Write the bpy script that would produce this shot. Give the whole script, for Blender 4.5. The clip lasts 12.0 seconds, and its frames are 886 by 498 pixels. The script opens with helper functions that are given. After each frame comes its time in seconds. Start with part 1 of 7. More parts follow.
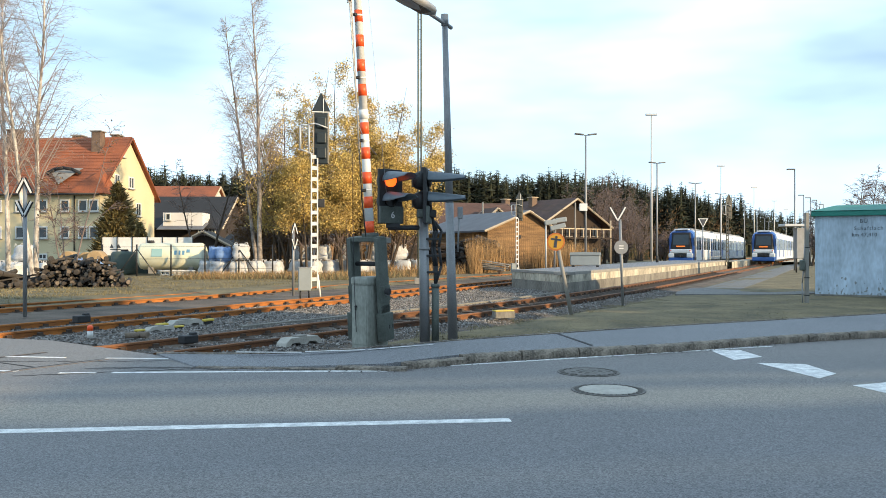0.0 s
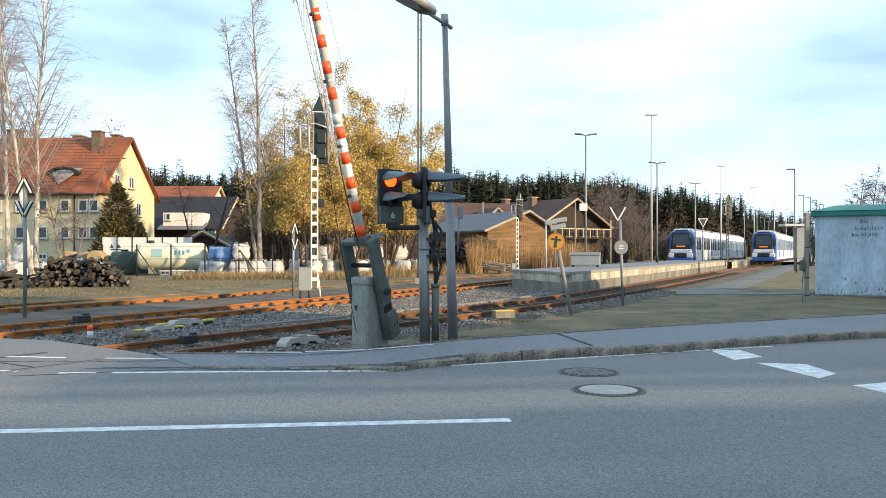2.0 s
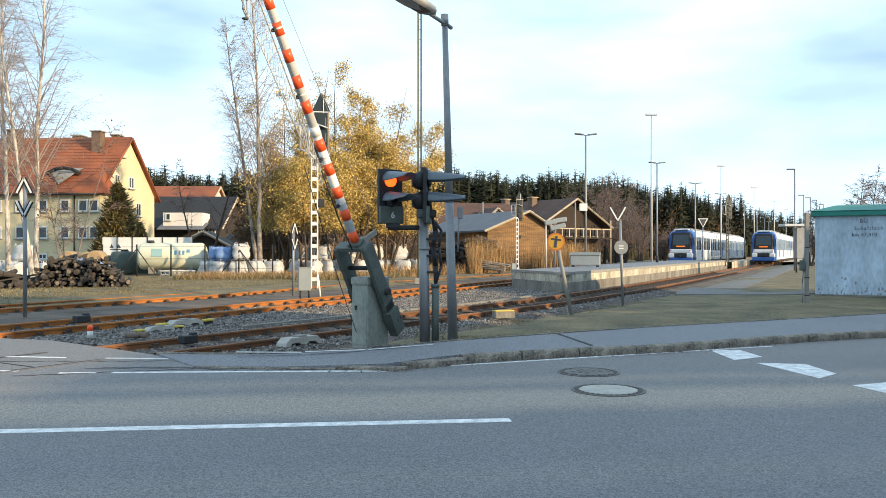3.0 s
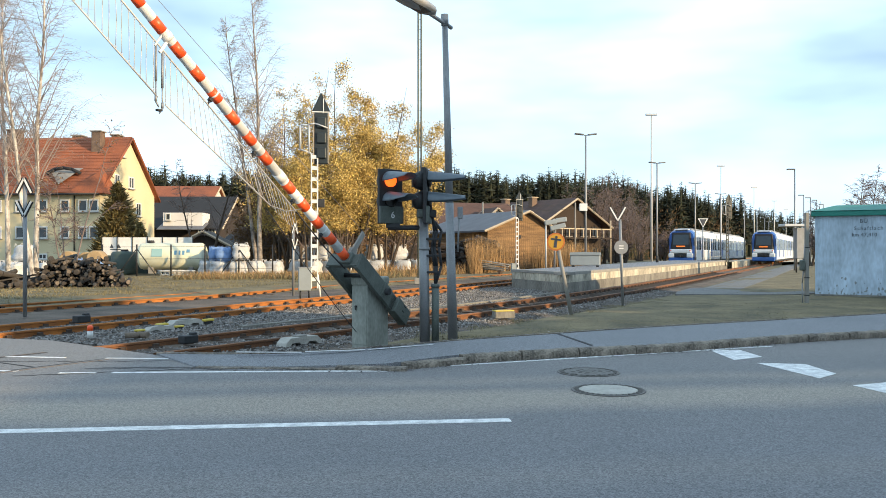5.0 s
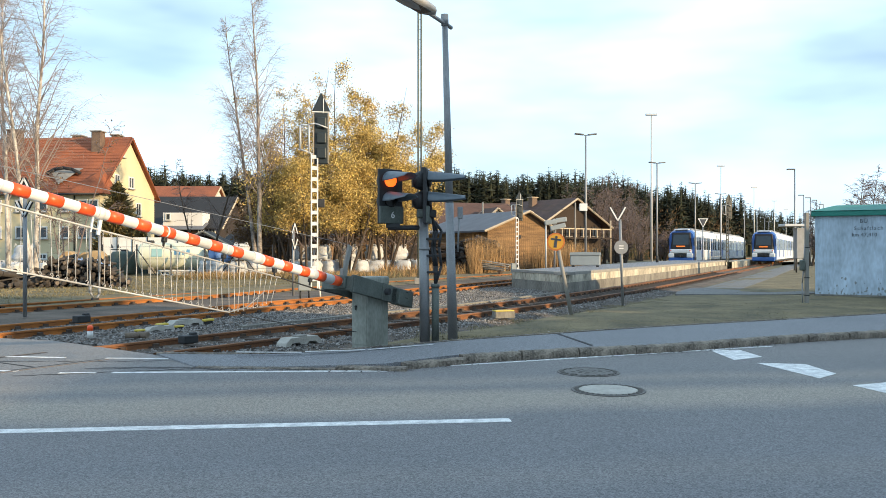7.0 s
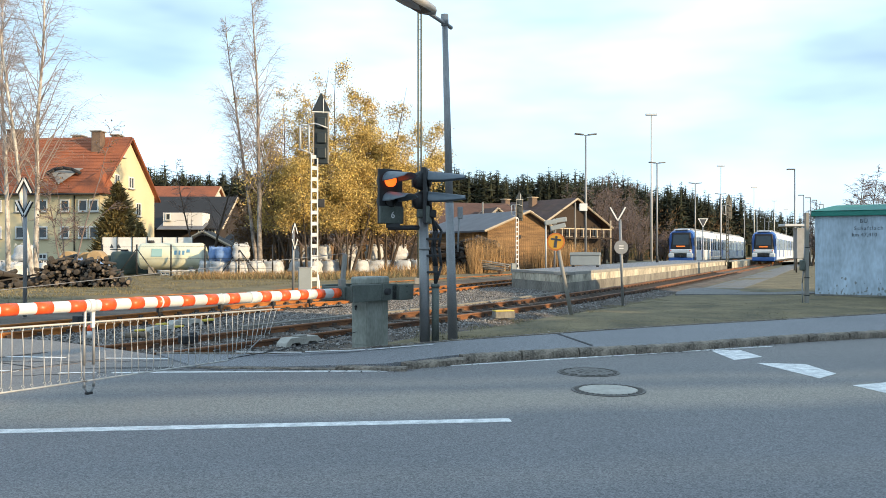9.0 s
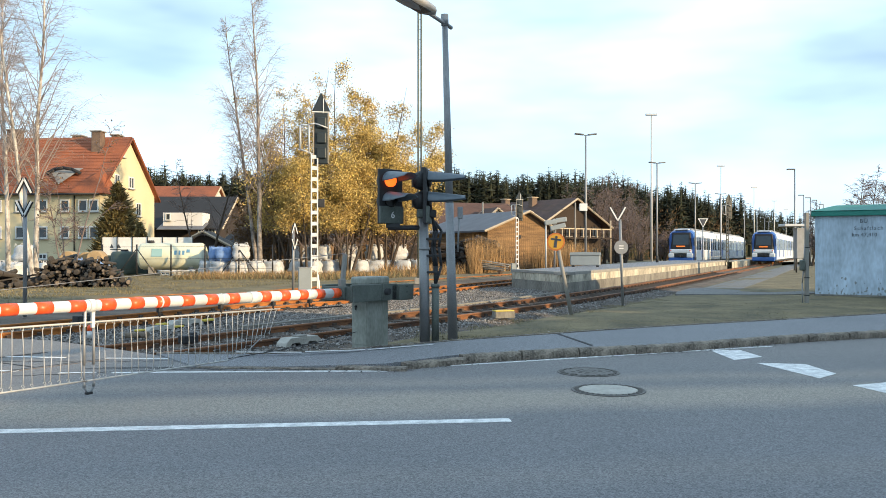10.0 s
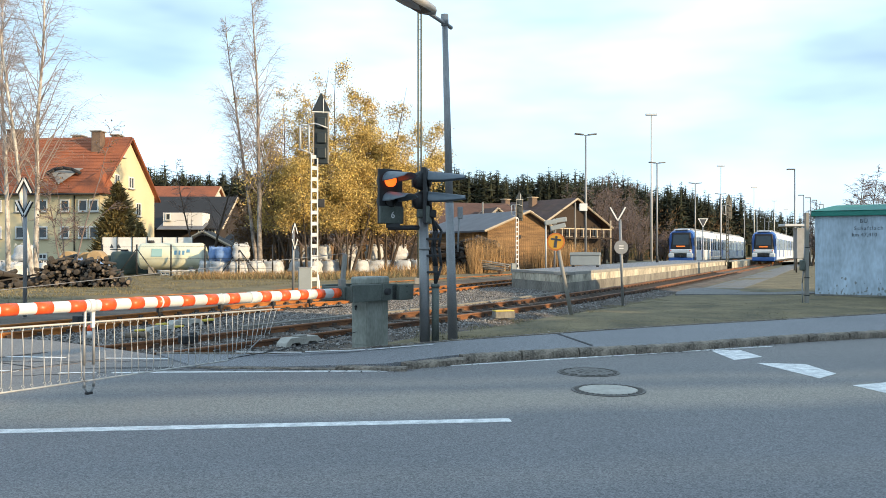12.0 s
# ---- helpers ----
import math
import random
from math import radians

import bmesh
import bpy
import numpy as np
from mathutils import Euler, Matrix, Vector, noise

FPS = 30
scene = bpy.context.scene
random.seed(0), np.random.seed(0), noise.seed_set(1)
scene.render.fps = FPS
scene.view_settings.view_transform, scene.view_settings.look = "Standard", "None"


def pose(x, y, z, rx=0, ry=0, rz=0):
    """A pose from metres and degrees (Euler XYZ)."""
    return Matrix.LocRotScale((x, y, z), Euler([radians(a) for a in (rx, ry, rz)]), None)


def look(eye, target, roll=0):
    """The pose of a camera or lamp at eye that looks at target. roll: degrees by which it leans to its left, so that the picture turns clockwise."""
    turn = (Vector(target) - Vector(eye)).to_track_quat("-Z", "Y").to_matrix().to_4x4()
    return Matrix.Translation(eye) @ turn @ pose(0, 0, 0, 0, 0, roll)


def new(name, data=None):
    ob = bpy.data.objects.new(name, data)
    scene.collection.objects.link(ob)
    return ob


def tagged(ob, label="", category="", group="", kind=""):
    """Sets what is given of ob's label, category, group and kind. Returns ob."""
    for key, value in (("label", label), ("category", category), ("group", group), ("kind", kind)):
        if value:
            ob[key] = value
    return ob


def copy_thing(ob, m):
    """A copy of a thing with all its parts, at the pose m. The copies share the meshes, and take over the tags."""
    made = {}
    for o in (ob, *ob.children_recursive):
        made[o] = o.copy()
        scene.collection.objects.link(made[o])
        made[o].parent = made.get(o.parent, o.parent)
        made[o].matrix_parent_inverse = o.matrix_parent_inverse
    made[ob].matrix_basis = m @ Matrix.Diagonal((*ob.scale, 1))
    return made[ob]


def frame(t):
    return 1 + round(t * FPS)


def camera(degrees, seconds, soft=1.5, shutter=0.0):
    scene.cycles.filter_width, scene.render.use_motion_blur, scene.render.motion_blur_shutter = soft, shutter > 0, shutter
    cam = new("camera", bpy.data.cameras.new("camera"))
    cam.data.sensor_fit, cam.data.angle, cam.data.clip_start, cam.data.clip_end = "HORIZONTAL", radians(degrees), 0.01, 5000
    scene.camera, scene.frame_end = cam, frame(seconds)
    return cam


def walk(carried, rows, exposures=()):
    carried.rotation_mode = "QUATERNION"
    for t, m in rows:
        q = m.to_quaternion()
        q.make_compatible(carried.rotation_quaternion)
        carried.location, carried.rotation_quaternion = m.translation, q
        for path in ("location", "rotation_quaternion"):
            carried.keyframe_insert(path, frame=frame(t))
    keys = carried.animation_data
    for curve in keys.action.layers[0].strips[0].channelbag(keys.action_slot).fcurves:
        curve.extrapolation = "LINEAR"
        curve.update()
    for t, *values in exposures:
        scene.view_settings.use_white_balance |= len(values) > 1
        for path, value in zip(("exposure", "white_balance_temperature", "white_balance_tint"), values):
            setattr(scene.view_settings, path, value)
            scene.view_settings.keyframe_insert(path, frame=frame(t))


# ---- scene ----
# camera: stands still
cam = camera(56.8, 12.0, soft=0.8)
EYE = (0.0, 0.0, 1.5)
STILL = look(EYE, (0.0, 100.0, 1.5 + 0.345))
walk(cam, [(0.0, STILL), (12.0, STILL)], exposures=[(0.0, 0.56, 5620, 2), (12.0, 0.56, 5620, 2)])

# daylight: low afternoon sun behind the viewer's shoulder, thin bright cloud
SUN_TURN, SUN_UP = radians(-31), radians(13.5)      # heading from +x, elevation
SUN_WAY = Vector((math.cos(SUN_TURN) * math.cos(SUN_UP), math.sin(SUN_TURN) * math.cos(SUN_UP), math.sin(SUN_UP)))


def daylight():
    w = bpy.data.worlds.new("sky")
    w.use_nodes = True
    scene.world = w
    n, l = w.node_tree.nodes, w.node_tree.links
    n.clear()
    out, bg = n.new("ShaderNodeOutputWorld"), n.new("ShaderNodeBackground")
    sky = n.new("ShaderNodeTexSky")
    sky.sky_type, sky.sun_disc = "NISHITA", False
    sky.sun_elevation, sky.sun_rotation = SUN_UP, radians(90) - SUN_TURN
    sky.air_density, sky.dust_density, sky.ozone_density = 1.0, 0.3, 1.2
    co, mp = n.new("ShaderNodeTexCoord"), n.new("ShaderNodeMapping")
    mp.inputs["Scale"].default_value = (1.0, 1.0, 3.5)
    cl = n.new("ShaderNodeTexNoise")
    cl.inputs["Scale"].default_value, cl.inputs["Detail"].default_value = 2.2, 4
    ramp = n.new("ShaderNodeValToRGB")
    ramp.color_ramp.elements[0].color = (0.22, 0.22, 0.22, 1)
    ramp.color_ramp.elements[0].position, ramp.color_ramp.elements[1].position = 0.30, 0.62
    mix = n.new("ShaderNodeMix")
    mix.data_type = "RGBA"
    mix.inputs["B"].default_value = (9.0, 10.2, 11.2, 1)
    l.new(co.outputs["Generated"], mp.inputs["Vector"])
    l.new(mp.outputs["Vector"], cl.inputs["Vector"])
    l.new(cl.outputs["Fac"], ramp.inputs["Fac"])
    l.new(ramp.outputs["Color"], mix.inputs["Factor"])
    l.new(sky.outputs["Color"], mix.inputs["A"])
    l.new(mix.outputs["Result"], bg.inputs["Color"])
    bg.inputs["Strength"].default_value = 0.09
    l.new(bg.outputs["Background"], out.inputs["Surface"])
    sun = new("sun", bpy.data.lights.new("sun", "SUN"))
    sun.data.energy, sun.data.angle, sun.data.color = 5.0, radians(0.6), (1.0, 0.66, 0.34)
    sun.matrix_world = look(SUN_WAY * 60, (0, 0, 0))


daylight()

# ---- materials ----
def mat(name, c1, c2=None, rough=0.8, metal=0.0, scale=3.0, fine=40.0, bump=0.15, space="Object", stretch=(1, 1, 1), glow=None, power=0.0, contrast=0.25, per_piece=0.0):
    """Two colours mixed by a coarse and a fine noise, with fine relief."""
    m = bpy.data.materials.new(name)
    m.use_nodes = True
    n, l = m.node_tree.nodes, m.node_tree.links
    p = n["Principled BSDF"]
    p.inputs["Roughness"].default_value, p.inputs["Metallic"].default_value = rough, metal
    if c2 is None:
        c2 = tuple(c * 0.72 for c in c1)
    co, mp = n.new("ShaderNodeTexCoord"), n.new("ShaderNodeMapping")
    mp.inputs["Scale"].default_value = stretch
    l.new(co.outputs[space], mp.inputs["Vector"])
    a, b = n.new("ShaderNodeTexNoise"), n.new("ShaderNodeTexNoise")
    a.inputs["Scale"].default_value, a.inputs["Detail"].default_value = scale, 5
    b.inputs["Scale"].default_value, b.inputs["Detail"].default_value = fine, 3
    l.new(mp.outputs["Vector"], a.inputs["Vector"])
    l.new(mp.outputs["Vector"], b.inputs["Vector"])
    av = n.new("ShaderNodeMath")
    av.operation = "MULTIPLY_ADD"
    av.inputs[1].default_value = 0.4
    l.new(b.outputs["Fac"], av.inputs[0])
    sc = n.new("ShaderNodeMath")
    sc.operation = "MULTIPLY"
    sc.inputs[1].default_value = 0.6
    l.new(a.outputs["Fac"], sc.inputs[0])
    l.new(sc.outputs[0], av.inputs[2])
    rg = n.new("ShaderNodeMapRange")
    rg.inputs["From Min"].default_value, rg.inputs["From Max"].default_value = 0.5 - contrast, 0.5 + contrast
    l.new(av.outputs[0], rg.inputs["Value"])
    mx = n.new("ShaderNodeMix")
    mx.data_type = "RGBA"
    mx.inputs["A"].default_value, mx.inputs["B"].default_value = (*c2, 1), (*c1, 1)
    l.new(rg.outputs["Result"], mx.inputs["Factor"])
    col = mx.outputs["Result"]
    if per_piece:
        hv, rnd, sm = n.new("ShaderNodeHueSaturation"), n.new("ShaderNodeNewGeometry"), n.new("ShaderNodeMapRange")
        sm.inputs["To Min"].default_value, sm.inputs["To Max"].default_value = 1 - per_piece, 1 + per_piece
        l.new(rnd.outputs["Random Per Island"], sm.inputs["Value"])
        l.new(sm.outputs["Result"], hv.inputs["Value"])
        l.new(col, hv.inputs["Color"])
        col = hv.outputs["Color"]
    l.new(col, p.inputs["Base Color"])
    if bump:
        bp = n.new("ShaderNodeBump")
        bp.inputs["Strength"].default_value, bp.inputs["Distance"].default_value = bump, 0.02
        l.new(b.outputs["Fac"], bp.inputs["Height"])
        l.new(bp.outputs["Normal"], p.inputs["Normal"])
    if glow:
        p.inputs["Emission Color"].default_value, p.inputs["Emission Strength"].default_value = (*glow, 1), power
    return m


def asphalt(name, base, grain, sun_lanes):
    """Stone-flecked asphalt; the flag adds paler, warmer strips along the road, weak sunlight and tyre wear put into
    the colour.
    """
    m = mat(name, base, tuple(c * 0.74 for c in base), 0.85, 0, 0.5, 60, 0.5, contrast=0.3)
    n, l = m.node_tree.nodes, m.node_tree.links
    p = n["Principled BSDF"]
    col = p.inputs["Base Color"].links[0].from_socket
    co = n.new("ShaderNodeTexCoord")
    if sun_lanes:
        mp, sep, wob = n.new("ShaderNodeMapping"), n.new("ShaderNodeSeparateXYZ"), n.new("ShaderNodeTexNoise")
        mp.inputs["Rotation"].default_value = (0, 0, radians(-7))
        wob.inputs["Scale"].default_value = 0.5
        wob.inputs["Detail"].default_value = 4
        l.new(co.outputs["Object"], mp.inputs["Vector"])
        l.new(mp.outputs["Vector"], sep.inputs["Vector"])
        l.new(co.outputs["Object"], wob.inputs["Vector"])
        add = n.new("ShaderNodeMath")
        add.operation = "MULTIPLY_ADD"
        add.inputs[1].default_value = 0.7
        l.new(wob.outputs["Fac"], add.inputs[0])
        l.new(sep.outputs["Y"], add.inputs[2])
        rg = n.new("ShaderNodeMapRange")
        rg.inputs["From Min"].default_value, rg.inputs["From Max"].default_value = 4.0, 12.0
        l.new(add.outputs[0], rg.inputs["Value"])
        rp = n.new("ShaderNodeValToRGB")
        e = rp.color_ramp.elements
        e[0].position, e[0].color, e[1].position, e[1].color = 0.0, (0, 0, 0, 1), 1.0, (0.2, 0.2, 0.2, 1)
        # band positions across the road; the warm tint paints in weak sun over tyre wear
        for q, c in ((0.16, 0.0), (0.22, 0.12), (0.28, 0.0), (0.46, 0.05), (0.53, 0.7), (0.60, 0.75), (0.66, 0.1), (0.72, 0.45), (0.78, 0.1)):
            k = e.new(q)
            k.color = (c, c, c, 1)
        l.new(rg.outputs["Result"], rp.inputs["Fac"])
        mx = n.new("ShaderNodeMix")
        mx.data_type = "RGBA"
        mx.inputs["B"].default_value = (base[0] * 1.82, base[1] * 1.58, base[2] * 1.22, 1)
        l.new(rp.outputs["Color"], mx.inputs["Factor"])
        l.new(col, mx.inputs["A"])
        col = mx.outputs["Result"]
    sp = n.new("ShaderNodeTexVoronoi")
    sp.inputs["Scale"].default_value = grain
    sr = n.new("ShaderNodeValToRGB")
    sr.color_ramp.elements[0].position, sr.color_ramp.elements[0].color = 0.0, (0.42, 0.42, 0.42, 1)
    sr.color_ramp.elements[1].position, sr.color_ramp.elements[1].color = 1.0, (1.72, 1.70, 1.64, 1)
    l.new(co.outputs["Object"], sp.inputs["Vector"])
    sx = n.new("ShaderNodeSeparateColor")
    l.new(sp.outputs["Color"], sx.inputs["Color"])
    l.new(sx.outputs["Red"], sr.inputs["Fac"])
    mu = n.new("ShaderNodeMix")
    mu.data_type, mu.blend_type = "RGBA", "MULTIPLY"
    mu.inputs["Factor"].default_value = 0.75
    l.new(col, mu.inputs["A"])
    l.new(sr.outputs["Color"], mu.inputs["B"])
    l.new(mu.outputs["Result"], p.inputs["Base Color"])
    bp = n.new("ShaderNodeBump")
    bp.inputs["Strength"].default_value, bp.inputs["Distance"].default_value = 0.5, 0.006
    l.new(sp.outputs["Distance"], bp.inputs["Height"])
    l.new(bp.outputs["Normal"], p.inputs["Normal"])
    return m


ASPHALT = asphalt("asphalt", (0.172, 0.175, 0.188), 105.0, True)
WALKWAY = asphalt("walkway_asphalt", (0.212, 0.218, 0.238), 90.0, False)
KERB = mat("kerb_granite", (0.30, 0.26, 0.21), (0.05, 0.043, 0.036), 0.92, 0, 4, 32, 1.0, contrast=0.14)
PAINT = mat("road_paint", (0.86, 0.86, 0.84), (0.46, 0.46, 0.47), 0.7, 0, 9, 70, 0.3, contrast=0.13)
GRASS = mat("dry_ground", (0.215, 0.172, 0.088), (0.062, 0.055, 0.03), 0.95, 0, 0.9, 14, 0.9, contrast=0.15)
BALLAST = mat("ballast", (0.165, 0.13, 0.10), (0.04, 0.032, 0.025), 0.95, 0, 0.8, 26, 1.0, contrast=0.15)
STONE = mat("ballast_stone", (0.29, 0.275, 0.26), (0.075, 0.067, 0.061), 0.9, 0, 3, 30, 0.3, per_piece=0.75)
RUST = mat("rusty_rail", (0.46, 0.175, 0.028), (0.15, 0.055, 0.016), 0.7, 0.1, 1.5, 45, 0.4, contrast=0.2)
RAILTOP = mat("rail_head", (0.15, 0.13, 0.115), (0.08, 0.068, 0.06), 0.5, 0.3, 4, 40, 0.1)
SLEEPER = mat("timber_sleeper", (0.085, 0.06, 0.042), (0.04, 0.03, 0.024), 0.95, 0, 3, 30, 0.6)
CONCRETE = mat("concrete", (0.34, 0.325, 0.295), (0.17, 0.162, 0.15), 0.9, 0, 1.4, 35, 0.4)
OLDCON = mat("stained_concrete", (0.27, 0.255, 0.22), (0.075, 0.07, 0.062), 0.92, 0, 1.1, 20, 0.4, stretch=(1, 1, 0.35), contrast=0.14)
HUTWALL = mat("hut_render", (0.55, 0.655, 0.77), (0.27, 0.325, 0.385), 0.85, 0, 1.8, 14, 0.25, stretch=(1, 1, 0.3), contrast=0.18)
HUTROOF = mat("green_sheet", (0.03, 0.22, 0.17), (0.02, 0.15, 0.12), 0.5, 0, 2, 30, 0.1)
STEEL = mat("galvanised_steel", (0.33, 0.335, 0.34), (0.19, 0.195, 0.205), 0.55, 0.45, 3, 50, 0.1)
GREYPAINT = mat("grey_green_paint", (0.125, 0.142, 0.125), (0.055, 0.064, 0.056), 0.6, 0.1, 3, 40, 0.15, contrast=0.18)
BOXPAINT = mat("box_paint", (0.33, 0.345, 0.305), (0.15, 0.158, 0.135), 0.6, 0.0, 2.6, 30, 0.15, stretch=(1, 1, 0.4), contrast=0.16)
DARK = mat("dark_metal", (0.035, 0.037, 0.04), (0.02, 0.02, 0.022), 0.6, 0.3, 5, 40, 0.1)
BLACK = mat("black_rubber", (0.018, 0.018, 0.02), None, 0.7, 0, 5, 40, 0.1)
WHITE = mat("white_paint", (0.76, 0.76, 0.74), (0.58, 0.58, 0.56), 0.45, 0, 3, 40, 0.08)
RED = mat("orange_red_film", (0.88, 0.11, 0.016), (0.72, 0.08, 0.012), 0.4, 0, 3, 40, 0.05)
HOOD = mat("grey_hood", (0.15, 0.18, 0.21), (0.085, 0.105, 0.125), 0.5, 0.1, 3, 30, 0.1)
LIT = mat("lit_lamp", (1.0, 0.2, 0.03), None, 0.4, 0, 3, 30, 0, glow=(1.0, 0.105, 0.006), power=1.7)
LENS = mat("dark_lens", (0.02, 0.02, 0.02), None, 0.15, 0, 3, 30, 0)
ROOFTILE = mat("clay_tiles", (0.33, 0.10, 0.037), (0.14, 0.05, 0.027), 0.85, 0, 0.5, 9, 0.5, contrast=0.16)
BROWNROOF = mat("brown_roof", (0.105, 0.056, 0.04), (0.05, 0.028, 0.022), 0.85, 0, 0.8, 8, 0.5, contrast=0.17)
GREYROOF = mat("grey_roof", (0.17, 0.17, 0.185), (0.10, 0.10, 0.11), 0.8, 0, 0.9, 14, 0.3)
DARKROOF = mat("dark_roof", (0.022, 0.023, 0.027), (0.013, 0.013, 0.015), 0.85, 0, 0.9, 14, 0.3)
YELLOW = mat("yellow_plaster", (0.66, 0.575, 0.37), (0.54, 0.465, 0.29), 0.9, 0, 0.7, 20, 0.15)
PLINTH = mat("grey_plinth", (0.20, 0.20, 0.19), (0.13, 0.13, 0.125), 0.9, 0, 1, 20, 0.2)
PLASTER = mat("white_plaster", (0.72, 0.70, 0.66), (0.6, 0.58, 0.55), 0.9, 0, 0.8, 20, 0.15)
WOOD = mat("orange_boards", (0.31, 0.185, 0.078), (0.07, 0.042, 0.022), 0.85, 0, 1.0, 10, 0.4, stretch=(0.7, 0.7, 5), contrast=0.15)
DARKWOOD = mat("dark_boards", (0.045, 0.031, 0.022), (0.022, 0.015, 0.011), 0.9, 0, 1.5, 14, 0.4, stretch=(5, 5, 0.7))
PALEWOOD = mat("pale_boards", (0.5, 0.42, 0.31), (0.36, 0.29, 0.2), 0.85, 0, 1.5, 14, 0.3)
GLASS = mat("window_glass", (0.05, 0.06, 0.07), (0.03, 0.035, 0.04), 0.08, 0, 1, 5, 0)
BRICK = mat("chimney_brick", (0.19, 0.13, 0.09), (0.085, 0.062, 0.05), 0.9, 0, 2, 14, 0.4, contrast=0.15)
BARK = mat("brown_bark", (0.105, 0.08, 0.058), (0.045, 0.034, 0.026), 0.95, 0, 2, 14, 0.8)
BIRCH = mat("birch_bark", (0.66, 0.62, 0.56), (0.10, 0.085, 0.075), 0.85, 0, 1.2, 5, 0.3, stretch=(2, 2, 0.9), contrast=0.13)
TWIG = mat("birch_twig", (0.22, 0.17, 0.155), (0.13, 0.10, 0.092), 0.9, 0, 2, 12, 0.2)
LEAFGOLD = mat("golden_leaf", (0.66, 0.50, 0.15), (0.33, 0.225, 0.06), 0.7, 0, 0.35, 6, 0, per_piece=0.5, contrast=0.16)
LEAFBROWN = mat("brown_leaf", (0.20, 0.115, 0.045), (0.11, 0.068, 0.03), 0.8, 0, 0.5, 6, 0, per_piece=0.4)
NEEDLE = mat("conifer_needles", (0.055, 0.07, 0.03), (0.026, 0.036, 0.017), 0.85, 0, 0.6, 8, 0, per_piece=0.35)
FARNEEDLE = mat("far_conifers", (0.058, 0.062, 0.030), (0.012, 0.016, 0.009), 0.9, 0, 0.12, 2, 0, per_piece=0.6)
REED = mat("dry_reed", (0.42, 0.27, 0.12), (0.20, 0.125, 0.055), 0.9, 0, 0.6, 8, 0, per_piece=0.5)
BLADE = mat("grass_blade", (0.29, 0.23, 0.115), (0.075, 0.075, 0.034), 0.9, 0, 0.35, 5, 0, per_piece=0.6)
TANK = mat("tank_paint", (0.74, 0.73, 0.54), (0.60, 0.60, 0.46), 0.5, 0, 1, 20, 0.05)
TRAINWHITE = mat("train_white", (0.74, 0.75, 0.76), (0.66, 0.67, 0.69), 0.35, 0, 0.6, 20, 0.02)
TRAINBLUE = mat("train_blue", (0.04, 0.125, 0.43), (0.03, 0.09, 0.31), 0.3, 0, 0.6, 20, 0.02)
TRAINGREY = mat("train_roof_grey", (0.30, 0.31, 0.33), (0.2, 0.21, 0.22), 0.6, 0, 1, 20, 0.1)
SACKWHITE = mat("white_sack", (0.68, 0.68, 0.67), (0.30, 0.31, 0.33), 0.75, 0, 3.2, 14, 0.8)
SACKBLUE = mat("blue_tarp", (0.26, 0.38, 0.66), (0.11, 0.20, 0.42), 0.55, 0, 3.5, 14, 0.7)
LOGEND = mat("log_end", (0.25, 0.20, 0.15), (0.085, 0.066, 0.05), 0.9, 0, 6, 30, 0.3, per_piece=0.6)
SIGNYELLOW = mat("sign_yellow", (0.72, 0.37, 0.03), (0.6, 0.3, 0.025), 0.5, 0, 3, 30, 0.03)
YELLOWPAINT = mat("yellow_paint", (0.62, 0.47, 0.05), (0.42, 0.33, 0.06), 0.6, 0, 5, 30, 0.2)
LETTER = mat("dark_lettering", (0.06, 0.07, 0.085), None, 0.7, 0, 3, 30, 0)

TAR = mat("tar", (0.03, 0.03, 0.032), (0.018, 0.018, 0.02), 0.8, 0, 4, 50, 0.5)
CASTIRON = mat("cast_iron", (0.20, 0.19, 0.175), (0.08, 0.078, 0.075), 0.7, 0.3, 4, 50, 0.4)
WIRE = mat("pale_wire", (0.60, 0.59, 0.56), (0.36, 0.35, 0.335), 0.5, 0.1, 6, 60, 0.05)
LANTERN = mat("lantern_grey", (0.40, 0.40, 0.40), (0.3, 0.3, 0.3), 0.5, 0.1, 3, 40, 0.05)
DARKGLASS = mat("lantern_glass", (0.035, 0.037, 0.04), None, 0.25, 0, 3, 40, 0)
PLATWALL = mat("platform_wall", (0.62, 0.57, 0.45), (0.14, 0.128, 0.105), 0.92, 0, 0.9, 14, 0.4, stretch=(1, 1, 0.35), contrast=0.14)

STAIN = mat("damp_stain", (0.17, 0.185, 0.19), (0.30, 0.325, 0.345), 0.9, 0, 8, 40, 0.1)
SKYGLASS = mat("windscreen_glass", (0.035, 0.05, 0.065), (0.025, 0.035, 0.045), 0.06, 0, 1, 5, 0)
LAMPGLASS = mat("lamp_glass", (0.75, 0.75, 0.72), None, 0.15, 0, 3, 30, 0)
DISPLAY = mat("display_glow", (0.3, 0.1, 0.02), None, 0.4, 0, 3, 30, 0, glow=(1.0, 0.22, 0.02), power=0.6)
PALEPOST = mat("weathered_wood", (0.30, 0.29, 0.26), (0.19, 0.18, 0.165), 0.9, 0, 3, 30, 0.4, stretch=(4, 4, 0.5))
SIGNRIM = mat("sign_rim", (0.62, 0.19, 0.03), (0.5, 0.15, 0.03), 0.5, 0, 3, 30, 0.03)
SIGNALBACK = mat("signal_back", (0.018, 0.028, 0.033), (0.010, 0.015, 0.018), 0.45, 0.1, 3, 30, 0.05)
CABINET = mat("cabinet_grey", (0.30, 0.33, 0.34), (0.22, 0.245, 0.255), 0.6, 0, 2, 30, 0.08)
DARKGREY = mat("dark_grey_head", (0.16, 0.165, 0.17), (0.1, 0.1, 0.11), 0.5, 0.2, 3, 30, 0.05)
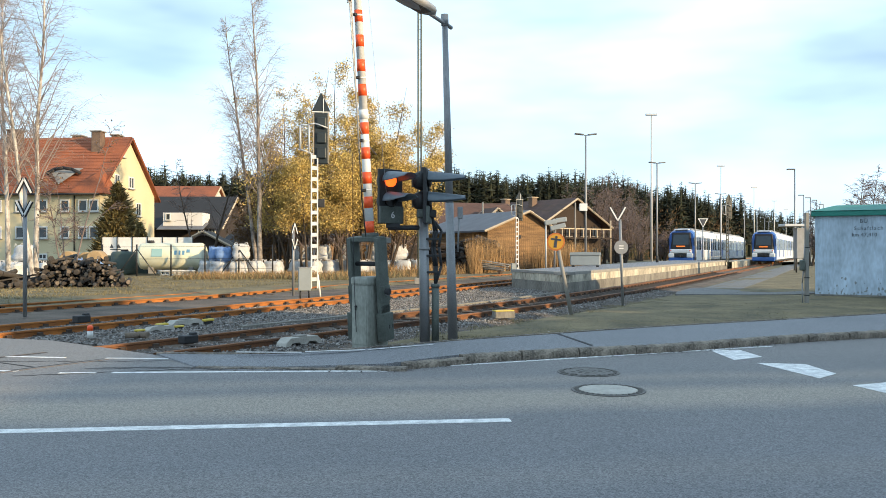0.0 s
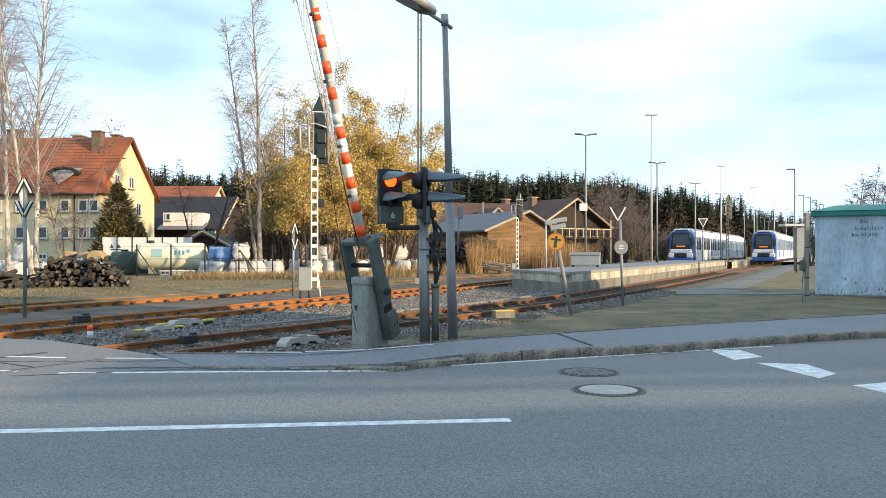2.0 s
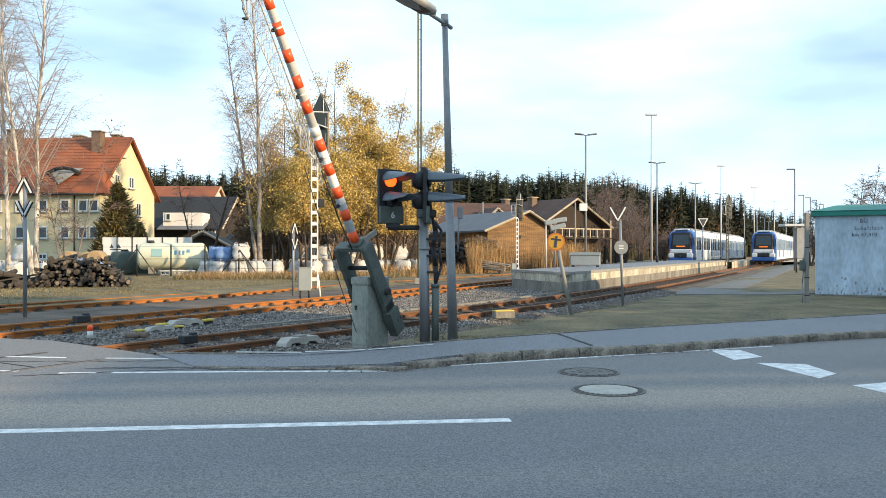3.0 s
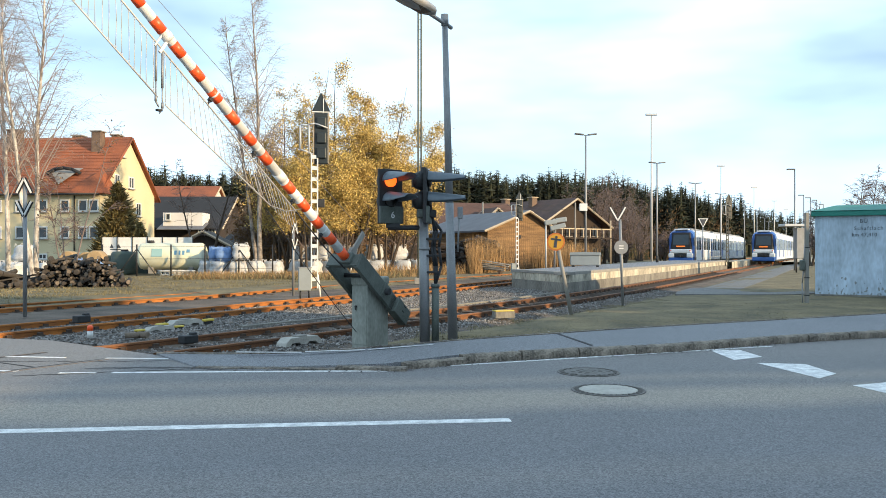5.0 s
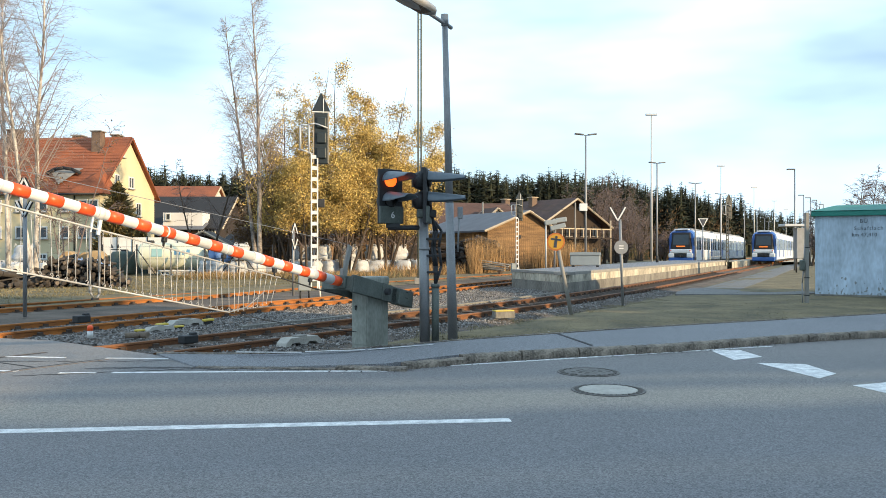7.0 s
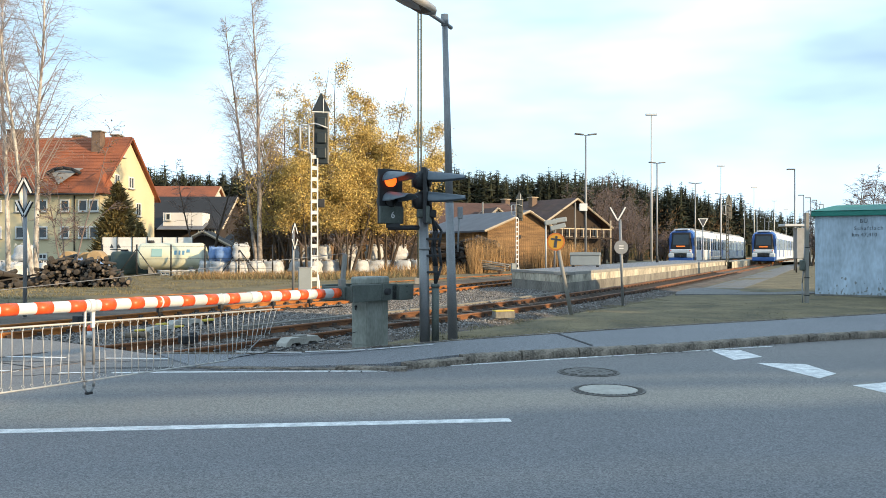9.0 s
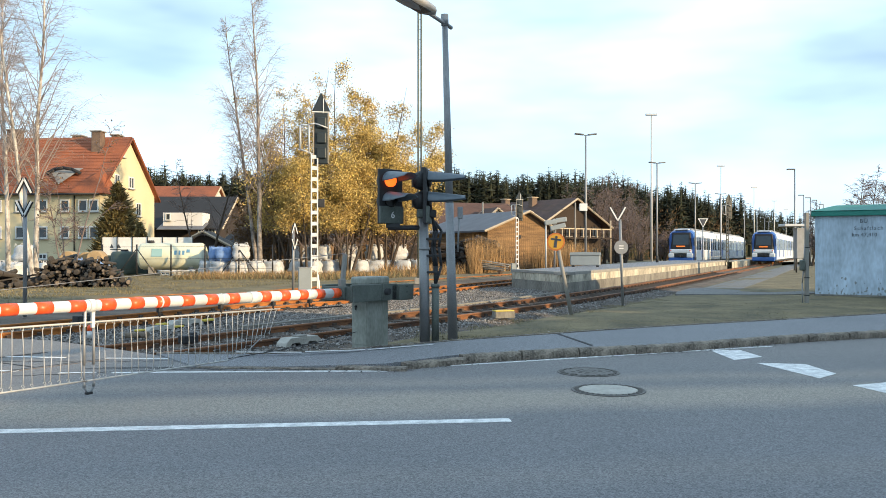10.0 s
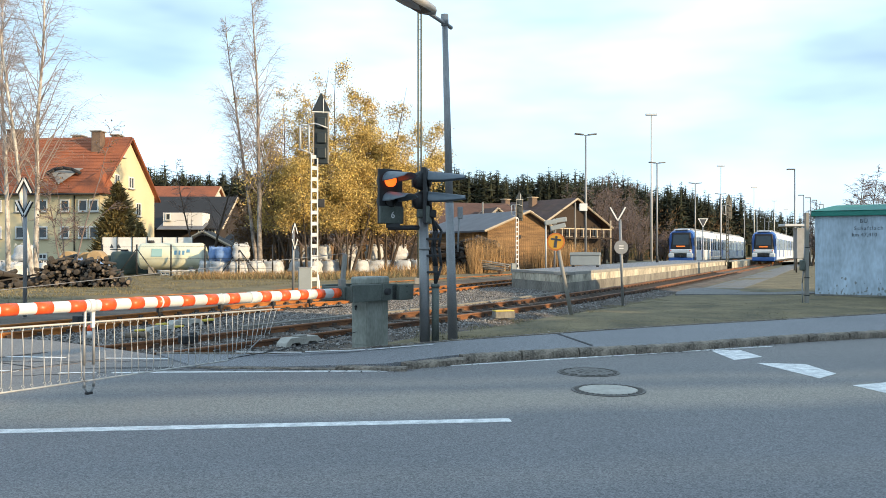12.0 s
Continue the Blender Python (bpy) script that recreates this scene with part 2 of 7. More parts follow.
PALESTEEL = mat("pale_steel", (0.55, 0.56, 0.57), (0.42, 0.43, 0.44), 0.5, 0.2, 3, 30, 0.05)
GREENDARK = mat("dark_green_plastic", (0.06, 0.085, 0.075), (0.04, 0.06, 0.052), 0.6, 0, 2, 30, 0.05)
EMBLEM = mat("emblem_blue", (0.30, 0.46, 0.46), (0.25, 0.4, 0.4), 0.5, 0, 3, 30, 0)
BARBLUE = mat("lettering_blue", (0.16, 0.33, 0.50), None, 0.5, 0, 3, 30, 0)
ORANGE = mat("orange_board", (0.72, 0.20, 0.06), (0.6, 0.16, 0.05), 0.6, 0, 3, 30, 0.03)
STRAW = mat("straw", (0.42, 0.31, 0.17), (0.28, 0.2, 0.11), 0.95, 0, 4, 40, 0.7)

OLIVE = mat("olive_needles", (0.31, 0.235, 0.085), (0.085, 0.075, 0.030), 0.85, 0, 0.8, 8, 0, per_piece=0.6)
LAWNBLADE = mat("lawn_blade", (0.25, 0.215, 0.125), (0.06, 0.062, 0.028), 0.9, 0, 0.5, 6, 0, per_piece=0.5, contrast=0.14)

PATH = asphalt("path_gravel", (0.165, 0.16, 0.155), 60.0, False)
GREYBIRCH = mat("grey_birch_bark", (0.34, 0.305, 0.27), (0.06, 0.05, 0.044), 0.9, 0, 1.6, 6, 0.4, stretch=(2, 2, 1.2), contrast=0.12)
BIRCHTWIG = mat("pale_twig", (0.40, 0.335, 0.30), (0.20, 0.16, 0.14), 0.9, 0, 0.6, 12, 0.2)
GREYLOG = mat("weathered_log", (0.085, 0.072, 0.062), (0.022, 0.019, 0.017), 0.95, 0, 5, 24, 0.7)
PALECAST = mat("pale_cast_concrete", (0.50, 0.48, 0.43), (0.28, 0.265, 0.235), 0.85, 0, 5, 40, 0.3)


# ---- mesh helpers ----
def box(bm, c, s, bevel=0.0, rot=None):
    g = bmesh.ops.create_cube(bm, size=1.0)["verts"]
    m = Matrix.Translation(c) @ (rot.to_4x4() if rot else Matrix.Identity(4)) @ Matrix.Diagonal((*s, 1))
    bmesh.ops.transform(bm, matrix=m, verts=g)
    if bevel:
        es = list({e for v in g for e in v.link_edges})
        bmesh.ops.bevel(bm, geom=es, offset=bevel, segments=2, profile=0.5, affect="EDGES")
    return bm


def rod(bm, a, b, r0, r1=None, seg=10, caps=True):
    a, b = Vector(a), Vector(b)
    r1 = r0 if r1 is None else r1
    q = (b - a).to_track_quat("Z", "Y")
    rings = []
    for p, r in ((a, r0), (b, r1)):
        rings.append([bm.verts.new(p + q @ Vector((r * math.cos(2 * math.pi * i / seg), r * math.sin(2 * math.pi * i / seg), 0))) for i in range(seg)])
    for i in range(seg):
        f = bm.faces.new((rings[0][i], rings[0][(i + 1) % seg], rings[1][(i + 1) % seg], rings[1][i]))
        f.smooth = seg > 5
    if caps:
        bm.faces.new(rings[0][::-1])
        bm.faces.new(rings[1])
    return bm


def tube(bm, pts, r, seg=8):
    for a, b in zip(pts, pts[1:]):
        rod(bm, a, b, r, r, seg)
    return bm


def lathe(bm, prof, seg=20, axis="Z", at=(0, 0, 0), smooth=True):
    """prof: (radius, height) pairs turned about an axis."""
    rings = []
    for r, h in prof:
        ring = []
        for i in range(seg):
            a = 2 * math.pi * i / seg
            x, y = r * math.cos(a), r * math.sin(a)
            v = {"Z": (x, y, h), "X": (h, x, y), "Y": (x, h, y)}[axis]
            ring.append(bm.verts.new(Vector(at) + Vector(v)))
        rings.append(ring)
    for p, q in zip(rings, rings[1:]):
        for i in range(seg):
            f = bm.faces.new((p[i], p[(i + 1) % seg], q[(i + 1) % seg], q[i]))
            f.smooth = smooth
    bm.faces.new(rings[0][::-1])
    bm.faces.new(rings[-1])
    return bm


def prism(bm, poly, z0, z1):
    lo = [bm.verts.new((x, y, z0)) for x, y in poly]
    hi = [bm.verts.new((x, y, z1)) for x, y in poly]
    n = len(poly)
    bm.faces.new(hi)
    bm.faces.new(lo[::-1])
    for i in range(n):
        bm.faces.new((lo[i], lo[(i + 1) % n], hi[(i + 1) % n], hi[i]))
    return bm


def extrude(bm, prof, a, b):
    """A closed outline in the x-z plane drawn out along y from a to b."""
    lo = [bm.verts.new((x, a, z)) for x, z in prof]
    hi = [bm.verts.new((x, b, z)) for x, z in prof]
    n = len(prof)
    bm.faces.new(lo)
    bm.faces.new(hi[::-1])
    for i in range(n):
        bm.faces.new((lo[(i + 1) % n], lo[i], hi[i], hi[(i + 1) % n]))
    return bm


def mesh_of(name, bm, material):
    bmesh.ops.recalc_face_normals(bm, faces=bm.faces)
    me = bpy.data.meshes.new(name)
    bm.to_mesh(me)
    bm.free()
    me.materials.append(material)
    return me


def solid(name, bm, material, label="", category="", group="", kind="", m=None):
    ob = new(name, mesh_of(name, bm, material))
    if m is not None:
        ob.matrix_world = m
    return tagged(ob, label, category, group, kind)


def thing(name, m, label, category, group="", kind=""):
    ob = new(name)
    ob.empty_display_size = 0.2
    ob.matrix_basis = m
    return tagged(ob, label, category, group, kind)


def part(name, bm, material, parent, label="", m=None):
    ob = new(name, mesh_of(name, bm, material))
    ob.parent = parent
    if m is not None:
        ob.matrix_basis = m
    return tagged(ob, label)


def again(ob, parent, m, name=None):
    """One more piece on the same mesh."""
    o = new(name or ob.name.split(".")[0], ob.data)
    o.parent = parent
    o.matrix_basis = m
    return o


def B():
    return bmesh.new()


def rough_mesh(name, verts, faces, material, smooth=False):
    me = bpy.data.meshes.new(name)
    me.from_pydata(verts, [], faces)
    me.materials.append(material)
    if smooth:
        me.polygons.foreach_set("use_smooth", [True] * len(me.polygons))
    return me


def spline(pts, step):
    """Points at even steps along a smooth curve through pts, with the heading at each."""
    P = [Vector(p) for p in pts]
    fine = []
    for i in range(len(P) - 1):
        p0, p1, p2, p3 = P[max(i - 1, 0)], P[i], P[i + 1], P[min(i + 2, len(P) - 1)]
        for k in range(40):
            t = k / 40
            fine.append(0.5 * (2 * p1 + (p2 - p0) * t + (2 * p0 - 5 * p1 + 4 * p2 - p3) * t * t + (3 * p1 - p0 - 3 * p2 + p3) * t ** 3))
    fine.append(P[-1])
    out, left = [], 0.0
    for a, b in zip(fine, fine[1:]):
        d = (b - a).length
        while left <= d:
            out.append((a + (b - a) * (left / d), math.atan2(b.y - a.y, b.x - a.x)))
            left += step
        left -= d
    return out
BROWNRAIL = mat("brown_rail", (0.25, 0.105, 0.036), (0.07, 0.037, 0.022), 0.7, 0.1, 0.5, 45, 0.4, contrast=0.16)
# ---- ground, road, walkway ----
TRACK_1 = [(-20, -12, -0.025), (-14, -2.3, -0.025), (-8.9, 6.2, -0.025), (-5.6, 11.4, -0.025), (-3.0, 15.4, -0.02), (0.2, 20.3, 0), (4, 26.6, 0), (12.5, 43.5, 0), (38.6, 98, 0), (90, 205, 0)]
TRACK_2 = [(-30, -30, 0), (-14.6, 3, 0), (-8.47, 15.67, 0), (-6.3, 20.1, 0), (-4.6, 23.9, 0), (-3.1, 26.9, 0), (2.4, 39.3, 0), (10, 56.5, 0), (25.6, 90, 0), (48, 139, 0), (78, 205, 0)]
TRACK_3 = [(-25, -5, 0), (-11.9, 22, 0), (-8.8, 28, 0), (-4.83, 38, 0), (2.3, 52, 0), (14, 78, 0), (38, 130, 0)]
LINE_1, LINE_2, LINE_3 = (spline(p, 1.0) for p in (TRACK_1, TRACK_2, TRACK_3))


def aside(line, x, y):
    """How far a place lies to the right of a track."""
    p, h = min(line, key=lambda q: (q[0].x - x) ** 2 + (q[0].y - y) ** 2)
    return (x - p.x) * math.sin(h) - (y - p.y) * math.cos(h)


def ease(v, a, b):
    u = max(0.0, min(1.0, (v - a) / (b - a)))
    return u * u * (3 - 2 * u)


def ground_z(x, y):
    """Height of the open ground: sunk under the tracks, level with the footway beside it."""
    if y < 6 or y > 130 or abs(x) > 80:
        return -0.1
    o = aside(LINE_1, x, y)
    z = -0.20 + 0.24 * ease(o, 1.6, 3.2) * (1 if y > 12 else 0)
    z += 0.26 * ease(-o, 10.0, 13.5)
    z += 0.035 * noise.noise((x * 0.5, y * 0.5, 0)) + 0.03 * noise.noise((x * 0.17, y * 0.17, 4))
    if y < 14:
        z = min(z, -0.12)
    elif y < 40:
        b = 12.6 + 0.573 * (x + 0.2)
        z = min(z, -0.12 + 0.22 * ease(y - b, 0.05, 0.5)) if o > 1.2 else z
    return z


def ribbon(bm, path, offsets):
    """A strip along path: offsets are (sideways to the right, height) pairs."""
    rows = []
    for p, h in path:
        r = Vector((math.sin(h), -math.cos(h), 0))
        rows.append([bm.verts.new((p.x + r.x * o, p.y + r.y * o, p.z + z)) for o, z in offsets])
    for a, b in zip(rows, rows[1:]):
        for i in range(len(offsets) - 1):
            bm.faces.new((a[i], b[i], b[i + 1], a[i + 1]))
    return bm


def ground_sheet():
    xs = [-1500, -700, -350, -180, -110, -80] + [-60 + 4 * i for i in range(8)] + [-28 + 0.8 * i for i in range(71)] + [32 + 4 * i for i in range(12)] + [90, 120, 180, 350, 700, 1500]
    ys = [-600, -200, -80, -40, -20, -8, 0, 6] + [8 + 0.8 * i for i in range(70)] + [66 + 4 * i for i in range(16)] + [140, 200, 300, 500, 900, 1600, 2500]
    verts = [(x, y, ground_z(x, y)) for y in ys for x in xs]
    n = len(xs)
    faces = [(j * n + i, j * n + i + 1, (j + 1) * n + i + 1, (j + 1) * n + i) for j in range(len(ys) - 1) for i in range(n - 1)]
    tagged(new("ground", rough_mesh("ground", verts, faces, GRASS, True)), "dry brown and green winter grass ground", "ground", kind="structure")


ground_sheet()

KERB_LINE = [(-6.7, 10.5), (-5.0, 10.58), (-3.2, 10.56), (-2.0, 10.45), (-0.67, 10.36), (0.12, 10.9), (1.73, 11.63), (3.05, 12.08), (5.78, 13.5), (7.73, 14.35), (14, 17.4), (40, 30)]
BACK_LINE = [(-4.15, 11.9), (-2.86, 11.5), (-1.95, 11.48), (-1.1, 11.75), (-0.4, 12.25), (0.3, 12.8), (1.95, 13.85), (3.9, 15.05), (6.8, 16.6), (9.84, 18.25), (15, 21), (38, 33)]


def road():
    far = [(-60, 38), (-30, 25), (-14, 18.2), (-8.5, 14.5), (-6.66, 13.9), (-5.0, 12.6), (-4.15, 11.9), (-3.4, 11.0)] + [p for p in KERB_LINE if p[0] > -3.3]
    near = [(45, 12), (14, -1.5), (4, -3.0), (-12, -3.5), (-30, -2), (-60, 8)]
    bm = B()
    prism(bm, far + near, -0.4, 0.0)
    solid("road", bm, ASPHALT, "worn grey asphalt road with faint tyre tracks and painted-in bands of weak sun", "road", kind="structure")


def kerb_height(x):
    return max(0.015, min(0.12, (x + 2.6) / 3.0 * 0.12))


def walk_z(x):
    return max(0.02, min(0.12, (x + 5) / 4 * 0.12))


def walkway():
    bm = B()
    k = [p for p in KERB_LINE if p[0] > -3.3]
    lo = [bm.verts.new((p[0] - 0.05, p[1] + 0.13, kerb_height(p[0]) - 0.005)) for p in k]
    hi = [bm.verts.new((p[0], p[1], walk_z(p[0]))) for p in BACK_LINE]
    i = j = 0
    while i < len(lo) - 1 or j < len(hi) - 1:
        if j == len(hi) - 1 or (i < len(lo) - 1 and lo[i + 1].co.x < hi[j + 1].co.x):
            bm.faces.new((lo[i], lo[i + 1], hi[j]))
            i += 1
        else:
            bm.faces.new((lo[i], hi[j + 1], hi[j]))
            j += 1
    r = bmesh.ops.extrude_face_region(bm, geom=list(bm.faces))
    bmesh.ops.translate(bm, vec=(0, 0, -0.3), verts=[v for v in r["geom"] if isinstance(v, bmesh.types.BMVert)])
    solid("pavement", bm, WALKWAY, "grey asphalt footway behind a granite kerb", "pavement", kind="structure")
    # dark cracked seam across the footway and along its back edge
    bm = B()
    prism(bm, [(1.90, 13.78), (2.17, 12.1), (2.22, 12.12), (1.96, 13.81)], 0.1, 0.124)
    solid("tar_joint", bm, TAR, "dark tar joint across the footway", "tar joint", kind="structure")
    bm = B()
    ribbon(bm, spline([(x, y + 0.03, walk_z(x)) for x, y in BACK_LINE], 0.4), [(0.04, -0.1), (0.035, 0.012), (0.0, 0.018), (-0.05, 0.01), (-0.06, -0.15)])
    solid("edging", bm, KERB, "narrow worn concrete edging behind the footway", "edging", kind="structure")
    rnd = random.Random(9)
    for a, b in (((-4.6, 10.52), (-0.6, 10.44)), ((-4.4, 10.62), (-2.0, 10.66)), ((-6.4, 11.2), (-3.6, 11.25)), ((-5.2, 9.9), (-3.3, 10.45))):
        bm = B()
        pts = [Vector((a[0] + (b[0] - a[0]) * i / 24, a[1] + (b[1] - a[1]) * i / 24 + rnd.uniform(-0.03, 0.03), 0)) for i in range(25)]
        wd = [rnd.uniform(0.008, 0.03) for _ in pts]
        lo = [bm.verts.new((p.x, p.y - w, 0.003)) for p, w in zip(pts, wd)]
        hi = [bm.verts.new((p.x, p.y + w, 0.003)) for p, w in zip(pts, wd)]
        for q in range(24):
            bm.faces.new((lo[q], lo[q + 1], hi[q + 1], hi[q]))
        solid("asphalt_crack", bm, TAR, "dark ragged crack in the old asphalt", "crack", kind="structure")


def kerbs():
    root = thing("kerb", pose(0, 0, 0), "rough split granite kerbstones with dark joints", "kerb", kind="structure")
    line = spline([(x, y, 0) for x, y in KERB_LINE if x > -3.3], 0.92)
    rnd = random.Random(4)
    for (p, h) in line[:-1]:
        if p.x > 26:
            break
        hh = kerb_height(p.x)
        bm = B()
        n = 14
        prof = [(-0.0, -0.2), (0.0, hh * 0.45), (0.004, hh * 0.8), (0.03, hh), (0.14, hh), (0.14, -0.2)]
        rows = []
        for i in range(n + 1):
            u = 0.006 + 0.908 * i / n
            rows.append([bm.verts.new((u, w + (rnd.uniform(-0.010, 0.010) if q in (1, 2, 3) else 0), z + (rnd.uniform(-0.006, 0.004) if z > 0 else 0))) for q, (w, z) in enumerate(prof)])
        for a, b in zip(rows, rows[1:]):
            for q in range(5):
                bm.faces.new((a[q], b[q], b[q + 1], a[q + 1]))
        bm.faces.new(rows[0])
        bm.faces.new(rows[-1])
        part("kerbstone", bm, KERB, root, m=Matrix.Translation(p) @ Matrix.Rotation(h, 4, "Z"))


def marking(poly, label, z=0.0):
    bm = B()
    prism(bm, poly, z + 0.001, z + 0.005)
    return solid("road_marking", bm, PAINT, label, "road marking", "road markings")


def strip(a, b, w):
    d = (Vector(b) - Vector(a)).normalized()
    s = Vector((-d.y, d.x)) * w / 2
    return [tuple(Vector(a) - s), tuple(Vector(b) - s), tuple(Vector(b) + s), tuple(Vector(a) + s)]


def manhole(x, y, r, label, filled):
    root = thing("manhole_cover", pose(x, y, 0.0), label, "manhole cover", "manhole covers in the road")
    b = B()
    lathe(b, [(r, 0.001), (r, 0.008), (r * 0.95, 0.010), (r * 0.95, 0.002)], 40)
    part("frame", b, CASTIRON, root)
    b = B()
    lathe(b, [(r * 0.78, 0.001), (r * 0.78, 0.011), (r * 0.76, 0.013)], 40)
    part("lid", b, PALECAST if filled else CASTIRON, root, "concrete-filled lid" if filled else "cast iron lid")
    lug = B()
    box(lug, (r * 0.855, 0, 0.008), (r * 0.10, r * 0.07, 0.014))
    first = part("lug", lug, CASTIRON, root)
    for i in range(1, 30):
        again(first, root, Matrix.Rotation(2 * math.pi * i / 30, 4, "Z"))
    if not filled:
        for q in range(5):
            for i in range(5):
                a, rr = 2 * math.pi * (i + 0.5 * (q % 2)) / 5, r * (0.12 + 0.13 * q)
                b = B()
                box(b, (rr * math.cos(a), rr * math.sin(a), 0.014), (0.05, 0.05, 0.006))
                part("stud", b, CASTIRON, root)


road()
walkway()
kerbs()
marking(strip((-8.2, 6.35), (0.6, 7.3), 0.15), "worn white centre line on the asphalt")
marking(strip((-4.1, 10.17), (-0.7, 10.31), 0.09), "thin white edge line beside the low kerb")
marking(strip((-4.75, 10.14), (-4.3, 10.16), 0.08), "faded short white edge dash")
marking(strip((0.1, 10.78), (5.2, 13.0), 0.07), "thin white edge line below the granite kerb")
marking(strip((-6.2, 10.35), (-5.35, 10.3), 0.07), "faded white dash on the crossing")
marking(strip((-6.3, 11.75), (-5.35, 11.6), 0.08), "thin white line across the crossing slabs")
marking(strip((-4.75, 11.55), (-3.85, 11.5), 0.07), "thin white line at the track edge")
marking(strip((-2.86, 11.34), (-1.95, 11.30), 0.06), "thin white line along the footway edge", 0.112)
marking(strip((-1.9, 11.31), (-1.1, 11.54), 0.06), "thin white line along the bend of the footway", 0.12)
marking(strip((-1.05, 11.56), (-0.15, 12.2), 0.05), "faded white line before the barrier drive", 0.12)
marking([(4.03, 11.33), (4.55, 11.69), (4.53, 12.5), (4.06, 12.43)], "worn broad white give-way block beside the kerb")
marking([(4.46, 9.71), (4.83, 10.07), (4.83, 10.93), (4.23, 11.04)], "worn broad white give-way block in the road")
marking([(4.78, 8.3), (5.3, 8.5), (5.1, 9.4), (4.6, 9.2)], "worn broad white give-way block towards the viewer")
manhole(1.79, 8.88, 0.40, "round manhole with pale concrete-filled lid", True)
manhole(1.81, 10.2, 0.385, "round cast iron manhole cover in asphalt", False)


def path_right():
    bm = B()
    ribbon(bm, [(q[0], q[1]) for q in LINE_1 if 30.5 < q[0].y < 96], [(2.5, -0.25), (2.55, -0.02), (3.3, 0.05), (4.3, 0.06), (4.35, -0.2)])
    solid("footpath", bm, PATH, "pale asphalt footpath along the track to the station", "path", kind="structure")
    bm = B()
    prism(bm, [(7.9, 27.9), (10.3, 27.8), (12.0, 28.0), (13.6, 29.0), (13.3, 30.2), (11.6, 29.2), (10.9, 29.9), (11.7, 33.0), (10.0, 33.0), (8.6, 30.0)], -0.2, 0.055)
    solid("footpath", bm, PATH, "pale asphalt path joining the hut to the station path", "path", kind="structure")


path_right()

# ---- level crossing barrier ----
PIVOT = Vector((-1.067, 12.5, 0.90))
BARRIER = pose(PIVOT.x, PIVOT.y, PIVOT.z, 0, 0, 240.9)      # the lowered boom's own space: x along it
SWING = [(0.0, 84.6), (0.5, 84.0), (1.0, 80.2), (1.5, 75.5), (2.0, 70.0), (2.5, 64.0), (3.0, 57.9), (3.2, 55.4), (4.0, 46.8), (4.8, 38.6), (5.0, 36.3), (5.5, 30.5),
         (6.0, 24.5), (6.5, 18.2), (6.8, 14.2), (7.0, 11.4), (7.2, 8.7), (7.6, 4.3), (8.0, 1.9), (8.4, 0.9), (8.8, 0.76), (12.0, 0.76)]
REDS = [0.984, 1.357, 1.724, 2.094, 2.466, 3.032, 3.393, 3.756, 4.118, 4.463, 4.821, 5.17, 5.524, 5.874, 6.246, 6.60, 6.96, 7.32, 7.68, 8.04]
RAIL_Z, DROP = -0.165, 0.575       # the skirt's upper rail under the boom, the droppers' length
hanging = []                      # parts that stay plumb: (part, place along the boom)
lower_rails, swinging, rail_tails = [], [], []
ties = []
SWAY = [(0.0, 0.0), (11.4, 0.0), (18.0, 20.0), (24.5, 42.0), (30.0, 36.0), (36.3, 27.0), (47.0, 20.0), (58.0, 15.0), (85.0, 5.0)]     # boom angle, lean of the skirt
RAIL_END = 3.1
TIE_FOOT = Vector((0.30, -0.10, 0.24))


def boom_radius(s):
    return 0.070 - 0.0026 * s


def text(parent, body, size, m, material=None, name="lettering", spread=1.0):
    cu = bpy.data.curves.new("lettering", "FONT")
    cu.body, cu.size, cu.extrude, cu.resolution_u, cu.space_character = body, size, 0.002, 3, spread
    cu.align_x = "CENTER"
    ob = new("lettering_source", cu)
    me = bpy.data.meshes.new_from_object(ob.evaluated_get(bpy.context.evaluated_depsgraph_get()))
    bpy.data.objects.remove(ob)
    me.materials.clear()
    me.materials.append(material or LETTER)
    o = new(name, me)
    o.parent, o.matrix_basis = parent, m
    return tagged(o, "painted lettering")


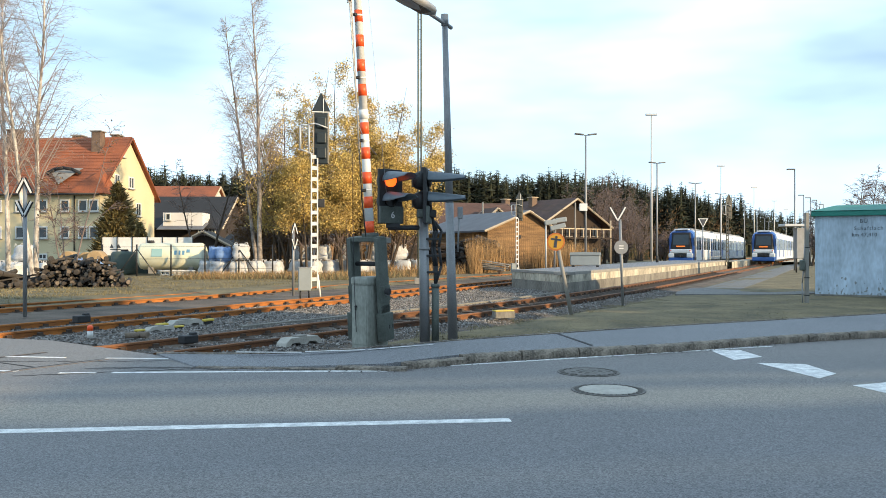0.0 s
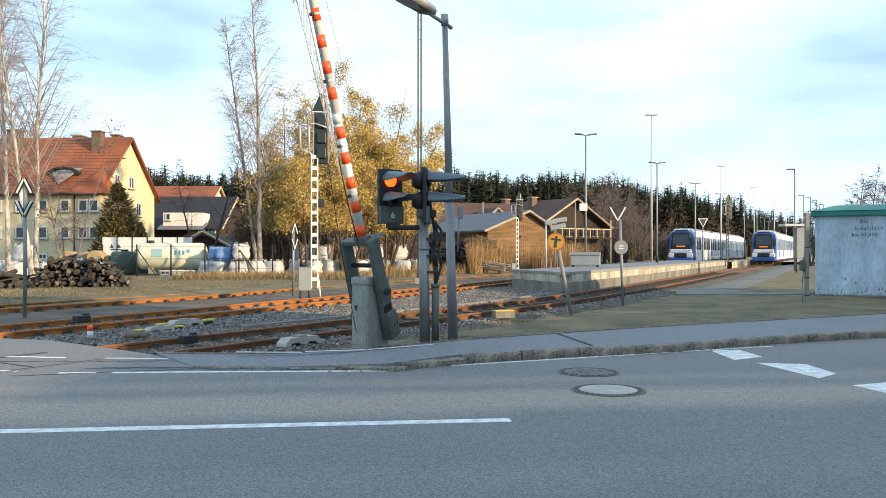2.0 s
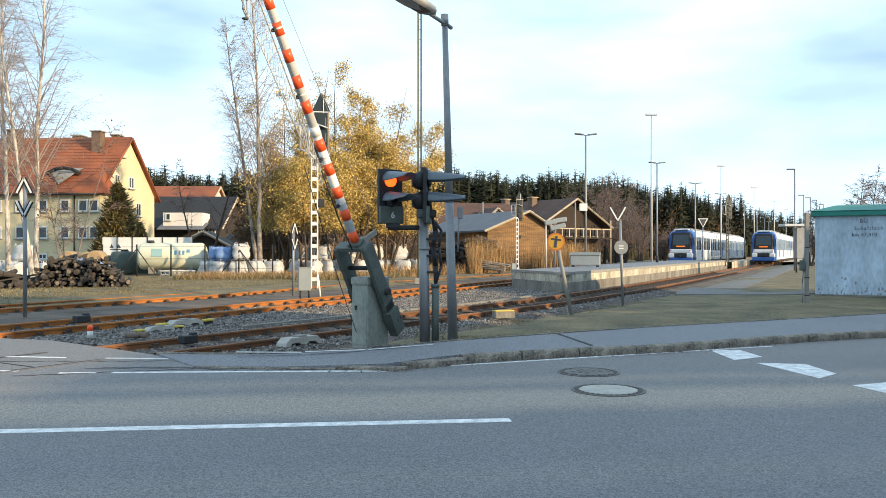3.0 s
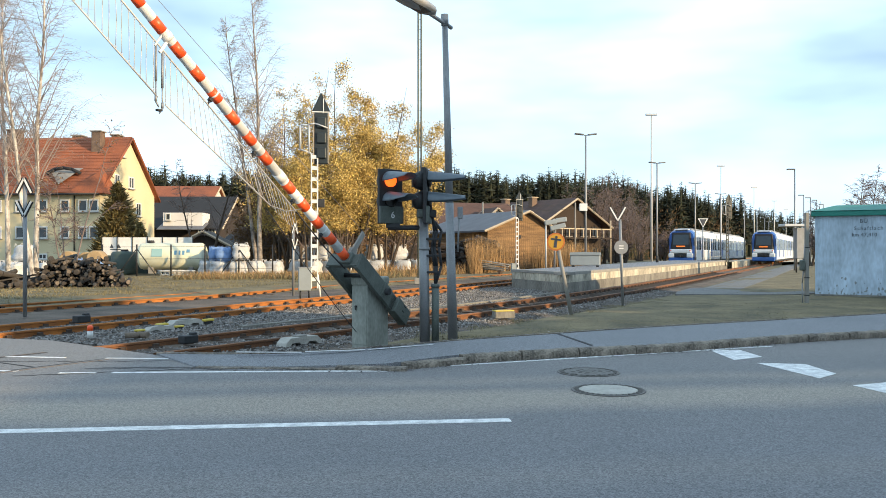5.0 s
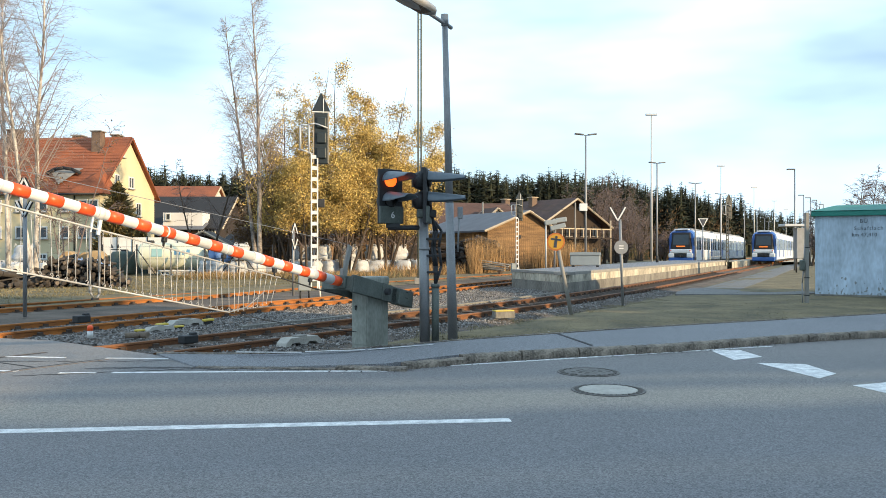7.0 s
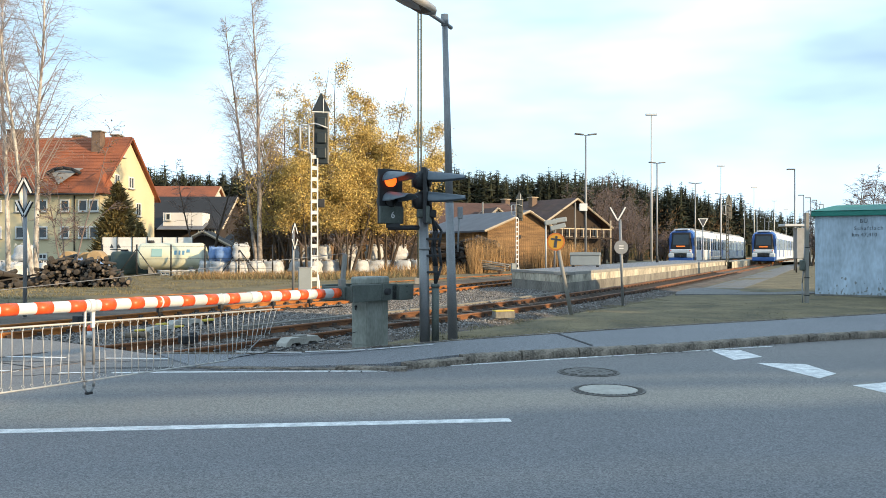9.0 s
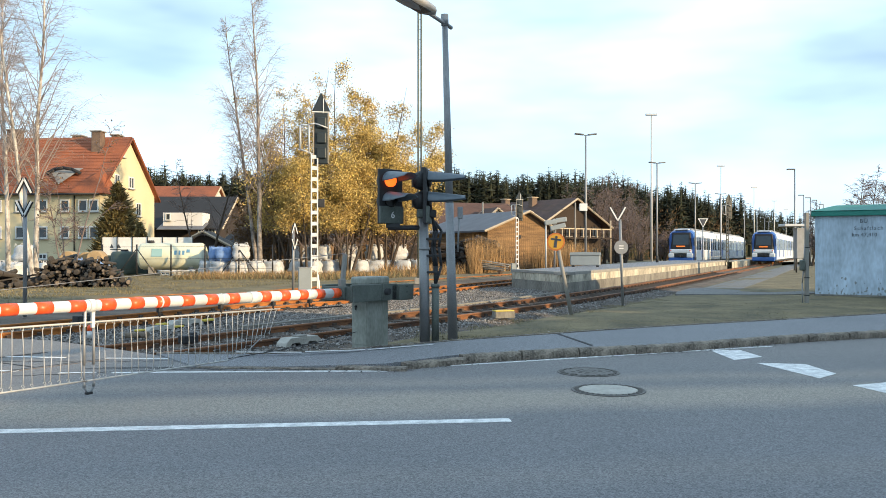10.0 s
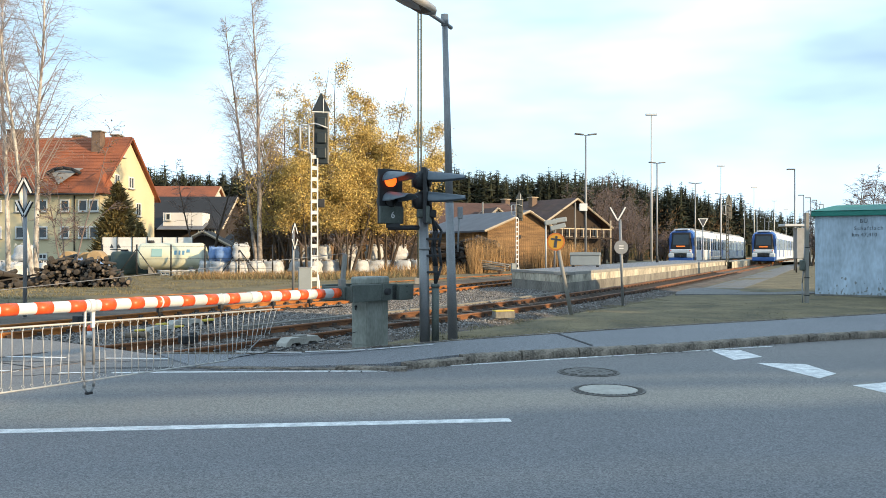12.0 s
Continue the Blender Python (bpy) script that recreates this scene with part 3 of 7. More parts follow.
def barrier():
    post = thing("barrier_drive", pose(PIVOT.x, PIVOT.y, 0.06, 0, 0, 240.9), "grey-green painted steel barrier drive cabinet beside the footway", "barrier drive")
    b = B()
    box(b, (0, -0.05, 0.42), (0.56, 0.29, 1.04), 0.012)
    part("cabinet", b, BOXPAINT, post)
    b = B()
    box(b, (0, -0.05, 1.0), (0.60, 0.33, 0.13), 0.035)
    part("lid", b, BOXPAINT, post)
    b = B()
    box(b, (0.0, -0.05, -0.10), (0.64, 0.36, 0.12), 0.01)
    part("foot", b, CONCRETE, post)
    b = B()
    box(b, (0.284, -0.05, 0.42), (0.006, 0.24, 0.74), 0.002)
    part("door", b, BOXPAINT, post)
    b = B()
    rod(b, (0.285, -0.11, 0.62), (0.31, -0.11, 0.62), 0.018, seg=8)
    box(b, (0.305, -0.11, 0.60), (0.012, 0.02, 0.07))
    part("lock", b, DARK, post)
    b = B()
    tube(b, [(0, 0, 0), (0.8, 0, -0.03), (1.7, 0, -0.03), (2.68, 0, 0)], 0.006, 6)
    tie = part("tie_rod", b, DARK, post, "thin dark tie rod")
    ties.append(tie)
    b = B()
    rod(b, (0, -0.42, 0.84), (0, 0.30, 0.84), 0.05, seg=14)
    part("axle", b, DARK, post)

    arm = thing("barrier_boom", BARRIER @ pose(0, 0, 0, 0, -84.6, 0), "red and white striped barrier boom with hanging wire skirt", "barrier boom")
    b = B()
    rod(b, (0.86, 0, 0), (2.70, 0, 0), boom_radius(0.8), boom_radius(2.7), 24)
    part("boom_root", b, WHITE, arm)
    b = B()
    rod(b, (2.62, 0, 0), (8.3, 0, 0), boom_radius(2.7) + 0.0005, boom_radius(8.3), 24)
    part("boom_tube", b, WHITE, arm)
    b = B()
    rod(b, (2.60, 0, 0), (2.74, 0, 0), boom_radius(2.65) + 0.008, None, 24)
    part("sleeve", b, WHITE, arm)
    for s in REDS:
        b = B()
        rod(b, (s - 0.086, 0, 0), (s + 0.086, 0, 0), boom_radius(s - 0.086) + 0.003, boom_radius(s + 0.086) + 0.003, 24)
        part("stripe", b, RED, arm, "red reflective stripe")
    # fork and counterweights
    for y, nm in ((0.185, "near"), (-0.315, "far")):
        b = B()
        box(b, (0.24, y, -0.01), (1.16, 0.07, 0.25), 0.008)
        part("fork_arm", b, GREYPAINT, arm)
        b = B()
        box(b, (-0.03, y + math.copysign(0.04, y), -0.01), (0.24, 0.02, 0.255), 0.004)
        for sx in (-0.09, 0.03):
            for sz in (-0.07, 0.05):
                rod(b, (sx, y + math.copysign(0.035, y), sz), (sx, y + math.copysign(0.055, y), sz), 0.014, seg=8)
        part("bearing_plate", b, GREYPAINT, arm)
        b = B()
        rod(b, (-0.03, y + math.copysign(0.03, y), 0), (-0.03, y + math.copysign(0.075, y), 0), 0.035, seg=12)
        part("axle_nut", b, STEEL, arm)
        b = B()
        box(b, (-0.27, y, -0.02), (0.14, 0.07, 0.22), 0.004)
        part("weight_bracket", b, DARK, arm)
        b = B()
        box(b, (-0.53, y + math.copysign(0.02, y), -0.02), (0.42, 0.15, 0.25), 0.012)
        part("counterweight", b, GREYPAINT, arm)
        for q in (0.09, 0.0):
            b = B()
            box(b, (-0.53, y + math.copysign(0.098, y), -0.02 + q), (0.06, 0.006, 0.012))
            part("weight_slot", b, DARK, arm)
    b = B()
    box(b, (0.80, -0.065, -0.01), (0.07, 0.54, 0.20), 0.008)
    box(b, (0.84, 0, 0), (0.10, 0.20, 0.19), 0.02)
    part("cross_plate", b, GREYPAINT, arm)
    b = B()
    rod(b, (0.42, -0.3, 0), (0.42, 0.17, 0), 0.035, seg=10)
    part("cross_tube", b, DARK, arm)
    # stay mast and wire
    b = B()
    box(b, (0.765, 0.0, 0.30), (0.085, 0.035, 0.52), 0.008, Matrix.Rotation(-0.14, 3, "Y"))
    box(b, (0.80, 0.0, 0.12), (0.12, 0.06, 0.16), 0.01)
    part("stay_mast", b, PALEPOST, arm, "weathered flat stay mast")
    b = B()
    rod(b, (0.72, 0.0, 0.57), (7.4, 0.0, 0.07), 0.0035, seg=5)
    part("stay_wire", b, STEEL, arm)
    # skirt
    b = B()
    rod(b, (2.15, 0, RAIL_Z), (8.2, 0, RAIL_Z), 0.010, seg=8)
    part("upper_rail", b, WIRE, arm, "white upper skirt rail")
    b = B()
    tube(b, [(2.15, 0, RAIL_Z), (1.4, 0.02, RAIL_Z - 0.03), (0.85, 0.05, RAIL_Z - 0.02)], 0.010, 6)
    part("tie_rod", b, DARK, arm)
    for s in (1.54, 2.28, 3.21, 4.13, 6.07):
        b = B()
        r = boom_radius(s)
        rod(b, (s - 0.012, 0, 0), (s + 0.012, 0, 0), r + 0.004, seg=20)
        part("clamp_band", b, WHITE, arm)
        b = B()
        tube(b, [(s, 0, -r), (s, 0, RAIL_Z)], 0.013, 8)
        box(b, (s, 0, -r - 0.03), (0.05, 0.05, 0.05), 0.008)
        part("hanger", b, DARK, arm)
    b = B()
    rod(b, (5.0 - 0.035, 0, 0), (5.0 + 0.035, 0, 0), boom_radius(5) + 0.008, seg=20)
    box(b, (4.97, 0.0, -0.11), (0.035, 0.03, 0.22), 0.005)
    box(b, (5.06, 0.0, -0.11), (0.02, 0.02, 0.20), 0.004)
    part("leg_bracket", b, WHITE, arm)
    rnd = random.Random(3)
    meshes = []
    for k in range(4):
        b = B()
        lean, sway = rnd.uniform(-0.010, 0.010), rnd.uniform(-0.012, 0.012)
        tube(b, [(0, 0, -0.035), (lean, sway * 0.5, -DROP * 0.5), (0, 0, -DROP + 0.04)], 0.0038, 6)
        for zc in (-0.020, -DROP + 0.026):
            tube(b, [(0.011 * math.cos(q * 0.785), 0.003 * q - 0.012, zc + 0.017 * math.sin(q * 0.785)) for q in range(9)], 0.0030, 5)
        meshes.append(mesh_of("dropper", b, WIRE))
    for i in range(60):
        s = 2.22 + 0.1 * i
        if abs(s - 5.01) < 0.08:
            continue
        o = new("dropper", meshes[i % 4])
        o.parent = arm
        o.matrix_basis = Matrix.Translation((s, 0, RAIL_Z))
        near_end = max(0.0, (3.0 - s) / 0.8)
        o.scale = (1, 1, 1 - 0.40 * near_end)
        hanging.append((o, s, rnd.uniform(-3.0, 3.0) - 24 * near_end))
    for s in (4.96, 5.07):
        b = B()
        rod(b, (0, 0, 0.0), (0, 0, -0.40), 0.010, seg=8)
        rod(b, (0, 0, -0.05), (0, 0, -0.42), 0.014, seg=8)
        rod(b, (0, 0, -0.42), (0, 0, -0.62), 0.008, seg=8)
        rod(b, (0, 0, -0.58), (0, 0, -0.64), 0.015, seg=8)
        rod(b, (0, 0, -0.64), (math.copysign(0.04, 5.01 - s), 0, -0.70), 0.012, 0.008, 8)
        leg = part("support_leg", b, STEEL, arm, "grey telescopic support leg")
        hanging.append((leg, s, 0.0))
    b = B()
    box(b, (0, 0, -0.70), (0.07, 0.045, 0.025), 0.008)
    foot = part("leg_foot", b, BLACK, arm)
    hanging.append((foot, 5.015, 0.0))
    for a, c in ((5.04, 6.4), (6.5, 8.2)):
        b = B()
        rod(b, (a, 0, RAIL_Z), (c, 0, RAIL_Z), 0.009, seg=8)
        lower_rails.append(part("lower_rail", b, WIRE, arm, "white lower skirt rail"))
    b = B()
    rod(b, (0, 0, 0), (2.0, 0, 0), 0.009, seg=8)
    swinging.append(part("lower_rail", b, WIRE, arm, "white lower skirt rail on the pivot side"))
    b = B()
    tube(b, [(0, 0, 0), (-0.3, 0, 0.05), (-0.6, 0, 0.22)], 0.007, 6)
    rail_tails.append(part("rail_tail", b, STEEL, arm, "slanted end of the lower skirt rail"))
    return post, arm


barrier_drive, barrier_boom = barrier()


# ---- road signals, street lamp and mast at the crossing ----
def signal_head(parent, m, lit, number):
    """A two-lamp road signal; it faces along its own -y."""
    head = part("signal_head", box(B(), (0.02, 0.06, 0.53), (0.44, 0.06, 0.86), 0.012), DARK, parent, "black two-lamp signal head", m)
    for z in (0.46, 0.78):
        b = B()
        lathe(b, [(0.15, 0.08), (0.15, 0.16), (0.12, 0.24), (0.06, 0.27), (0.001, 0.275)], 20, "Y", (0, 0, z))
        hs = part("housing", b, DARK, head, "black lamp housing")
        b = B()
        box(b, (0, 0.25, z), (0.05, 0.08, 0.20), 0.01)
        part("hinge", b, GREYPAINT, hs)
        b = B()
        rod(b, (0.10, 0.22, z - 0.05), (0.16, 0.26, z - 0.05), 0.025, seg=8)
        part("cable_gland", b, STEEL, hs)
    b = B()
    box(b, (0, 0.13, 0.26), (0.22, 0.14, 0.14), 0.02)
    part("junction_box", b, GREYPAINT, head)
    b = B()
    box(b, (0.02, 0.025, 0.24), (0.435, 0.06, 0.27), 0.008)
    part("plate_box", b, GREYPAINT, head, "grey lower box")
    for z, on in ((0.78, lit), (0.46, False)):
        b = B()
        lathe(b, [(0.10, 0.03), (0.10, -0.01), (0.07, -0.025), (0.0001, -0.03)], 24, "Y", (0, 0, z))
        part("lamp", b, LIT if on else LENS, head, "glowing orange-red lamp" if on else "unlit dark lamp")
        b = B()
        n, L, R = 18, 0.58, 0.15
        rows = []
        for i in range(9):
            u = i / 8
            ring = []
            cut = math.pi * (0.52 - 0.20 * u ** 2)
            for k in range(n + 1):
                a = math.pi / 2 - cut + 2 * cut * k / n
                ring.append((R * (1 + 0.05 * u) * math.cos(a), 0.02 - L * u, z + R * (1 - 0.25 * u) * math.sin(a) - 0.03 * u))
            rows.append(ring)
        vs = [[[b.verts.new((x * f, y, z + (q - z) * f)) for x, y, q in ring] for ring in rows] for f in (1.0, 0.965)]
        for layer in vs:
            for p, q in zip(layer, layer[1:]):
                for k in range(n):
                    b.faces.new((p[k], p[k + 1], q[k + 1], q[k])).smooth = True
        for k in range(n):
            b.faces.new((vs[0][-1][k], vs[0][-1][k + 1], vs[1][-1][k + 1], vs[1][-1][k]))
        for p, q in zip(range(8), range(1, 9)):
            for k in (0, n):
                b.faces.new((vs[0][p][k], vs[0][q][k], vs[1][q][k], vs[1][p][k]))
        part("visor", b, HOOD, head, "long grey sheet visor")
    if number:
        text(head, number, 0.15, pose(0.03, -0.008, 0.19, 90, 0, 0), PAINT, "numeral")
    return head


def road_signal():
    root = thing("crossing_signal", pose(-0.285, 12.9, 0.08), "grey steel signal post carrying two dark crossing lights", "signal")
    b = B()
    rod(b, (-0.0, 0, -0.05), (-0.02, 0, 1.98), 0.082, 0.074, 18)
    rod(b, (-0.01, 0, 1.45), (-0.01, 0, 1.49), 0.088, None, 18)
    part("post", b, STEEL, root)
    b = B()
    rod(b, (0.165, -0.02, -0.05), (0.165, -0.02, 0.90), 0.058, None, 14)
    rod(b, (0.165, -0.02, 0.86), (0.165, -0.02, 0.92), 0.068, None, 14)
    part("cable_duct", b, GREYPAINT, root)
    for dx, top in ((0.09, 2.5), (0.13, 2.1), (0.20, 1.9)):
        b = B()
        tube(b, [(0.165, -0.02, 0.9), (dx + 0.06, -0.04, 1.2), (dx + 0.02, -0.05, 1.5), (dx + 0.06, -0.03, 1.75), (dx - 0.05, 0.0, top)], 0.022, 8)
        part("cable", b, DARK, root)
    b = B()
    for z in (1.10, 1.36, 1.62):
        box(b, (0.09, -0.02, z), (0.26, 0.09, 0.035), 0.006)
    part("clamp", b, DARK, root)
    b = B()
    rod(b, (-0.02, 0, 1.98), (-0.02, 0, 2.75), 0.06, 0.05, 12)
    box(b, (0.10, -0.02, 2.02), (0.16, 0.12, 0.12), 0.01)
    part("upper_post", b, DARK, root)
    b = B()
    rod(b, (-0.58, 0.0, 1.80), (0.0, 0.0, 1.80), 0.04, None, 10)
    box(b, (-0.50, 0, 1.83), (0.22, 0.10, 0.07), 0.01)
    part("bracket", b, DARK, root)
    signal_head(root, pose(-0.53, -0.05, 1.76, 0, 0, 37), True, "6")
    signal_head(root, pose(0.08, -0.04, 1.76, 0, 0, 84), False, "")


def street_lamp():
    root = thing("street_lamp", pose(0.17, 13.9, 0.0), "leaning grey steel street lamp reaching over the road", "street lamp")
    top = Vector((-0.14, 0, 5.42))
    b = B()
    rod(b, (0, 0, -0.1), top * 0.43, 0.085, 0.07, 18)
    rod(b, top * 0.43, top, 0.066, 0.048, 18)
    rod(b, top * 0.985, top * 1.02, 0.065, None, 14)
    part("pole", b, STEEL, root)
    b = B()
    way = Vector((-0.50, -0.86, 0.06)).normalized()
    rod(b, top - way * 0.22 - Vector((0, 0, 0.05)), top + way * 0.55 - Vector((0, 0, 0.03)), 0.035, 0.03, 12)
    part("arm", b, STEEL, root)
    b = B()
    q = way.to_track_quat("X", "Z").to_matrix()
    c = top + way * 1.22
    g0 = len(b.verts)
    for u, w, h in ((-0.85, 0.05, 0.05), (-0.7, 0.15, 0.12), (-0.2, 0.19, 0.17), (0.5, 0.19, 0.17), (0.8, 0.11, 0.08), (0.85, 0.04, 0.04)):
        for k in range(12):
            a = 2 * math.pi * k / 12
            b.verts.new(c + q @ Vector((u, w * math.cos(a), h * 0.45 * math.sin(a) + (0.03 if math.sin(a) > 0 else 0))))
    b.verts.ensure_lookup_table()
    for r in range(5):
        for k in range(12):
            b.faces.new([b.verts[r * 12 + k], b.verts[r * 12 + (k + 1) % 12], b.verts[(r + 1) * 12 + (k + 1) % 12], b.verts[(r + 1) * 12 + k]]).smooth = True
    b.faces.new(b.verts[:12])
    b.faces.new(b.verts[60:72])
    part("lantern", b, LANTERN, root, "long grey lantern head")
    b = B()
    box(b, c + Vector((0, 0, -0.05)), (1.2, 0.22, 0.03), 0.01, q)
    part("lantern_glass", b, DARKGLASS, root, "dark lantern glass")
    b = B()
    box(b, (0.12, -0.05, 2.16), (0.09, 0.05, 0.2), 0.01)
    rod(b, (0.08, -0.05, 1.5), (0.10, -0.05, 2.1), 0.015, seg=8)
    part("relay_box", b, STEEL, root)


def radio_mast():
    root = thing("radio_mast", pose(-1.15, 40.5, 0.0), "tall thin steel mast beside the tracks", "mast")
    for dx in (-0.075, 0.075):
        b = B()
        rod(b, (dx, 0, 0), (dx, 0, 17), 0.045, seg=8)
        part("upright", b, GREYPAINT, root)
    rung = B()
    rod(rung, (-0.075, 0, 0), (0.075, 0, 0), 0.012, seg=6)
    rungs = [part("rung", rung, STEEL, root, m=pose(0, 0, 1.0))]
    for i in range(1, 32):
        again(rungs[0], root, pose(0, 0, 1.0 + 0.5 * i))
    b = B()
    box(b, (0, 0, 0.06), (0.5, 0.5, 0.3), 0.02)
    part("base", b, CONCRETE, root)


road_signal()
street_lamp()
radio_mast()

# ---- tracks and platform ----
def track(pts, label, y_from, y_to, steel):
    root = thing("railway_track", pose(0, 0, 0), label, "railway track", kind="structure")
    path = [q for q in spline(pts, 0.8) if y_from <= q[0].y <= y_to]
    for side in (-0.75, 0.75):
        b = B()
        w = 0.036
        prof = [(-0.07, -0.15), (-0.07, -0.135), (-0.012, -0.118), (-0.012, -0.045), (-w, -0.035), (-w, -0.008), (-w + 0.01, 0), (w - 0.01, 0), (w, -0.008), (w, -0.035), (0.012, -0.045), (0.012, -0.118), (0.07, -0.135), (0.07, -0.15)]
        ribbon(b, path, [(side + o, z + 0.03) for o, z in prof])
        part("rail", b, steel, root, "rust-brown steel rail")
    b = B()
    box(b, (0, 0, -0.20), (0.25, 2.5, 0.16), 0.015)
    for s in (-0.75, 0.75):
        box(b, (0, s, -0.115), (0.17, 0.34, 0.03))
        for e in (-1, 1):
            box(b, (0, s + e * 0.10, -0.08), (0.10, 0.06, 0.06))
    me = mesh_of("sleeper", b, SLEEPER)
    for p, h in spline(pts, 0.65):
        if y_from <= p.y <= min(y_to, 62):
            o = new("sleeper", me)
            o.parent = root
            o.matrix_basis = pose(p.x, p.y, p.z + 0.03, 0, 0, math.degrees(h))
    return root


track(TRACK_1, "rusty main track on dark timber sleepers", 11.9, 200, BROWNRAIL)
track(TRACK_2, "rust-orange through track on dark sleepers", 4, 200, RUST)
track(TRACK_3, "old rusty siding track sunk in gravel", 8, 130, RUST)


def crossing():
    """Rails let into the road: running edge with a dark flange groove."""
    root = thing("crossing_rails", pose(0, 0, 0), "steel rails let into the asphalt crossing", "crossing rails", kind="structure")
    path = [q for q in spline(TRACK_1, 0.5) if -4 < q[0].y < 12.0]
    for side in (-0.75, 0.75):
        b = B()
        ribbon(b, path, [(side - 0.04, 0.0), (side - 0.036, 0.031), (side + 0.036, 0.031), (side + 0.04, 0.0)])
        part("rail", b, RAILTOP, root, "worn rail head")
        b = B()
        e = -math.copysign(1, side)
        ribbon(b, path, [(side + e * 0.04, 0.028), (side + e * 0.10, 0.0285)])
        part("groove", b, TAR, root, "dark flange groove")
    for k in range(7):
        p, h = spline(TRACK_1, 1.0)[21 + k]
        b = B()
        box(b, (0, 0, 0.02), (0.03, 1.32, 0.014))
        part("slab_joint", b, TAR, root, m=pose(p.x, p.y, 0.0 - 0.022, 0, 0, math.degrees(h)))


crossing()


def bed_z(o, x, y):
    """Height of the gravel at o metres to the right of the first track."""
    o2 = abs(aside(LINE_2, x, y))
    o3 = abs(aside(LINE_3, x, y))
    z = -0.10 - 0.04 * (1 - ease(abs(o), 0.5, 0.8)) - 0.10 * ease(o, 1.5, 2.1) + 0.15 * ease(o, 2.3, 3.2)
    z = max(z, -0.115 - 0.1 * ease(o2, 1.2, 2.4))
    z = max(z, -0.095 - 0.09 * ease(o3, 1.4, 2.6))
    return z + 0.02 * noise.noise((x * 1.7, y * 1.7, 1)) + 0.012 * noise.noise((x * 5, y * 5, 1))


def ballast():
    verts, faces, rows = [], [], []
    cols = [-13.0 + 0.35 * i for i in range(49)]
    line = [q for q in spline(TRACK_1, 0.45) if 11.6 < q[0].y < 75]
    for p, h in line:
        for o in cols:
            x, y = p.x + math.sin(h) * o, p.y - math.cos(h) * o
            z = bed_z(o, x, y)
            if x < -3.6 and y < 14.0:
                z = min(z, -0.12)
            verts.append((x, y, z))
    n = len(cols)
    for j in range(len(line) - 1):
        for i in range(n - 1):
            faces.append((j * n + i, j * n + i + 1, (j + 1) * n + i + 1, (j + 1) * n + i))
    tagged(new("track_bed", rough_mesh("track_bed", verts, faces, BALLAST, True)), "brown-grey gravel bed between rusty tracks", "gravel", kind="structure")


ballast()


def stones():
    """Loose ballast stones, nearest stretch."""
    rnd = np.random.RandomState(5)
    line = [q for q in spline(TRACK_1, 0.3) if 12.0 < q[0].y < 34]
    base = np.array([(1, 0, 0), (-1, 0, 0), (0, 1, 0), (0, -1, 0), (0, 0, 1), (0, 0, -1)], float)
    tri = [(0, 2, 4), (2, 1, 4), (1, 3, 4), (3, 0, 4), (2, 0, 5), (1, 2, 5), (3, 1, 5), (0, 3, 5)]
    verts, faces = [], []
    for k in range(62000):
        p, h = line[int(len(line) * rnd.rand() ** 1.5)]
        o = rnd.uniform(-6.5, 3.3)
        if abs(abs(o) - 0.75) < 0.1:
            continue
        u = rnd.uniform(-0.2, 0.2)
        x, y = p.x + math.sin(h) * o + math.cos(h) * u, p.y - math.cos(h) * o + math.sin(h) * u
        if abs(abs(aside(LINE_2, x, y)) - 0.75) < 0.12 or (x < -3.9 and y < 12.2 - 0.75 * (x + 3.9)):
            continue
        z = bed_z(o, x, y)
        s = rnd.uniform(0.011, 0.032)
        v = base * rnd.uniform(0.6, 1.25, (6, 3)) * s + rnd.uniform(-0.35, 0.35, (6, 3)) * s
        a = rnd.uniform(0, 6.28)
        c, sn = math.cos(a), math.sin(a)
        i0 = len(verts)
        verts += [(x + q[0] * c - q[1] * sn, y + q[0] * sn + q[1] * c, z + q[2] * 0.8 + s * 0.3) for q in v]
        faces += [(i0 + a_, i0 + b_, i0 + c_) for a_, b_, c_ in tri]
    tagged(new("ballast_stones", rough_mesh("ballast_stones", verts, faces, STONE)), "loose grey ballast stones between the rails", "gravel", kind="stuff")


stones()


def trough():
    root = thing("cable_trough", pose(0, 0, 0), "low concrete cable trough running between the tracks", "cable trough", kind="structure")
    line = [q for q in spline(TRACK_1, 1.0) if 15.5 < q[0].y < 33]
    b = B()
    box(b, (0.5, 0, 0.0), (0.985, 0.15, 0.09), 0.01)
    me = mesh_of("trough_lid", b, OLDCON)
    for p, h in line:
        o = new("trough_lid", me)
        o.parent = root
        x, y = p.x - math.sin(h) * 1.95, p.y + math.cos(h) * 1.95
        o.matrix_basis = pose(x, y, -0.085, 0, 0, math.degrees(h))


trough()


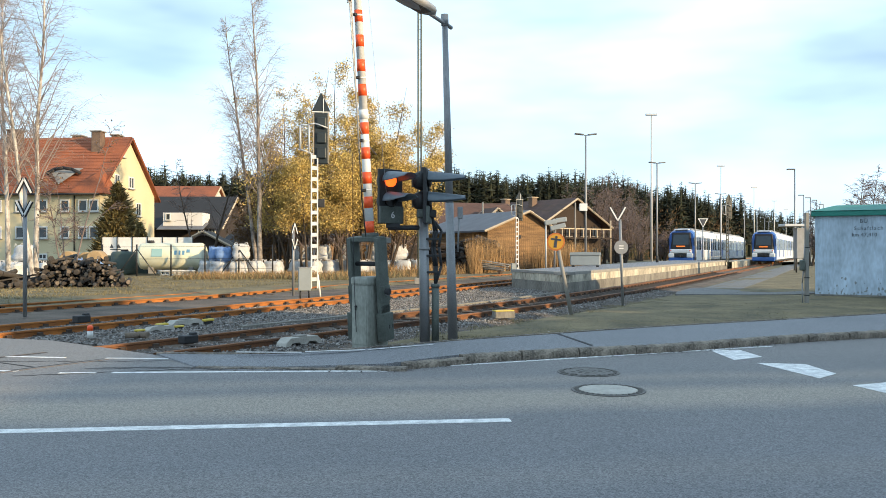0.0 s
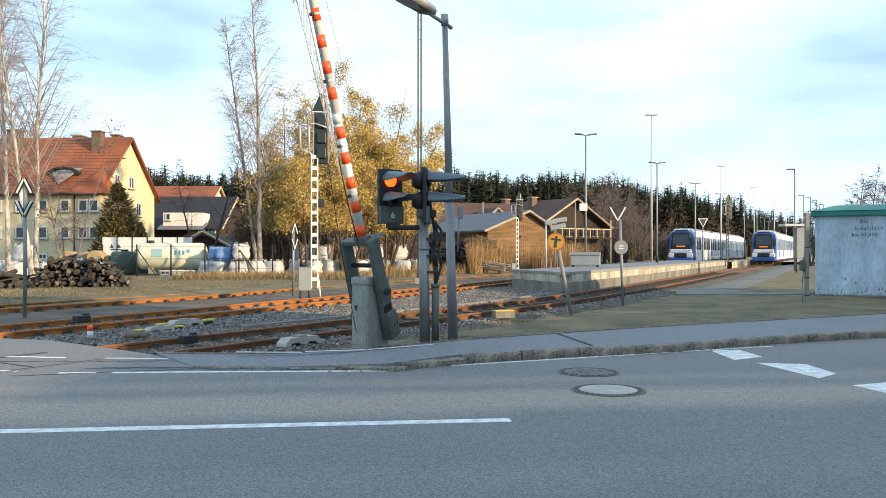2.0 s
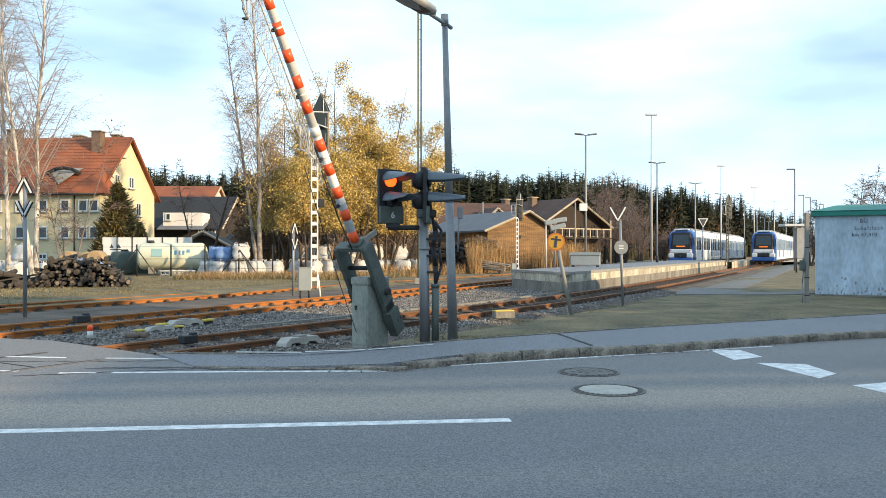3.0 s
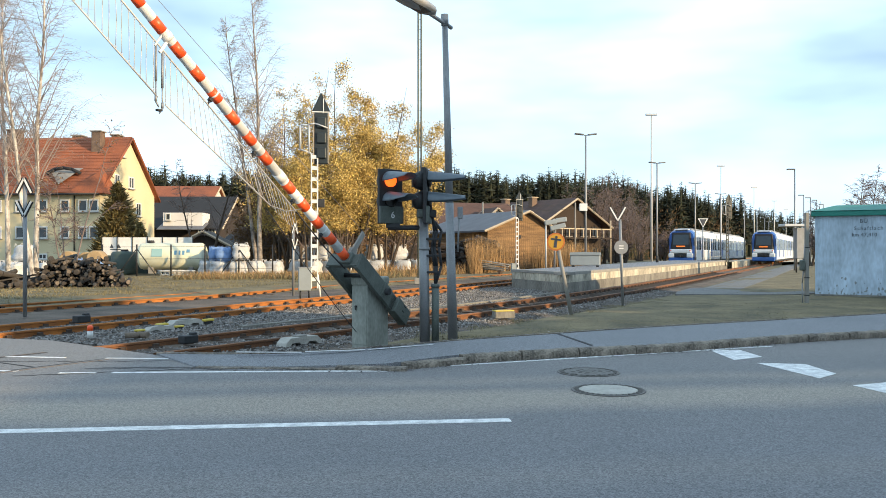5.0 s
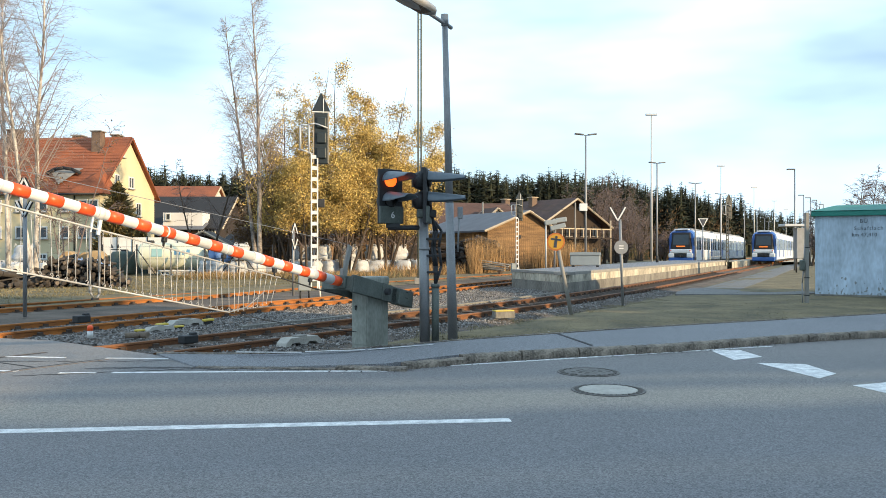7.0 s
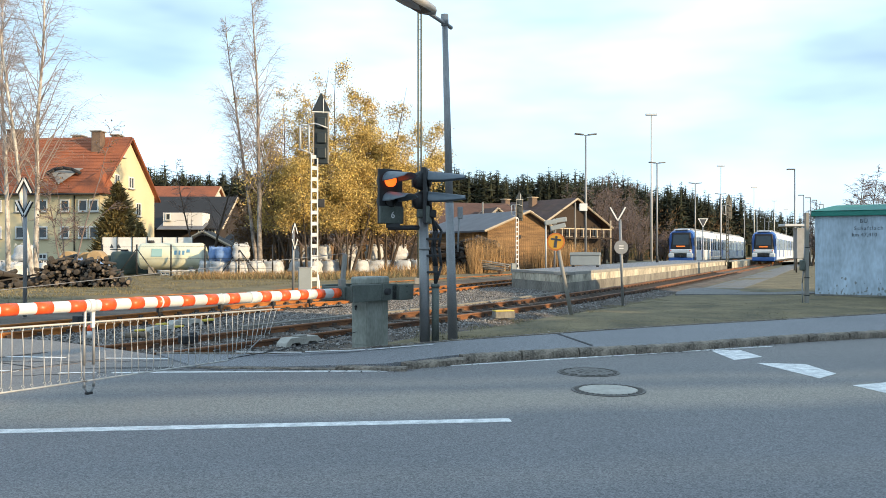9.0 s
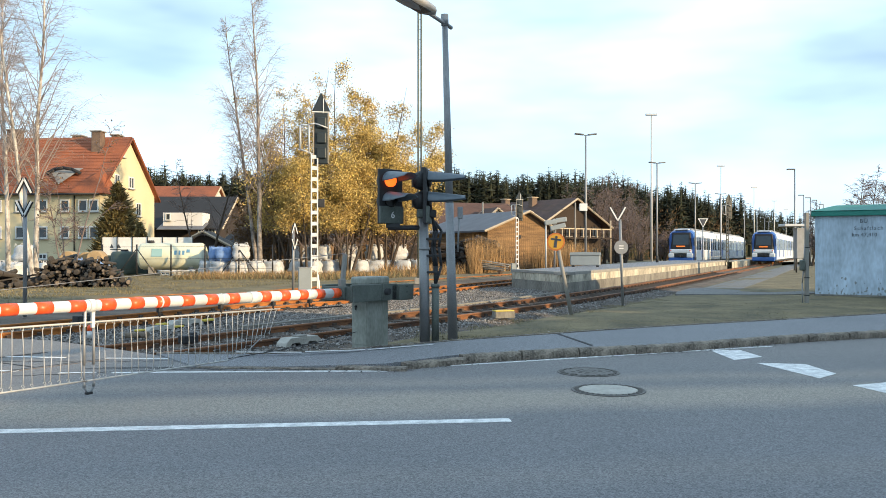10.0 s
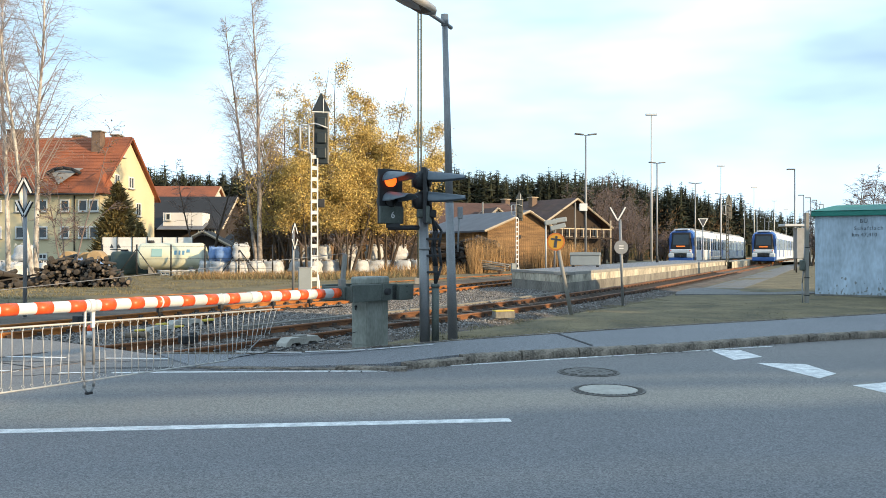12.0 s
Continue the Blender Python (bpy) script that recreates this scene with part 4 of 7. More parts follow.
def point_machine(m, c, label, yellow):
    """A low housing on the sleepers: cast body with end caps and yellow ends."""
    root = thing("track_magnet", m, label, "track device", "devices on the track")
    b = B()
    extrude(b, [(-0.55, 0.0), (-0.52, 0.08), (-0.40, 0.17), (0.40, 0.17), (0.52, 0.08), (0.55, 0.0), (0.42, 0.0), (0.36, 0.06), (0.14, 0.07), (0.10, 0.02), (-0.10, 0.02), (-0.14, 0.07), (-0.36, 0.06), (-0.42, 0.0)], -0.14, 0.14)
    part("housing", b, c, root)
    b = B()
    box(b, (0.0, 0, 0.18), (0.26, 0.2, 0.05), 0.012)
    part("cap", b, CONCRETE, root)
    if yellow:
        for s in (-0.85, 0.75):
            b = B()
            box(b, (s, -0.1, 0.11), (0.34, 0.16, 0.07), 0.03)
            part("yellow_cap", b, YELLOWPAINT, root, "yellow plastic cap")
            b = B()
            box(b, (s, -0.1, 0.04), (0.24, 0.12, 0.10), 0.01)
            part("foot", b, DARK, root)


point_machine(pose(-2.46, 14.05, -0.09, 0, 0, 57) @ Matrix.Scale(0.82, 4), PALECAST, "pale grey cast track magnet beside the rail", False)
point_machine(pose(-5.55, 17.6, -0.09, 0, 0, 60) @ Matrix.Scale(0.8, 4), PALECAST, "pale track device with yellow caps in the gravel", True)
point_machine(pose(-5.75, 16.6, -0.11, 0, 0, 60) @ Matrix.Scale(0.62, 4), PALECAST, "weathered track device with yellow caps", True)


def small_track_things():
    root = thing("marker_post", pose(-6.35, 14.75, -0.05), "short white marker post with a red top", "marker post")
    b = B()
    rod(b, (0, 0, 0), (0, 0, 0.13), 0.05, None, 14)
    part("post", b, WHITE, root)
    b = B()
    lathe(b, [(0.052, 0.13), (0.052, 0.20), (0.035, 0.225), (0.001, 0.232)], 14)
    part("cap", b, RED, root, "red cap")
    for x, y, r, a, h in ((-5.6, 14.75, 0.055, 20, 0.24), (-5.45, 14.95, 0.05, 75, 0.22), (-5.42, 14.8, 0.06, -15, 0.2)):
        b = B()
        rod(b, (-h / 2, 0, r), (h / 2, 0, r), r, r * 0.95, 9)
        solid("log", b, LOGEND, "short pale sawn log lying on gravel", "log", "logs beside the track", m=pose(x, y, -0.06, 0, 0, a))
    # rail brace block and joint plates on the rails
    for x, y, a in ((-7.1, 16.1, 62), (-4.35, 14.0, 57)):
        b = B()
        box(b, (0, 0, 0.06), (0.30, 0.18, 0.14), 0.02)
        box(b, (0.1, 0, 0.12), (0.12, 0.1, 0.1), 0.02)
        solid("rail_brace", b, DARK, "dark iron block clamped to the rail", "rail brace", "rail braces", m=pose(x, y, -0.05 if x > -6 else 0.12, 0, 0, a))


small_track_things()


def platform():
    root = thing("platform", pose(0, 0, 0), "weathered concrete station platform with pale coping", "platform", kind="structure")
    edge = [(q[0].x - math.sin(q[1]) * 1.68, q[0].y + math.cos(q[1]) * 1.68) for q in LINE_1 if 30.5 < q[0].y < 77]
    edge = [(4.75, 31.6)] + [e for e in edge if e[1] > 32.4]
    back = [(q[0].x + math.sin(q[1]) * 1.68, q[0].y - math.cos(q[1]) * 1.68) for q in LINE_2 if 36 < q[0].y < 80]
    back = [(3.1, 36.9)] + [e for e in back if e[1] > 37.8]
    outline = edge + back[::-1]
    b = B()
    prism(b, outline, -0.25, 0.30)
    part("plinth", b, OLDCON, root, "dark stained lower wall")
    cx, cy = sum(p[0] for p in outline) / len(outline), sum(p[1] for p in outline) / len(outline)
    b = B()
    shrink = []
    for x, y in outline:
        d = Vector((cx - x, cy - y)).normalized() * 0.05
        shrink.append((x + d.x, y + d.y))
    prism(b, shrink, 0.30, 0.60)
    part("wall", b, PLATWALL, root, "pale upper wall")
    b = B()
    prism(b, shrink, 0.60, 0.685)
    part("surface", b, WALKWAY, root, "grey paved platform surface")
    # coping slabs along the edges and the end
    def coping(a, c, w):
        a, c = Vector(a), Vector(c)
        n = max(1, round((c - a).length / 1.0))
        for i in range(n):
            p = a + (c - a) * (i / n)
            L = (c - a).length / n
            b = B()
            box(b, (L / 2, w / 2, 0.66), (L - 0.012, w, 0.11), 0.012)
            h = math.degrees(math.atan2(c.y - a.y, c.x - a.x))
            part("coping_slab", b, CONCRETE, root, m=pose(p.x, p.y, 0, 0, 0, h))
    for a, c in zip(edge, edge[1:]):
        coping(a, c, 0.5)
    coping(back[0], edge[0], 0.4)
    # sloping end of the platform and the low second platform beyond
    b = B()
    prism(b, [(29.5, 83.0), (31.6, 87.5), (30.0, 88.2), (27.8, 83.6)], -0.2, 0.55)
    part("far_block", b, PLATWALL, root)
    b = B()
    ln = [q for q in LINE_1 if 98 < q[0].y < 180]
    ribbon(b, ln, [(1.7, -0.2), (1.7, 0.3), (5.5, 0.3), (5.5, -0.2)])
    solid("platform_far", b, PLATWALL, "pale low platform beyond the path", "platform", kind="structure")
    b = B()
    ln = [q for q in LINE_1 if 80 < q[0].y < 150]
    ribbon(b, ln, [(-3.5, -0.2), (-3.5, 0.5), (-1.7, 0.5), (-1.7, -0.2)])
    solid("platform_middle", b, PLATWALL, "pale low platform between the trains", "platform", kind="structure")


platform()

# ---- buildings ----
def window(parent, m, w, h, bars=True, label="", frame_material=WHITE):
    """A casement: frame, glazing bar, pane and sill; it looks along its own -y."""
    b = B()
    f = 0.09
    for x in (-w / 2 + f / 2, w / 2 - f / 2):
        box(b, (x, 0, 0), (f, 0.09, h))
    for z in (-h / 2 + f / 2, h / 2 - f / 2):
        box(b, (0, 0, z), (w - 2 * f, 0.09, f))
    if bars:
        box(b, (0, 0.0, 0), (0.05, 0.07, h - 2 * f))
    fr = part("window", b, frame_material, parent, label, m)
    b = B()
    box(b, (0, 0.02, 0), (w - 2 * f, 0.02, h - 2 * f))
    part("pane", b, GLASS, fr)
    b = B()
    box(b, (0, -0.06, -h / 2 - 0.04), (w + 0.16, 0.16, 0.06))
    part("sill", b, CONCRETE, fr)
    return fr


def hut():
    m = pose(12.35, 27.2, 0, 0, 0, -28)
    root = thing("signal_hut", m, "pale blue-grey rendered hut with a green sheet roof", "hut")
    b = B()
    box(b, (2.2, 1.5, 1.30), (4.4, 3.0, 2.82), 0.012)
    part("wall", b, HUTWALL, root)
    b = B()
    box(b, (2.2, 1.5, 2.76), (4.62, 3.24, 0.17), 0.015)
    part("fascia", b, HUTROOF, root)
    b = B()
    lo = [b.verts.new(p) for p in ((-0.14, -0.15, 2.85), (4.54, -0.15, 2.85), (4.54, 3.15, 2.85), (-0.14, 3.15, 2.85))]
    hi = [b.verts.new(p) for p in ((0.6, 0.7, 3.06), (3.8, 0.7, 3.06), (3.8, 2.3, 3.06), (0.6, 2.3, 3.06))]
    for i in range(4):
        b.faces.new((lo[i], lo[(i + 1) % 4], hi[(i + 1) % 4], hi[i]))
    b.faces.new(hi)
    b.faces.new(lo[::-1])
    part("roof", b, HUTROOF, root, "green hipped sheet roof")
    b = B()
    box(b, (2.2, 1.5, -0.05), (4.44, 3.04, 0.3), 0.01)
    part("plinth", b, OLDCON, root)
    text(root, "BÜ", 0.18, pose(1.44, -0.008, 2.44, 90, 0, 0), spread=1.1)
    text(root, "Schaftlach", 0.165, pose(1.58, -0.008, 2.21, 90, 0, 0), spread=1.25)
    text(root, "km 47,410", 0.165, pose(1.46, -0.008, 2.0, 90, 0, 0), spread=1.05)
    rnd = random.Random(2)
    for k in range(60):
        x, z, s = rnd.uniform(0.1, 2.4), 0.10 + 0.55 * rnd.random() ** 3, rnd.uniform(0.01, 0.045)
        b = B()
        n = 9
        b.faces.new([b.verts.new((s * rnd.uniform(0.4, 1.0) * math.cos(6.283 * i / n), -0.004, 1.6 * s * rnd.uniform(0.4, 1.0) * math.sin(6.283 * i / n))) for i in range(n)])
        part("stain", b, STAIN, root, "dark damp stain", pose(x, 0, z))


hut()


def yellow_house():
    # local x runs along the long wall to the corner, y through the house; its corner stands nearest
    m = pose(-25.55, 61.0, 0, 0, 0, -4.6)
    root = thing("house", m, "yellow plastered two-storey house with a steep red tiled roof", "house")
    L, W, E, R = 22.0, 9.4, 6.2, 10.55
    b = B()
    box(b, (-L / 2, W / 2, E / 2 + 0.4), (L, W, E - 0.8), 0.02)
    part("wall", b, YELLOW, root)
    b = B()
    box(b, (-L / 2, W / 2, 0.35), (L + 0.06, W + 0.06, 0.95), 0.02)
    part("plinth", b, PLINTH, root, "grey plinth")
    b = B()
    v = [b.verts.new(p) for p in ((0, 0, E - 0.01), (0, W, E - 0.01), (0, W / 2, R - 0.15), (-0.3, 0, E - 0.01), (-0.3, W, E - 0.01), (-0.3, W / 2, R - 0.15))]
    b.faces.new(v[:3])
    b.faces.new(v[3:][::-1])
    for i, j in ((0, 1), (1, 2), (2, 0)):
        b.faces.new((v[i], v[j], v[j + 3], v[i + 3]))
    part("gable", b, YELLOW, root, "sunlit yellow gable")
    for s, y0 in ((-1, -0.45), (1, W + 0.45)):
        b = B()
        prof = [(-L, y0, E - 0.45), (0.25, y0, E - 0.45), (0.25, W / 2, R), (-L, W / 2, R)]
        up = Vector((0, 0, 0.16))
        a = [b.verts.new(p) for p in prof]
        c = [b.verts.new(Vector(p) + up) for p in prof]
        b.faces.new(a)
        b.faces.new(c[::-1])
        for i in range(4):
            b.faces.new((a[i], a[(i + 1) % 4], c[(i + 1) % 4], c[i]))
        rf = part("roof", b, ROOFTILE, root, "red clay tile roof slope")
        if s < 0:
            n = 17
            d = Vector((0, W / 2 - y0, R - E + 0.45)) / n
            for i in range(n):
                b = B()
                p = Vector((-L / 2 + 0.12, y0, E - 0.45)) + d * (i + 0.5)
                box(b, p + Vector((0, -0.02, 0.17)), (L + 0.2, d.length * 0.98, 0.016), 0, Matrix.Rotation(math.atan2(d.z, d.y) - 0.05, 3, "X"))
                part("tile_course", b, ROOFTILE, rf)
    b = B()
    tube(b, [(0.3, -0.5, E - 0.4), (0.3, W / 2, R + 0.05), (0.3, W + 0.5, E - 0.4)], 0.09, 6)
    part("bargeboard", b, ROOFTILE, root)
    # small hipped skirt of tiles at the corner
    b = B()
    v = [b.verts.new(p) for p in ((-2.4, -0.55, E - 0.35), (0.5, -0.55, E - 0.35), (0.55, 2.1, E - 0.35), (-0.1, 0.7, E + 1.55))]
    for f in ((0, 1, 3), (1, 2, 3), (2, 0, 3), (0, 2, 1)):
        b.faces.new([v[i] for i in f])
    part("corner_roof", b, ROOFTILE, root, "small hipped tile corner")
    # low eyelid dormer with a grey glazed front
    b = B()
    v = [b.verts.new(p) for p in ((-4.15, 0.75, E + 1.25), (-2.35, 0.75, E + 1.25), (-3.2, -0.05, E + 0.35), (-4.4, 1.9, E + 1.85), (-2.1, 1.9, E + 1.85))]
    for f in ((0, 2, 1), (0, 1, 4, 3), (0, 3, 2), (1, 2, 4)):
        b.faces.new([v[i] for i in f])
    part("dormer_window", b, CONCRETE, root, "pale triangular eyelid dormer")
    b = B()
    tube(b, [(-4.6, 0.85, E + 1.25), (-3.9, 0.70, E + 1.55), (-3.2, 0.68, E + 1.65), (-2.6, 0.70, E + 1.55), (-1.95, 0.85, E + 1.25)], 0.14, 6)
    part("dormer_hood", b, DARKROOF, root, "dark hood over the dormer")
    b = B()
    rod(b, (-L, -0.52, E - 0.42), (0.2, -0.52, E - 0.42), 0.08, seg=8)
    part("gutter", b, DARK, root)
    b = B()
    rod(b, (-1.95, -0.07, 0.2), (-1.95, -0.07, E - 0.5), 0.05, seg=8)
    part("downpipe", b, DARK, root)
    for x, y, w, h, z in ((-2.0, W / 2 - 1.1, 0.75, 2.3, R - 1.9), (-1.2, W / 2 + 0.4, 0.6, 0.65, R - 0.35), (-4.4, W / 2 + 0.4, 0.75, 0.5, R - 0.2), (-8.9, W / 2 - 1.0, 1.0, 2.2, R - 1.6)):
        b = B()
        box(b, (x, y, z + h / 2), (w, 0.8, h), 0.03)
        ch = part("chimney", b, BRICK, root)
        b = B()
        box(b, (x, y, z + h + 0.05), (w + 0.2, 1.0, 0.1), 0.02)
        part("cap", b, CONCRETE, ch)
    for z in (4.95, 2.95):
        for x in (-0.45, -1.3, -2.7, -4.4, -6.2, -8.0, -10.2, -12.2, -14.2):
            window(root, pose(x, -0.04, z, 0, 0, 0), 0.72, 0.92, False)
    for x in (-1.3, -2.7, -4.4, -6.2):
        window(root, pose(x, -0.06, 1.15), 0.7, 0.45)
    for y, z, w, h in ((2.6, 7.05, 0.85, 0.95), (5.0, 7.05, 0.95, 0.95), (6.3, 4.95, 0.95, 1.1), (6.3, 2.95, 0.95, 1.05), (3.6, 9.2, 0.5, 0.5)):
        window(root, pose(0.03, y, z, 0, 0, 90), w, h)


yellow_house()


def gable_block(root, c, L, W, E, R, wall, roof, rz=0, over=0.4):
    """Walls with a pitched roof; the ridge runs along local x. Parts of root."""
    m = pose(c[0], c[1], c[2], 0, 0, rz)
    b = B()
    prof = [(-W / 2, 0), (W / 2, 0), (W / 2, E), (0, R - 0.1), (-W / 2, E)]
    lo = [b.verts.new((-L / 2, y, z)) for y, z in prof]
    hi = [b.verts.new((L / 2, y, z)) for y, z in prof]
    b.faces.new(lo)
    b.faces.new(hi[::-1])
    for i in range(5):
        b.faces.new((lo[(i + 1) % 5], lo[i], hi[i], hi[(i + 1) % 5]))
    w = part("wall", b, wall, root, m=m)
    k = (R - E) / (W / 2)
    for s in (-1, 1):
        b = B()
        y0 = s * (W / 2 + over)
        pts = [(-L / 2 - over, y0, E - k * over), (L / 2 + over, y0, E - k * over), (L / 2 + over, 0, R), (-L / 2 - over, 0, R)]
        a = [b.verts.new(p) for p in pts]
        d = [b.verts.new(Vector(p) + Vector((0, 0, 0.14))) for p in pts]
        b.faces.new(a)
        b.faces.new(d)
        for i in range(4):
            b.faces.new((a[i], a[(i + 1) % 4], d[(i + 1) % 4], d[i]))
        part("roof", b, roof, root, m=m)
    for e in (-1, 1):
        b = B()
        x = e * (L / 2 + over)
        for s in (-1, 1):
            p, q = Vector((x, s * (W / 2 + over), E - k * over + 0.03)), Vector((x, 0, R + 0.03))
            rod(b, p, q, 0.11, seg=4)
        part("bargeboard", b, PALEWOOD, root, "pale timber bargeboard", m)
    return w


def other_houses():
    root = thing("house", pose(-25.6, 95, 0), "distant house with an orange tiled roof", "house")
    gable_block(root, (-5.5, 2, 0), 8.8, 9, 6.6, 9.15, PLASTER, ROOFTILE)
    root = thing("house", pose(-27.0, 80, 0), "old farmhouse with a wide dark roof and white dormer", "house")
    gable_block(root, (0.2, 5, 0), 10.2, 11, 3.9, 7.1, DARKWOOD, DARKROOF)
    b = B()
    box(b, (2.1, -0.4, 4.6), (3.8, 2.4, 1.3), 0.02)
    part("dormer", b, PLASTER, root, "white dormer wall")
    b = B()
    box(b, (2.1, -1.6, 3.95), (4.4, 2.0, 0.08), 0, Matrix.Rotation(0.35, 3, "X"))
    part("canopy", b, GREYROOF, root, "grey corrugated canopy")
    window(root, pose(0.7, -1.64, 4.85), 0.5, 0.7, False)
    for x in (3.6, 4.6):
        window(root, pose(x, -0.56, 3.4), 0.7, 0.9)
    root = thing("shed", pose(-19.0, 66, 0), "low brown timber shed with a dark gable roof", "shed")
    gable_block(root, (-0.6, 2.2, 0), 4.6, 4.0, 2.0, 3.1, DARKWOOD, DARKROOF, 98)
    root = thing("shed", pose(-14.5, 72, 0), "long low open timber shed behind the yard", "shed")
    gable_block(root, (0, 2.2, 0), 9.0, 4.5, 2.3, 3.0, WOOD, DARKROOF, 0)
    # timber shed beside the platform
    root = thing("timber_shed", pose(3.4, 62.4, 0, 0, 0, 30), "sunlit orange timber shed with a grey sheet roof", "shed")
    b = B()
    prof = [(0, 0), (5.6, 0), (5.6, 3.5), (3.6, 4.55), (0, 3.2)]
    extrude(b, prof, 0, 9.5)
    part("wall", b, WOOD, root)
    bd = B()
    box(bd, (0, -0.006, 0), (0.02, 0.016, 1.0))
    me = mesh_of("batten", bd, WOOD)
    for i in range(29):
        x = 0.1 + 0.19 * i
        h = 3.2 + 1.35 * min(1, x / 3.6) if x < 3.6 else 4.55 - 1.05 * (x - 3.6) / 2
        o = new("batten", me)
        o.parent = root
        o.matrix_basis = Matrix.Translation((x, 0, h / 2)) @ Matrix.Diagonal((1, 1, h - 0.05, 1))
    for a, c in (((-0.6, 3.0), (3.6, 4.62)), ((3.6, 4.62), (6.1, 3.28))):
        b = B()
        extrude(b, [a, c, (c[0], c[1] + 0.14), (a[0], a[1] + 0.14)], -0.5, 10)
        part("roof", b, GREYROOF, root, "grey sheet roof slope")
        b = B()
        rod(b, (a[0], -0.52, a[1] + 0.05), (c[0], -0.52, c[1] + 0.05), 0.09, seg=4)
        part("bargeboard", b, PALEWOOD, root)
    # chalet behind
    root = thing("chalet", pose(14.6, 91, 0, 0, 0, 37), "large timber chalet with a broad brown roof", "house")
    gable_block(root, (-0.5, 8.5, 0), 17, 9.5, 4.7, 7.3, DARKWOOD, BROWNROOF, 90, 1.0)
    b = B()
    box(b, (-0.5, -1.1, 3.0), (9.0, 1.6, 0.14))
    part("balcony", b, DARKWOOD, root)
    for i in range(9):
        b = B()
        box(b, (-4.8 + 1.08 * i, -1.8, 3.5), (0.10, 0.08, 1.1))
        part("baluster", b, PALEWOOD, root)
    b = B()
    box(b, (-0.5, -1.85, 4.0), (9.0, 0.1, 0.12))
    part("balcony_rail", b, PALEWOOD, root)
    for x in (-3.4, -1.0, 1.4, 3.2):
        for z in (1.5, 3.8):
            window(root, pose(x, -0.05, z), 0.9, 1.1, frame_material=DARKWOOD)
    for x in (-4.9, 3.9):
        b = B()
        rod(b, (x, -1.8, 0), (x, -1.8, 5.0), 0.09, seg=8)
        part("post", b, PALEWOOD, root)
    for y, x in ((5.0, -1.6), (9.5, -1.8)):
        b = B()
        box(b, (x, y, 7.05), (0.8, 0.65, 1.3), 0.03)
        ch = part("chimney", b, BRICK, root)
        b = B()
        box(b, (x, y, 7.74), (1.05, 0.85, 0.10), 0.02)
        part("cap", b, PALEWOOD, ch)
    root = thing("house", pose(2.0, 88, 0, 0, 0, 20), "lower chalet wing with a brown tiled roof", "house")
    gable_block(root, (0, 4, 0), 13, 9, 4.3, 6.9, DARKWOOD, BROWNROOF, 0, 0.8)
    gable_block(root, (3.2, -0.6, 0), 3.0, 2.6, 5.0, 6.1, PLASTER, BROWNROOF, 90, 0.4)


other_houses()


def log_stack(x, y, z, rz, w, h, r0, label, dark=True, seed=1, depth=1.2, wood=None):
    """A heap of round logs lying with their ends to the viewer."""
    root = thing("log_pile", pose(x, y, z, 0, 0, rz), label, "log pile")
    rnd = random.Random(seed)
    rows, zz, i = 0, 0.0, 0
    while zz < h:
        span = w * (1 - 0.55 * (zz / h) ** 1.6)
        xx = -span / 2 + (0.5 * r0 if rows % 2 else 0) + rnd.uniform(-0.1, 0.1)
        while xx < span / 2 and i < 240:
            r = r0 * rnd.uniform(0.4, 1.4)
            L = depth * rnd.uniform(0.8, 1.1)
            dy = rnd.uniform(-0.18, 0.18)
            b = B()
            rod(b, (0, -L / 2, 0), (0, L / 2, 0), r, r * 0.93, 9)
            lg = part("log", b, wood or BARK, root, m=pose(xx + r, dy, zz + r + rnd.uniform(-0.12, 0.08), rnd.uniform(-16, 16), rnd.uniform(-30, 30), rnd.gauss(0, 15)))
            b = B()
            rod(b, (0, -L / 2 - 0.006, 0), (0, -L / 2 + 0.01, 0), r * 0.86, None, 9)
            part("cut_end", b, LOGEND if rnd.random() < 0.30 else GREYLOG, lg)
            xx += 2 * r
            i += 1
        zz += 1.7 * r0
        rows += 1
    return root


log_stack(-14.9, 33.6, 0.02, 6, 3.7, 1.15, 0.078, "heap of split dark firewood logs on the grass", seed=3, wood=GREYLOG)
log_stack(-17.6, 33.0, 0.02, 0, 1.6, 0.4, 0.10, "low row of dark logs in the grass", seed=4, depth=1.6, wood=GREYLOG)
log_stack(2.6, 60.0, 0.05, 24, 3.6, 2.3, 0.14, "tall stack of dark logs beside the timber shed", seed=5, depth=2.0, wood=GREYLOG)
log_stack(0.2, 60.5, 0.05, 100, 2.2, 1.9, 0.13, "stack of long grey poles seen from the side", seed=6, depth=3.6, wood=DARKWOOD)


